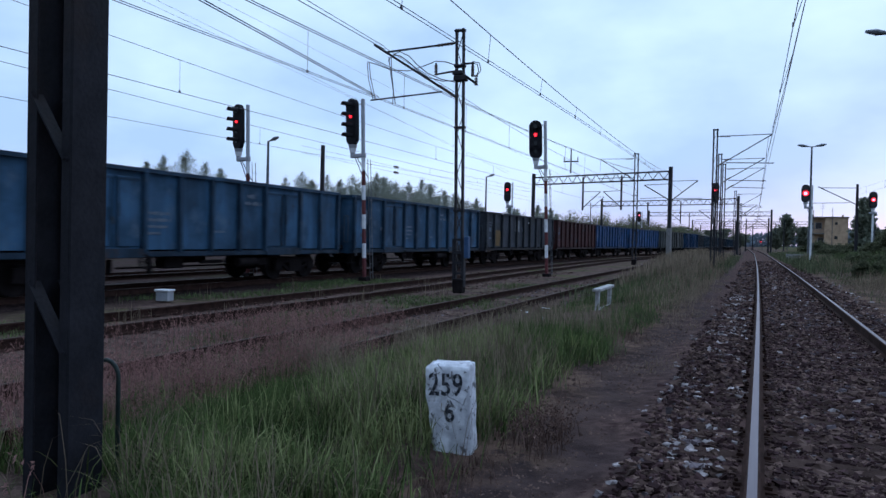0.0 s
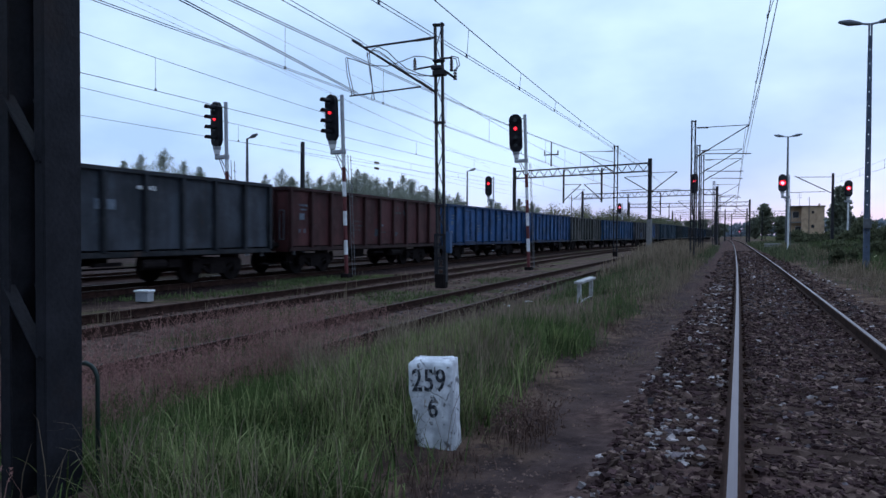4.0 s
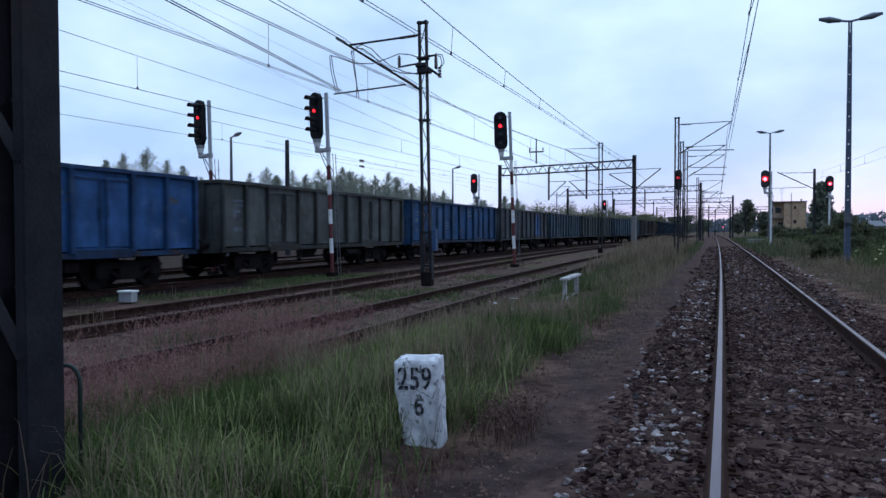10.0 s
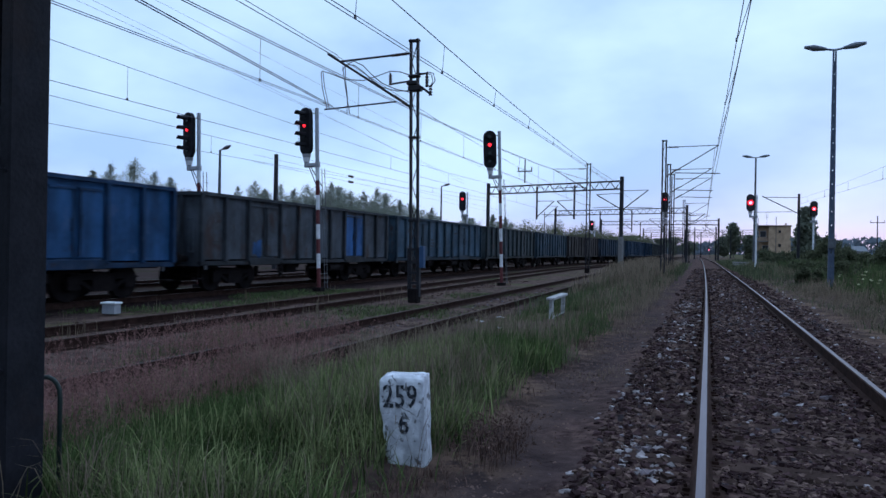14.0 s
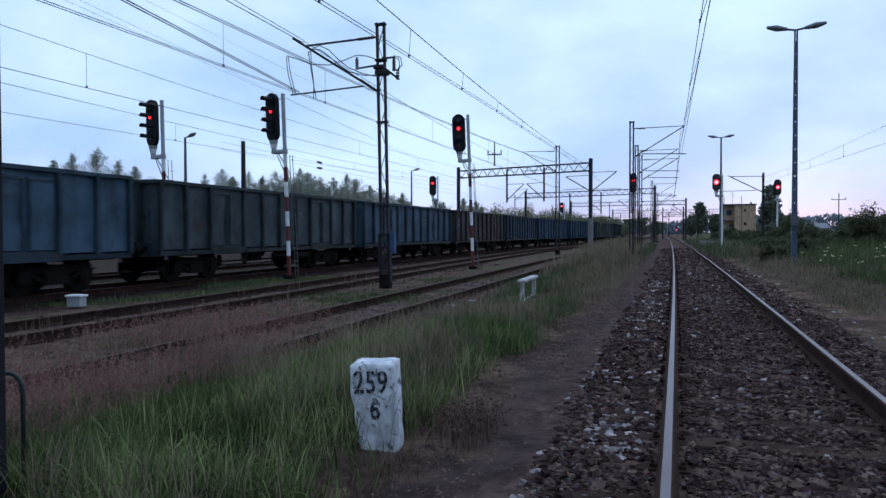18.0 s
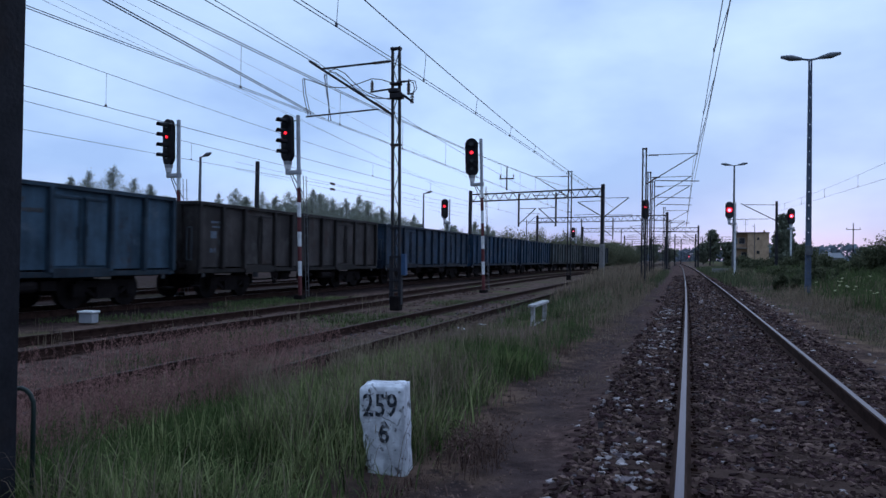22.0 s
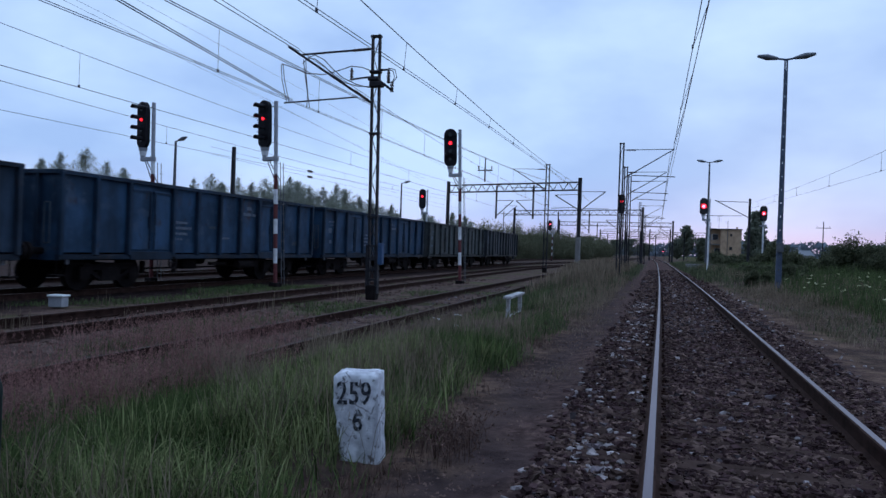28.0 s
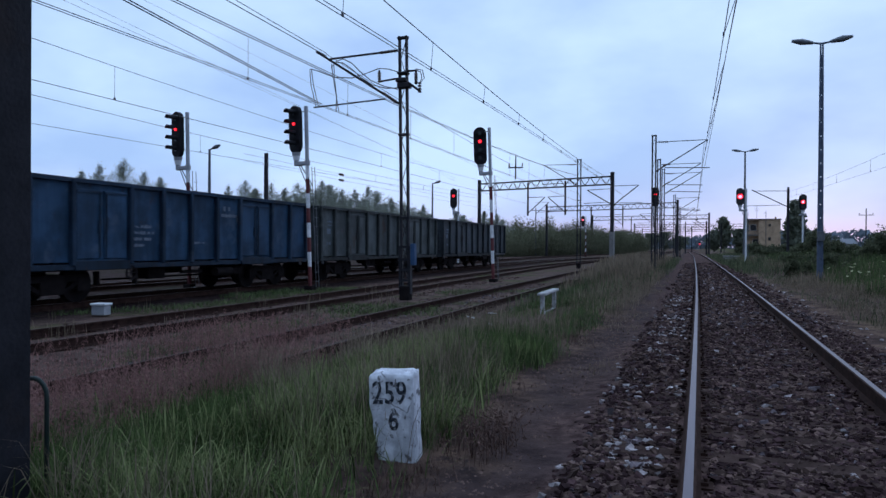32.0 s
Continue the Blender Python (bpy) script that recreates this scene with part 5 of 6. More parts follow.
def make_wagon(name, paint, kind, label, marks, seed, repainted=""):
    rng = random.Random(seed)
    t = thing(name, pose(0, 0, 0), label, "goods wagon", "open wagons of the goods train")
    L, W, H0, H1 = 13.3, 2.9, 0.82, 3.06
    hl, hw = L / 2, W / 2
    pm, shade_m = PAINT[paint], SHADED[paint]
    for s in (-1, 1):
        bm = B()
        box(bm, s * (hw - 0.13), 0, (H0 + H1) / 2 + 0.1, 0.05, L - 0.1, H1 - H0 - 0.2)
        bmesh.ops.subdivide_edges(bm, edges=[e for e in bm.edges if abs(e.verts[0].co.y - e.verts[1].co.y) > 1], cuts=30)
        bmesh.ops.subdivide_edges(bm, edges=[e for e in bm.edges if abs(e.verts[0].co.z - e.verts[1].co.z) > 1], cuts=4)
        for k in bm.verts:
            k.co.x += 0.022 * noise.noise((k.co.y * 1.3, k.co.z * 1.1, seed * 3.7 + s))
        part("side_wall", bm, pm, t)
        bm = B()
        box(bm, s * (hw - 0.07), 0, H1 - 0.05, 0.16, L, 0.10)
        bmesh.ops.subdivide_edges(bm, edges=[e for e in bm.edges if abs(e.verts[0].co.y - e.verts[1].co.y) > 1], cuts=24)
        for k in bm.verts:
            k.co.x += 0.025 * noise.noise((k.co.y * 0.8, 3.0, seed * 1.9 + s))
            k.co.z += 0.012 * noise.noise((k.co.y * 0.9, 7.0, seed * 2.3 + s))
        part("top_rail", bm, shade_m, t)
        bm = B()
        box(bm, s * (hw - 0.085), 0, H0 + 0.09, 0.11, L, 0.13)
        part("sill", bm, SILL[paint], t)
        # ribs and doors
        if kind == "doors":
            unit = L / 11.1
            wid = [1, 1, 1.55, 1, 1, 1, 1, 1.55, 1, 1]
        else:
            unit = L / 10.0
            wid = [1] * 10
        y = -hl
        for i, w_ in enumerate(wid):
            y1 = y + w_ * unit
            bm = B()
            box(bm, s * (hw - 0.045), y + (0.05 if i == 0 else 0), (H0 + H1) / 2 + 0.05, 0.14, 0.13, H1 - H0 - 0.15)
            bevel(bm, 0.02, 1)
            part("rib", bm, shade_m, t)
            if w_ > 1.2:
                for k in (0, 1):
                    yc = y + (0.27 + 0.46 * k) * w_ * unit
                    bm = B()
                    box(bm, s * (hw - 0.085), yc, (H0 + H1) / 2 + 0.02, 0.05, 0.40 * w_ * unit, H1 - H0 - 0.52)
                    bevel(bm, 0.012, 1)
                    dr = part("door", bm, PAINT[repainted], t, "door leaf repainted in strong blue") if repainted and i > 5 else part("door", bm, pm, t)
                    bm = B()
                    box(bm, s * (hw - 0.04), yc + (0.40 if k == 0 else -0.40) * 0.40 * w_ * unit, (H0 + H1) / 2 - 0.05 + 0.1 * k, 0.045, 0.045, 0.32)
                    rod(bm, (s * (hw - 0.035), yc + (0.44 if k == 0 else -0.44) * 0.40 * w_ * unit, H0 + 0.30), (s * (hw - 0.035), yc + (0.44 if k == 0 else -0.44) * 0.40 * w_ * unit, H1 - 0.32), 0.018, n=6)
                    part("latch", bm, SILL[paint], dr)
                    bm = B()
                    box(bm, s * (hw - 0.05), yc, H1 - 0.30, 0.03, 0.40 * w_ * unit, 0.05)
                    part("door_cap", bm, shade_m, dr)
                bm = B()
                box(bm, s * (hw - 0.02), (y + y1) / 2, H0 + 0.12, 0.04, w_ * unit * 0.95, 0.22)
                part("door_flap", bm, SILL[paint], t)
            y = y1
        bm = B()
        box(bm, s * (hw - 0.045), hl - 0.05, (H0 + H1) / 2 + 0.05, 0.14, 0.13, H1 - H0 - 0.15)
        bevel(bm, 0.02, 1)
        part("rib", bm, shade_m, t)
    for s in (-1, 1):
        bm = B()
        box(bm, 0, s * (hl - 0.05), (H0 + H1) / 2, W - 0.2, 0.06, H1 - H0)
        part("end_wall", bm, pm, t)
        for x in (-0.75, 0.0, 0.75):
            bm = B()
            box(bm, x, s * (hl + 0.02), (H0 + H1) / 2, 0.10, 0.12, H1 - H0 - 0.1)
            part("end_rib", bm, shade_m, t)
        bm = B()
        box(bm, 0, s * (hl + 0.02), H1 - 0.05, W - 0.1, 0.14, 0.10)
        part("end_rail", bm, shade_m, t)
        for x in (-0.88, 0.88):
            bm = B()
            rod(bm, (x, s * hl, 1.05), (x, s * (hl + 0.42), 1.05), 0.09, n=10)
            rod(bm, (x, s * (hl + 0.42), 1.05), (x, s * (hl + 0.52), 1.05), 0.22, n=14)
            part("buffer", bm, M_UNDER, t)
        bm = B()
        rod(bm, (0, s * hl, 1.0), (0, s * (hl + 0.52), 0.98), 0.05, n=8)
        part("coupling", bm, M_UNDER, t)
        for x in (-1.32, 1.32):
            bm = B()
            box(bm, x, s * (hl - 0.35), 0.78, 0.05, 0.10, 0.12)
            part("tow_hook", bm, M_GREYSTEEL, t)
        for x in (-1.25, 1.25):
            bm = B()
            xi = x * 0.86
            for p0, p1 in (((x, 1.25), (x, 2.25)), ((xi, 1.25), (xi, 2.25)), ((x, 1.25), (xi, 1.25)), ((x, 2.25), (xi, 2.25))):
                rod(bm, (p0[0], s * (hl + 0.14), p0[1]), (p1[0], s * (hl + 0.14), p1[1]), 0.016, n=6)
            part("handrail", bm, M_PEEL, t, "grey handrail loop")
            bm = B()
            box(bm, x, s * (hl - 0.1), 0.45, 0.28, 0.26, 0.04)
            rod(bm, (x, s * (hl - 0.1), 0.45), (x, s * (hl - 0.1), 0.95), 0.016, n=6)
            part("step", bm, M_UNDER, t)
    bm = B()
    box(bm, 0, 0, 1.16, W - 0.24, L - 0.14, 0.08)
    part("floor", bm, M_WOODFLOOR, t)
    bm = B()
    for x in (-0.85, 0.85):
        box(bm, x, 0, 0.92, 0.16, L - 0.2, 0.26)
    for yy in (-4.5, -1.5, 1.5, 4.5):
        box(bm, 0, yy, 0.95, 2.3, 0.18, 0.22)
    part("underframe", bm, M_UNDER, t)
    bm = B()
    rod(bm, (-0.5, 0.6, 0.72), (-0.5, 1.7, 0.72), 0.17, n=12)
    part("air_tank", bm, M_UNDER, t)
    bm = B()
    box(bm, 0.75, -0.9, 0.66, 0.4, 0.7, 0.34)
    bevel(bm, 0.03, 1)
    part("brake_box", bm, M_UNDER, t)
    bm = B()
    rod(bm, (hw - 0.2, 1.3, 0.62), (hw - 0.2, 2.1, 0.62), 0.14, n=10)
    part("brake_cylinder", bm, M_UNDER, t)
    bm = B()
    bmesh.ops.create_cone(bm, segments=18, radius1=0.19, radius2=0.19, depth=0.04, cap_ends=False, matrix=Matrix.Translation((hw - 0.02, -2.4, 0.72)) @ pose(0, 0, 0, 0, 90, 0))
    bmesh.ops.solidify(bm, geom=list(bm.faces), thickness=0.04)
    for a in (0, 60, 120):
        c_, s_ = math.cos(radians(a)) * 0.19, math.sin(radians(a)) * 0.19
        rod(bm, (hw - 0.02, -2.4 - c_, 0.72 - s_), (hw - 0.02, -2.4 + c_, 0.72 + s_), 0.015, n=5)
    part("brake_wheel", bm, M_UNDER, t)
    for yy, zz, sy_, sz_, xx in ((-2.0, 0.60, 0.10, 0.40, hw - 0.28), (0.3, 0.66, 0.9, 0.10, hw - 0.30), (2.6, 0.62, 0.45, 0.24, hw - 0.34), (-0.2, 0.52, 4.6, 0.05, 0.55), (-2.9, 0.58, 0.12, 0.36, 0.75)):
        bm = B()
        box(bm, xx, yy, zz, 0.14, sy_, sz_)
        bevel(bm, 0.015, 1)
        part("brake_rigging", bm, M_UNDER, t)
    # stencilled markings as plain bars
    for (yy, z, w_, h_, m_) in marks:
        bm = B()
        if m_ in PAINT.values():
            ragged(bm, hw - 0.057, yy, z, w_, h_, rng)
        elif m_ == M_PEEL or (m_ == M_CHALK and h_ > 0.7 and yy < -5.5):
            ragged(bm, hw - 0.098, yy, z, w_, h_, rng)
        elif h_ > 0.2 or m_ not in (M_CHALK, M_FAINT, M_WHITE):
            box(bm, hw - 0.098, yy, z, 0.008, w_, h_)
        else:
            # a line of lettering, too worn to read: short bars with gaps
            q = yy - w_ / 2
            while q < yy + w_ / 2 - 0.02:
                g_ = h_ * rng.uniform(0.35, 0.8)
                if rng.random() > 0.14:
                    box(bm, hw - 0.098, q + g_ / 2, z + rng.uniform(-0.004, 0.004), 0.008, g_ * 0.8, h_ * rng.uniform(0.55, 0.95))
                q += g_
        ob = part("marking", bm, m_, t)
        if h_ <= 0.2 and m_ in (M_CHALK, M_FAINT, M_WHITE):
            tagged(ob, kind="stuff")
    # peeled places
    for k in range(rng.choice((2, 3, 4))):
        bm = B()
        ragged(bm, hw - 0.099, rng.uniform(-6.0, 6.0), rng.uniform(1.2, 2.6), rng.uniform(0.2, 0.55), rng.uniform(0.06, 0.3), rng)
        part("peeled_patch", bm, M_FAINT if paint in ("dark", "olive", "brown", "teal", "grey", "moss", "midnight", "patched") else M_CHALK if k == 0 else M_PEEL, t)
    # bogies
    for s in (-1, 1):
        bm = B()
        for x in (-1.0, 1.0):
            for yy in (-0.9, 0.9):
                box(bm, x, yy, 0.47, 0.14, 0.36, 0.32)
            box(bm, x, 0, 0.62, 0.12, 2.0, 0.16)
            box(bm, x, 0, 0.42, 0.16, 0.7, 0.36)
            for yy in (-0.45, 0.45):
                bar(bm, (x, yy * 0.7, 0.28), (x, yy * 1.9, 0.60), 0.10, 0.10)
        box(bm, 0, 0, 0.62, 2.1, 0.4, 0.22)
        bg = part("bogie", bm, M_UNDER, t, "", at=pose(0, s * 4.5, 0))
        for yy in (-0.9, 0.9):
            ob = new("wheelset", WHEELSET)
            ob.parent = bg
            ob.matrix_basis = pose(0, yy, 0.46)
    return t


bm = B()
for s in (-1, 1):
    rod(bm, (s * 0.70, 0, 0), (s * 0.83, 0, 0), 0.46, n=24)
    rod(bm, (s * 0.69, 0, 0), (s * 0.715, 0, 0), 0.49, n=24)
    rod(bm, (s * 0.82, 0, 0), (s * 0.86, 0, 0), 0.13, n=12)
rod(bm, (-1.05, 0, 0), (1.05, 0, 0), 0.075, n=10)
WHEELSET = mesh_of("wheelset", bm, M_UNDER)

std = [(-1.9, 1.95, 0.75, 0.10, M_CHALK), (-1.9, 1.78, 0.85, 0.10, M_CHALK), (-1.95, 1.61, 0.65, 0.10, M_CHALK), (-2.05, 1.44, 0.45, 0.09, M_CHALK),
       (1.85, 2.40, 0.75, 0.12, M_CHALK), (1.75, 2.62, 0.34, 0.16, M_CHALK), (0.4, 1.52, 0.5, 0.08, M_CHALK)]
ends = [(-5.75, 2.45, 0.5, 0.09, M_CHALK), (-5.75, 2.3, 0.4, 0.07, M_CHALK), (-5.85, 2.05, 0.3, 0.22, M_CHALK), (-5.85, 1.55, 0.35, 0.16, M_CHALK)]
faint = [(y_, z_, w_, h_, M_FAINT) for y_, z_, w_, h_, m_ in std]
M_PANEL = material("scuffed_white_panel", (0.13, 0.14, 0.15), (0.27, 0.28, 0.30), 7, 0.8, 0, 0.1)
M_YELLOW = material("bare_rusty_patch", (0.105, 0.062, 0.024), (0.195, 0.118, 0.050), 3, 0.85)
darkmarks = [(-4.6, 1.56, 0.85, 0.92, M_YELLOW), (-1.1, 2.35, 0.80, 0.72, M_PANEL), (1.4, 2.62, 0.6, 0.14, M_WHITE), (0.1, 2.15, 0.6, 0.25, M_CHALK)] + ends
TRAIN = [(-2, "blue", "doors", std), (-1, "blue", "doors", std), (0, "blue", "doors", std), (1, "blue", "doors", std + ends + [(-5.75, 2.25, 0.55, 0.75, M_CHALK), (-5.6, 1.55, 0.7, 0.35, M_PEEL)]), (2, "dark", "plain", darkmarks),
         (3, "red", "plain", ends + faint), (4, "bright", "doors", std + ends), (5, "bright", "doors", std + ends), (6, "olive", "doors", ends), (7, "royal", "doors", std + ends),
         (8, "patched", "doors", [(y_, z_, w_, h_, M_FAINT) for y_, z_, w_, h_, m_ in ends] + [(-3.75, 1.36, 0.5, 0.5, PAINT["bright"])]), (9, "teal", "doors", faint), (10, "moss", "doors", faint), (11, "teal", "doors", faint), (12, "brown", "doors", ends),
         (13, "midnight", "doors", faint), (14, "navy", "doors", std), (15, "navy", "doors", std + ends), (16, "grey", "doors", ends), (17, "slate", "doors", ends)]
LOOKS = {"blue": "open goods wagon in faded blue paint", "bright": "open goods wagon in strong blue paint", "royal": "open goods wagon in deep blue paint", "dark": "open goods wagon in dirty dark grey paint",
         "red": "open goods wagon in oxide red paint", "olive": "open goods wagon in rusty olive grey", "teal": "open goods wagon in worn grey-teal paint", "patched": "blotchy brown-grey open goods wagon with blue doors", "moss": "open goods wagon in blotchy grey-green paint", "midnight": "open goods wagon in dirty dark navy paint",
         "brown": "open goods wagon in weathered brown-black", "navy": "open goods wagon in dull blue paint", "grey": "open goods wagon in weathered grey-green", "slate": "open goods wagon in dull slate grey"}
WAGONS = []
for k_, paint_, kind_, marks_ in TRAIN:
    WAGONS.append((k_, make_wagon("goods_wagon", paint_, kind_, LOOKS[paint_] + ", rolling on its track", marks_, k_, "bright" if paint_ == "patched" else "")))


# ---- trees, bushes and grass ----
def mesh_np(name, vs, fs, mat):
    """A mesh of loose four-cornered leaves."""
    me = bpy.data.meshes.new(name)
    n_f = len(fs)
    me.vertices.add(len(vs))
    me.vertices.foreach_set("co", np.asarray(vs, dtype=np.float32).ravel())
    me.loops.add(n_f * 4)
    me.loops.foreach_set("vertex_index", np.asarray(fs, dtype=np.int32).ravel())
    me.polygons.add(n_f)
    me.polygons.foreach_set("loop_start", np.arange(0, n_f * 4, 4, dtype=np.int32))
    me.update(calc_edges=True)
    me.validate()
    me.materials.append(mat)
    return me


def spray(branches, count, size, rng, loose):
    """Leaves strung along branches (start, end): vertices and faces."""
    a = np.array([q[0] for q in branches], float)
    e = np.array([q[1] for q in branches], float)
    w = np.linalg.norm(e - a, axis=1) + 0.02
    idx = rng.choice(len(a), count, p=w / w.sum())
    f = rng.random(count) ** 0.7
    p = a[idx] + (e - a)[idx] * f[:, None] + np.clip(rng.normal(0, 1, (count, 3)), -1.4, 1.4) * loose * (0.4 + 0.9 * w[idx] / w.mean())[:, None]
    u = rng.normal(size=(count, 3))
    u /= np.linalg.norm(u, axis=1)[:, None]
    v = np.cross(u, rng.normal(size=(count, 3)))
    v /= np.linalg.norm(v, axis=1)[:, None]
    s = size * rng.uniform(0.5, 1.5, count)[:, None]
    quad = np.stack([p - u * s, p + v * s * 0.6, p + u * s, p - v * s * 0.6], 1).reshape(-1, 3)
    return quad, np.arange(count * 4).reshape(-1, 4)


def tree(x, y, h, seed, label, mat, slim=0.28, leaves=1500, size=0.16, z0=-0.5, power=0.8, low=0.13):
    """One to three leaders, each with rising side branches of uneven length."""
    rng = random.Random(seed)
    t = thing("tree", pose(x, y, z0), label, "tree", "trees of the yard's edge")
    bm = B()
    branches = []
    n_lead = rng.choice((1, 1, 1, 2))
    for q in range(n_lead):
        hh = h if q == 0 else h * rng.uniform(0.62, 0.9)
        lx, ly = (rng.uniform(-0.04, 0.04) * h, 0) if q == 0 else (rng.uniform(-1, 1) * slim * h * 0.9, rng.uniform(-1, 1) * slim * h * 0.6)
        fork = 0.16 * h if q else 0
        rod(bm, (lx * 0.15, ly * 0.15, fork * 0.5), (lx * 0.6, ly * 0.6, hh * 0.5), 0.014 * h, 0.008 * h, n=7)
        rod(bm, (lx * 0.6, ly * 0.6, hh * 0.5), (lx, ly, hh * 0.97), 0.008 * h, 0.0015 * h, n=6)
        for k in range(130):
            f = low + (0.98 - low) * rng.random() ** 0.8
            a = rng.uniform(0, 6.28)
            r = hh * slim * min(1.0, (f + 0.05) / 0.3) * max(0.03, 1.01 - f) ** power * rng.uniform(0.45, 1.15) * (1.0 if q == 0 else 0.8)
            g = min(1.0, f / 0.5)
            s_ = (lx * g * (0.6 if f < 0.5 else f), ly * g * (0.6 if f < 0.5 else f), hh * f)
            e_ = (s_[0] + math.cos(a) * r, s_[1] + math.sin(a) * r, min(h, s_[2] + r * rng.uniform(0.35, 1.0)))
            branches.append((s_, e_))
            if k % 3 == 0:
                rod(bm, s_, e_, 0.004 * h * (1.1 - f), 0.001 * h, n=4)
        branches.append(((lx, ly, hh * 0.8), (lx * 1.02, ly, hh)))
    part("trunk", bm, M_BARK, t)
    vs, fs = spray(branches, leaves, size, np.random.default_rng(seed), 0.013 * h)
    ob = new("crown", mesh_np("crown", vs, fs, mat))
    ob.parent = t
    return t


rt = random.Random(11)
for i, (az, el) in enumerate(((46.6, 0.092), (45.6, 0.101), (43.9, 0.110), (42.6, 0.095), (41.4, 0.088), (40.0, 0.072), (37.9, 0.070), (36.4, 0.080), (35.2, 0.088), (34.2, 0.078),
                              (33.2, 0.086), (32.2, 0.080), (31.2, 0.088), (30.2, 0.086), (29.2, 0.091), (28.4, 0.086), (27.4, 0.080), (26.4, 0.079), (25.4, 0.084), (24.6, 0.074),
                              (23.5, 0.068), (22.4, 0.062), (21.0, 0.058), (18.2, 0.050), (16.0, 0.050), (14.9, 0.046))):
    D_ = 84 + (46.6 - az) * 1.2 + rt.uniform(-4, 4)
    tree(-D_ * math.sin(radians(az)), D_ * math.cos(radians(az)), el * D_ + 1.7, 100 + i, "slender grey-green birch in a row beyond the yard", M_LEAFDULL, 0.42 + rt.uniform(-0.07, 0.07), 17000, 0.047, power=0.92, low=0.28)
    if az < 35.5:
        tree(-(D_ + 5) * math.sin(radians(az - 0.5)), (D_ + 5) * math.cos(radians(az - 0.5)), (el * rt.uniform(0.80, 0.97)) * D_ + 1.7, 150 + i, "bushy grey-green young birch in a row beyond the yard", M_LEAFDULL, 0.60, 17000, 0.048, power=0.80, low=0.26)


def bush(x, y, w, h, seed, label, mat=None, leaves=1600, size=0.10, z0=None):
    rng = random.Random(seed)
    z = ground_z(x, y) - 0.05 if z0 is None else z0
    t = thing("bush", pose(x, y, z), label, "bush", "bushes along the tracks")
    bm = B()
    shoots = []
    for k in range(34):
        a, r = rng.uniform(0, 6.28), w * 0.5 * rng.random() ** 0.8
        hh = h * rng.uniform(0.45, 1.08) * (1.0 - 0.55 * (2 * r / w) ** 2)
        s_ = (math.cos(a) * r * 0.55, math.sin(a) * r * 0.55, 0.05)
        e_ = (math.cos(a) * r, math.sin(a) * r, max(0.15, hh))
        shoots.append((s_, e_))
        if k < 12:
            rod(bm, s_, e_, 0.018, 0.005, n=5)
    part("stem", bm, M_BARK, t, "thin branching stems")
    vs, fs = spray(shoots, leaves, size, np.random.default_rng(seed), 0.045 * (w + h) * 0.5)
    vs[:, 2] = np.maximum(vs[:, 2], 0.02)
    ob = new("leafage", mesh_np("leafage", vs, fs, mat or M_LEAF))
    ob.parent = t
    return t


for i, (x, y, w, h) in enumerate(((10.9, 46, 3.4, 2.3), (12.3, 47, 3.2, 2.0), (13.8, 46, 4.4, 2.3), (15.7, 47, 4.5, 2.3), (9.6, 45, 1.8, 1.1), (9.0, 52, 2.6, 1.3), (4.7, 37.5, 0.95, 0.85), (6.0, 40, 1.6, 0.8),
                                  (6.9, 41, 1.9, 0.95), (7.8, 44, 2.2, 0.8), (6.6, 50, 2.6, 0.9), (10.0, 64, 3.4, 2.3), (11.8, 66, 3.2, 1.1), (13.2, 68, 3.6, 1.0), (8.6, 62, 2.6, 1.2), (7.0, 68, 3, 0.9), (8.5, 80, 5, 1.1), (13.2, 84, 5, 1.9),
                                  (20, 78, 7, 2.0), (26, 86, 8, 2.2), (8, 104, 5, 1.6))):
    bush(x, y, w, h, 300 + i, "dense dark green bush beside the track", leaves=int(5000 + 1500 * w), size=0.028 + y * 0.0006)
for i, (x, y, w, h, s_) in enumerate(((11.3, 92.5, 3, 7.2, 0.2), (12.3, 94, 3, 7.4, 0.2), (8.6, 196, 10, 9.5, 0.4), (12.5, 200, 8, 6.5, 0.5), (6.5, 215, 8, 6.5, 0.5), (33, 150, 14, 4.5, 0.6), (45, 170, 18, 5, 0.6), (26, 175, 12, 5.5, 0.6), (58, 160, 16, 5, 0.6))):
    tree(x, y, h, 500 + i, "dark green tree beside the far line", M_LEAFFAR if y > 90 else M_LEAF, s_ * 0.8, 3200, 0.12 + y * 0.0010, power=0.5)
for i in range(24):
    f = i / 23
    az = 14.6 - 10.9 * f + (0.5 if i % 2 else -0.3)
    D_ = 112 + 55 * f + (9 if i % 2 else 0)
    bush(-D_ * math.sin(radians(az)), D_ * math.cos(radians(az)), 7.5, D_ * (0.037 - 0.017 * f ** 2) + 1.5 + 0.5 * math.sin(i * 2.3) - (1.6 if i < 2 else 0), 700 + i, "tall olive-green bush of the thicket beyond the portals", M_THICKET, 11000, 0.10, -0.5)
for i in range(9):
    az = 9.5 - 1.1 * i
    D_ = 200 + 12 * i
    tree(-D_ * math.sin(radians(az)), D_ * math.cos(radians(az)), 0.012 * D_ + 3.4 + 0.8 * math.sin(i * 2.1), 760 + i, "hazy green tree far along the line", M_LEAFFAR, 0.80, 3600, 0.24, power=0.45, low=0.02)


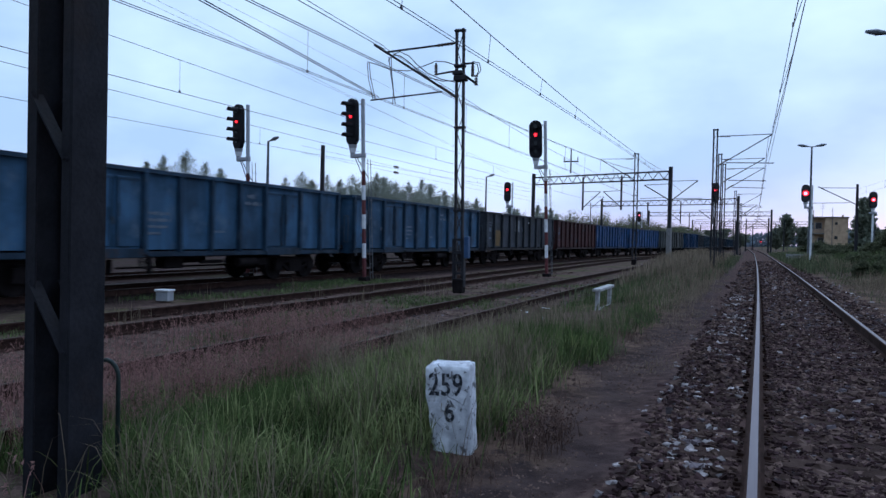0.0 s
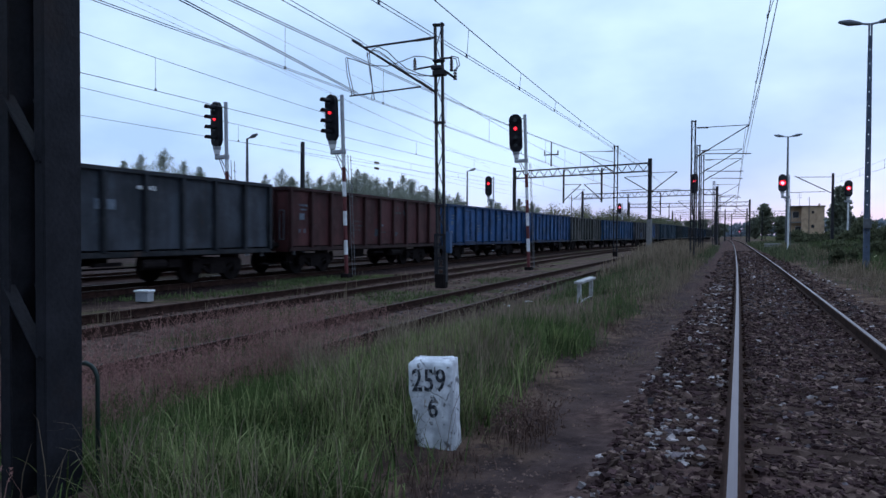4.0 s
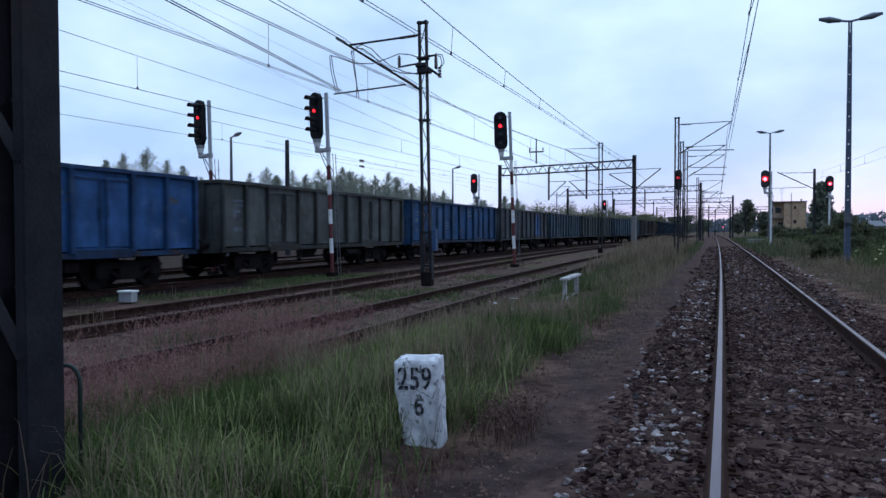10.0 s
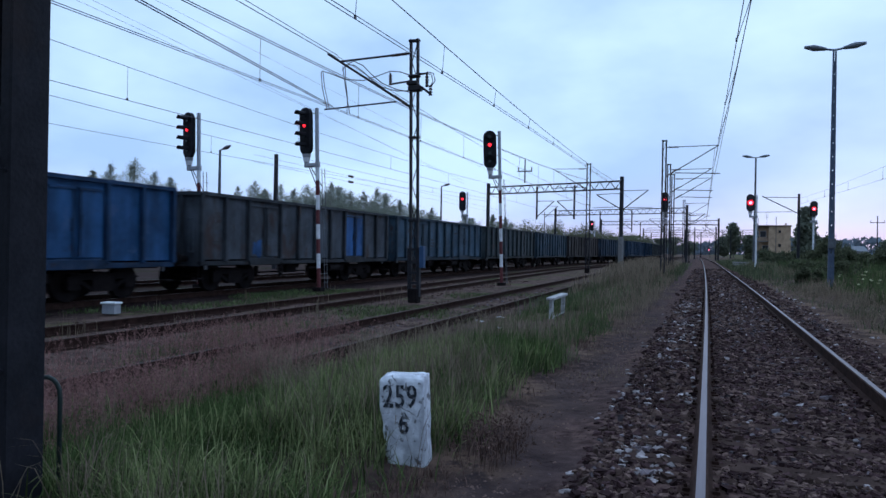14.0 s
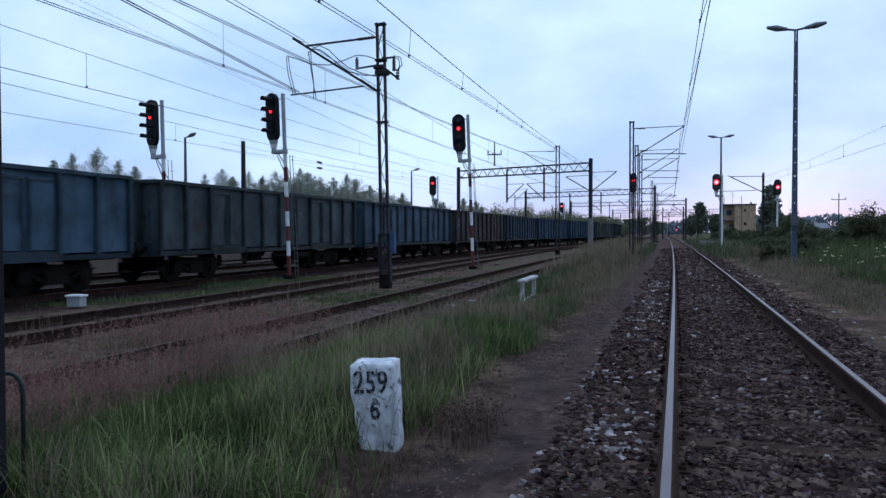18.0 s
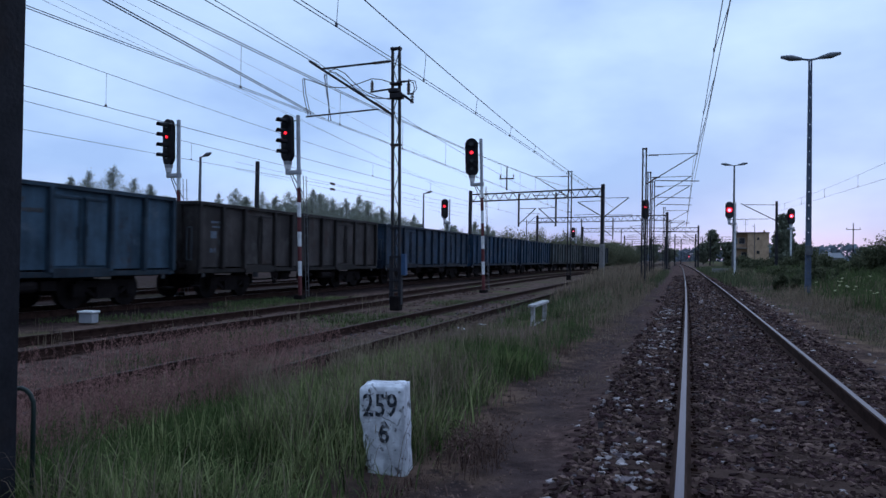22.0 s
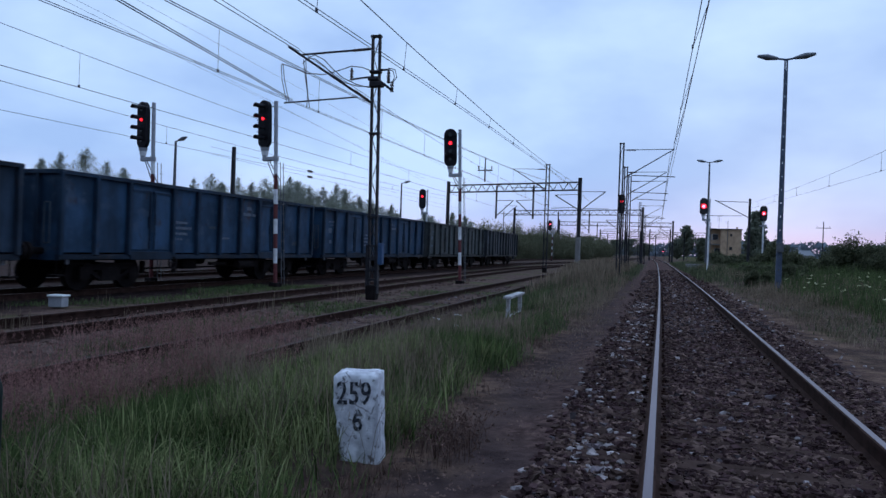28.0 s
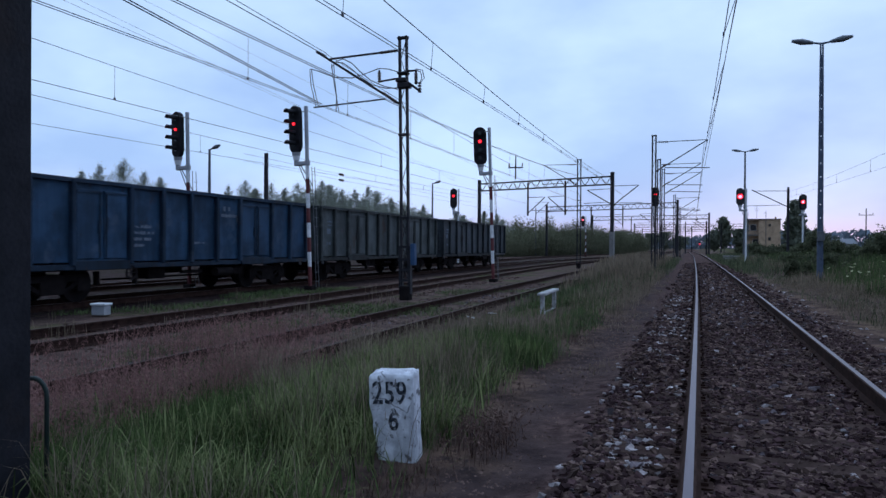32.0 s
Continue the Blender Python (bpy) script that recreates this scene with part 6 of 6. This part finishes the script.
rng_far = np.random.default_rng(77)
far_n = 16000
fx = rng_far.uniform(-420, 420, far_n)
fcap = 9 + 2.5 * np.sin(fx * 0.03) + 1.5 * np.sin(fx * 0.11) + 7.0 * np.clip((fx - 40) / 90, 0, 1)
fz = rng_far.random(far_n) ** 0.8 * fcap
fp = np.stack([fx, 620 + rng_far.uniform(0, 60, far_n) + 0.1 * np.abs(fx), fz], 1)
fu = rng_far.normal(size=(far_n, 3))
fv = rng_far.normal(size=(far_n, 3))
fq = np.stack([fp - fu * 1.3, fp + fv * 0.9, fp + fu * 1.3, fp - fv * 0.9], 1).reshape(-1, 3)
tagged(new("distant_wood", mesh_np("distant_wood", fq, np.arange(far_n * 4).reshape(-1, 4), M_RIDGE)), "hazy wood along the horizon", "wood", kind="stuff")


def blades(name, count, area, height, width, mat, label, seed, bend=0.5, near_power=1.0, keep=None, plume=False):
    rng = np.random.default_rng(seed)
    x0, x1, y0, y1 = area
    vs, fs, n = [], [], 0
    while n < count:
        y = y0 + (y1 - y0) * rng.random() ** near_power
        x = rng.uniform(x0, x1)
        if keep and rng.random() > keep(x, y):
            continue
        h = height * rng.uniform(0.45, 1.2)
        a = rng.uniform(0, 6.28)
        dx, dy = math.cos(a), math.sin(a)
        b = bend * h * rng.uniform(0.1, 1.0)
        w = width * rng.uniform(0.6, 1.3)
        z = ground_z(x, y) - 0.02
        px, py = -dy * w, dx * w
        m1, m2 = 0.5, 0.85
        pts = [(x - px, y - py, z), (x + px, y + py, z),
               (x + dx * b * 0.22 + px * 0.8, y + dy * b * 0.22 + py * 0.8, z + h * m1), (x + dx * b * 0.22 - px * 0.8, y + dy * b * 0.22 - py * 0.8, z + h * m1),
               (x + dx * b * 0.62 + px * 0.5, y + dy * b * 0.62 + py * 0.5, z + h * m2), (x + dx * b * 0.62 - px * 0.5, y + dy * b * 0.62 - py * 0.5, z + h * m2),
               (x + dx * b * 1.05, y + dy * b * 1.05, z + h * (0.98 - 0.18 * b / h))]
        o = len(vs)
        vs += pts
        fs += [(o, o + 1, o + 2, o + 3), (o + 3, o + 2, o + 4, o + 5), (o + 5, o + 4, o + 6)]
        if plume:
            for k in range(14):
                f = rng.uniform(0.0, 0.36)
                q = np.array((x + dx * b * (0.7 + f), y + dy * b * (0.7 + f), z + h * (0.8 + f * 0.6)))
                e = rng.normal(size=3) * 0.011
                g = rng.normal(size=3) * 0.0036
                o = len(vs)
                vs += [tuple(q - g), tuple(q + e), tuple(q + g + e * 0.3)]
                fs += [(o, o + 1, o + 2)]
        n += 1
    me = bpy.data.meshes.new(name)
    me.from_pydata(vs, [], fs)
    me.materials.append(mat)
    return tagged(new(name, me), label, "grass", kind="stuff")


def bank(x, y):
    e = -1.75 + 0.35 * noise.noise((y * 0.35, 2, 0))
    return 1 - smooth01(e - 0.35, e + 0.25, x)


def off_track(x, y):
    """Thins the grass towards the disused track."""
    return (1 - 0.9 * smooth01(5.6, 7.0, y) * (1 - smooth01(-4.3, -3.3, x))) * (0.03 if x < -1.12 * y and y < 3.1 else 1.0)


def sward(name, count, area, length, width, mat, label, seed, droop, keep, tall=None):
    """Blades that arch over under their own weight, thinning out by keep and shortened by tall."""
    rng = np.random.default_rng(seed)
    x0, x1, y0, y1 = area
    pts = []
    while len(pts) < count:
        x, y = rng.uniform(x0, x1), rng.uniform(y0, y1)
        if rng.random() < keep(x, y):
            pts.append((x, y, ground_z(x, y) - 0.02, tall(x, y) if tall else 1.0))
    p = np.array(pts)
    n_s = 5
    ln = length * rng.uniform(0.45, 1.25, count) * p[:, 3]
    a = rng.uniform(0, 6.283, count)
    d = np.stack([np.cos(a), np.sin(a), np.zeros(count)], 1)
    side = np.stack([-np.sin(a), np.cos(a), np.zeros(count)], 1) * (width * rng.uniform(0.6, 1.4, count))[:, None]
    th0 = rng.uniform(0.03, 0.62, count) * rng.random(count) ** 0.5
    th1 = th0 + droop * rng.random(count) ** 1.4
    pos = p[:, :3].copy()
    rows = []
    for k in range(n_s + 1):
        wk = (0.8, 1.0, 0.95, 0.75, 0.45, 0.06)[k]
        rows += [pos - side * wk, pos + side * wk]
        th = th0 + (th1 - th0) * ((k + 0.5) / n_s) ** 1.6
        pos = pos + (ln / n_s)[:, None] * (np.sin(th)[:, None] * d + np.cos(th)[:, None] * np.array((0, 0, 1.0)))
    v = np.stack(rows, 1)
    q = np.array([(2 * k, 2 * k + 1, 2 * k + 3, 2 * k + 2) for k in range(n_s)])
    f = (q[None] + (np.arange(count) * 2 * (n_s + 1))[:, None, None]).reshape(-1, 4)
    return tagged(new(name, mesh_np(name, v.reshape(-1, 3), f, mat)), label, "grass", kind="stuff")


def round_stone(x, y, least):
    return least if -2.25 < x < -1.4 and 3.3 < y < 4.6 else 1.0


def low_by_rail(x, y):
    """Grass stays short beside the disused rail, so that the rail shows."""
    bare = 0.20 + 0.80 * smooth01(-4.65, -3.6, x)
    return 0.95 + (bare - 0.95) * smooth01(6.4, 7.4, y)


def meadow(x, y):
    return bank(x, y) * smooth01(-5.3, -4.7, x) * off_track(x, y) * (0.08 if x < -4.25 and y > 7.0 else 1.0)


sward("grass", 30000, (-5.3, -1.3, -0.5, 9.5), 0.32, 0.0042, M_GRASS, "long green grass by the kilometre stone", 21, 2.1,
      lambda x, y: meadow(x, y) * (0.30 + 0.70 * smooth01(-0.25, 0.2, noise.noise((x * 0.9, y * 0.9, 1)))) * round_stone(x, y, 0.10), low_by_rail)
sward("long_grass", 7500, (-5.0, -1.4, 2.0, 8.5), 0.42, 0.0046, M_LONGGRASS, "long arching pale green blades by the stone", 31, 2.5,
      lambda x, y: meadow(x, y) * smooth01(-0.25, 0.3, noise.noise((x * 1.2, y * 1.2, 6))) * round_stone(x, y, 0.12) * (0.10 + 0.90 * smooth01(-3.6, -2.7, x + 0.25 * (y - 3.0))), low_by_rail)
sward("long_grass", 420, (-2.35, -1.95, 3.3, 4.7), 0.42, 0.0036, M_LONGGRASS, "pale blades leaning on the kilometre stone", 33, 2.4, lambda x, y: 1.0)
blades("dry_stalks", 4, (-3.45, -3.05, 2.2, 2.6), 0.44, 0.0028, M_PLUME, "tall dry grass stalks at the foot of the mast", 32, 0.5, 1.0, None, True)
sward("grass", 17000, (-4.6, -1.2, 8.0, 34.0), 0.22, 0.0066, M_VERGE, "green grass along the bank", 22, 2.0,
      lambda x, y: bank(x, y) * (0.25 + 0.75 * smooth01(-4.2, -3.4, x)) * (1 - 0.6 * y / 34) * (0.12 if -3.6 < x < -2.3 and 11.6 < y < 16.4 else 1.0), lambda x, y: 0.35 + 0.65 * smooth01(-4.6, -3.6, x))
sward("dry_grass", 8200, (-4.2, -1.0, 12.0, 40.0), 0.34, 0.0055, M_DRYGRASS, "soft tan grass along the edge of the path", 74, 1.6,
      lambda x, y: smooth01(-3.4, -2.2, x) * (1 - smooth01(-1.6, -1.0, x)) * smooth01(12, 22, y) * (0.12 if x < -2.3 and y < 16.4 else 1.0))
sward("path_weeds", 2600, (-2.2, -0.8, 8.0, 34.0), 0.085, 0.0045, M_DRYGRASS, "low dry weeds and straw on the trodden path", 75, 2.0,
      lambda x, y: smooth01(-0.1, 0.35, noise.noise((x * 1.3, y * 0.5, 61))))
blades("dry_grass", 3800, (-4.6, -1.4, 2.2, 12.0), 0.52, 0.003, M_DRYGRASS, "dry pale stalks in the grass", 23, 0.9, 1.0, lambda x, y: bank(x, y) * off_track(x, y) * smooth01(-0.2, 0.2, noise.noise((x * 0.7, y * 0.7, 8))) * (0.1 if -2.25 < x < -1.4 and 3.3 < y < 4.6 else 1.0))
blades("dry_grass", 8000, (-4.2, -1.5, 24.0, 80.0), 0.66, 0.012, M_DRYGRASS, "tall dry grass on the bank", 24, 0.5, 1.0, bank)
blades("bank_grass", 4200, (-4.6, -0.7, 18.0, 90.0), 0.42, 0.014, M_WEEDS, "green grass closing in on the single track", 44, 0.6, 1.0,
       lambda x, y: (1 - smooth01(-2.2 + 1.0 * smooth01(16, 45, y), -1.4 + 0.7 * smooth01(16, 45, y), x)) * (0.3 + 0.7 * smooth01(-0.2, 0.2, noise.noise((x, y * 0.5, 12)))))
blades("far_grass", 9000, (2.6, 9.0, 40.0, 120.0), 0.55, 0.02, M_WEEDS, "rough grass beside the far line", 45, 0.6, 1.0)
blades("dry_tuft", 900, (-5.0, -3.4, 5.2, 8.6), 0.55, 0.0035, M_DRYGRASS, "tufts of tall dry grass beside the disused rail", 51, 0.8, 1.0, lambda x, y: smooth01(0.15, 0.4, noise.noise((x * 1.1, y * 1.1, 40))))
blades("dry_tuft", 260, (-13.0, -6.5, 9.0, 24.0), 0.38, 0.006, M_DRYGRASS, "tufts of dry weeds between the yard tracks", 52, 0.5, 1.0, lambda x, y: smooth01(0.3, 0.5, noise.noise((x * 0.9, y * 0.7, 47))))
blades("dead_weeds", 210, (-1.66, -0.98, 4.35, 5.7), 0.24, 0.003, M_DARKWEED, "dark dead weeds beside the kilometre stone", 71, 0.9, 1.0, lambda x, y: max(0.0, 1 - ((x + 1.36) / 0.28) ** 2 - ((y - 4.9) / 0.6) ** 2), True)
blades("dead_weeds", 1500, (-2.1, -1.25, 2.6, 16.0), 0.10, 0.003, M_DARKWEED, "sparse dead weeds along the edge of the path", 72, 0.9, 1.3, lambda x, y: (1 - smooth01(-1.85, -1.3, x)) * smooth01(0.0, 0.35, noise.noise((x * 1.4, y * 0.9, 53))))
blades("path_weeds", 1300, (-2.0, -1.3, 3.0, 22.0), 0.13, 0.004, M_WEEDS, "sparse low weeds creeping onto the path", 73, 0.9, 1.2, lambda x, y: (1 - smooth01(-1.8, -1.35, x)) * smooth01(-0.05, 0.35, noise.noise((x * 1.1, y * 0.7, 57))))
blades("reddish_grass", 4200, (-8.6, -4.3, 3.6, 11.0), 0.42, 0.0018, M_PLUME, "reddish feathery grass in flower", 25, 0.6, 1.0,
       lambda x, y: (0.15 + 0.85 * smooth01(-0.25, 0.2, noise.noise((x * 0.5, y * 0.5, 7)))) * smooth01(-8.4, -6.9, x) * (1 - smooth01(-5.6, -4.6, x) * smooth01(7.6, 9.4, y)), True)
blades("reddish_grass", 1500, (-5.3, -4.2, 3.2, 7.2), 0.46, 0.0018, M_PLUME, "reddish feathery grass hiding the disused rail", 29, 0.6, 1.0, None, True)
blades("yard_grass", 15000, (-14.0, -4.6, 5.0, 26.0), 0.13, 0.006, M_YARDGREEN, "short weeds between the yard tracks", 26, 0.8, 1.1,
       lambda x, y: smooth01(0.05, 0.3, noise.noise((x * 0.35, y * 0.22, 3))))
blades("verge_grass", 26000, (3.2, 17.0, 12.0, 46.0), 0.50, 0.010, M_VERGE, "rank green grass and weeds on the far verge", 27, 0.9, 1.1,
       lambda x, y: smooth01(4.8, 6.4, x + 1.2 * noise.noise((x * 0.4, y * 0.3, 5))))
blades("tall_weeds", 7000, (4.6, 17.0, 16.0, 60.0), 0.80, 0.013, M_VERGE, "tall rank weeds in front of the far signals", 41, 0.6, 1.0,
       lambda x, y: smooth01(4.6, 6.5, x + 1.2 * noise.noise((y * 0.3, 4, 0))) * (0.1 + 0.9 * smooth01(-0.1, 0.3, noise.noise((x * 0.4, y * 0.3, 15)))))
blades("low_weeds", 6500, (2.75, 9.0, 14.0, 78.0), 0.18, 0.012, M_WEEDS, "patchy low weeds along the foot of the ballast", 43, 0.7, 1.0,
       lambda x, y: smooth01(2.7, 3.6, x + 0.6 * noise.noise((y * 0.4, 9, 0))) * smooth01(-0.15, 0.3, noise.noise((x * 0.6, y * 0.35, 23))))
blades("tall_weeds", 5000, (3.4, 9.0, 24.0, 74.0), 0.50, 0.010, M_DRYGRASS, "dry brown weeds in front of the far signals", 42, 0.6, 1.0,
       lambda x, y: smooth01(3.6, 5.2, x) * smooth01(-0.15, 0.25, noise.noise((x * 0.35, y * 0.3, 19))))
blades("brown_weeds", 5200, (3.0, 6.2, 11.0, 34.0), 0.17, 0.007, M_DRYGRASS, "low brown weeds gone to seed on the verge", 61, 0.7, 1.0,
       lambda x, y: smooth01(3.0, 3.6, x) * (0.2 + 0.8 * smooth01(-0.2, 0.2, noise.noise((x * 0.5, y * 0.4, 33)))), True)
blades("verge_grass", 2200, (2.9, 7.0, 8.0, 46.0), 0.16, 0.008, M_DRYGRASS, "dry grass beside the single track", 28, 0.8, 1.1,
       lambda x, y: smooth01(-0.15, 0.25, noise.noise((x * 0.5, y * 0.25, 9))))


fl_rng = random.Random(5)
bm = B()
for i in range(46):
    x, y = fl_rng.uniform(5.2, 10), fl_rng.uniform(19, 36)
    z = ground_z(x, y) + fl_rng.uniform(0.40, 0.72)
    for k in range(5):
        r_ = fl_rng.uniform(0.018, 0.045)
        bmesh.ops.create_icosphere(bm, subdivisions=1, radius=r_, matrix=Matrix.Translation((x + fl_rng.gauss(0, 0.03), y + fl_rng.gauss(0, 0.03), z + fl_rng.gauss(0, 0.012))) @ Matrix.Diagonal((1, 1, 0.4, 1)))
tagged(new("flower_heads", mesh_of("flower_heads", bm, M_FLOWER)), "small pale yellow flower heads above the weeds", "flowers", kind="stuff")


# ---- how the train rolls ----
def travelled(t):
    c = (80.61009, -9.82221, 35.5458, -62.3363, 51.06948, -21.25661, 4.34988, -0.34827)
    return sum(k * (t / 10) ** (i + 1) for i, k in enumerate(c))


def motions():
    for k, w in WAGONS:
        rows = []
        for i in range(33):
            u = 22.738 + 14.41 * (k - 0.5) - travelled(i)
            xa, xb = track_train(u - 4.5), track_train(u + 4.5)
            rows.append((i, pose((xa + xb) / 2, u, Z_LEFT, 0, 0, -math.degrees(math.atan2(xb - xa, 9.0)))))
        walk(w, rows)
    # the wheels turn as the train rolls: less than 80 degrees from row to row
    spins = [(t / 15, math.degrees(travelled(t / 15) / 0.46)) for t in range(0, 481)]
    for k, w in WAGONS:
        for bogie in w.children:
            if bogie.name.startswith("bogie"):
                for wheels in bogie.children:
                    y = wheels.location.y
                    walk(wheels, [(t, pose(0, y, 0.46, a % 360, 0, 0)) for t, a in spins])


motions()
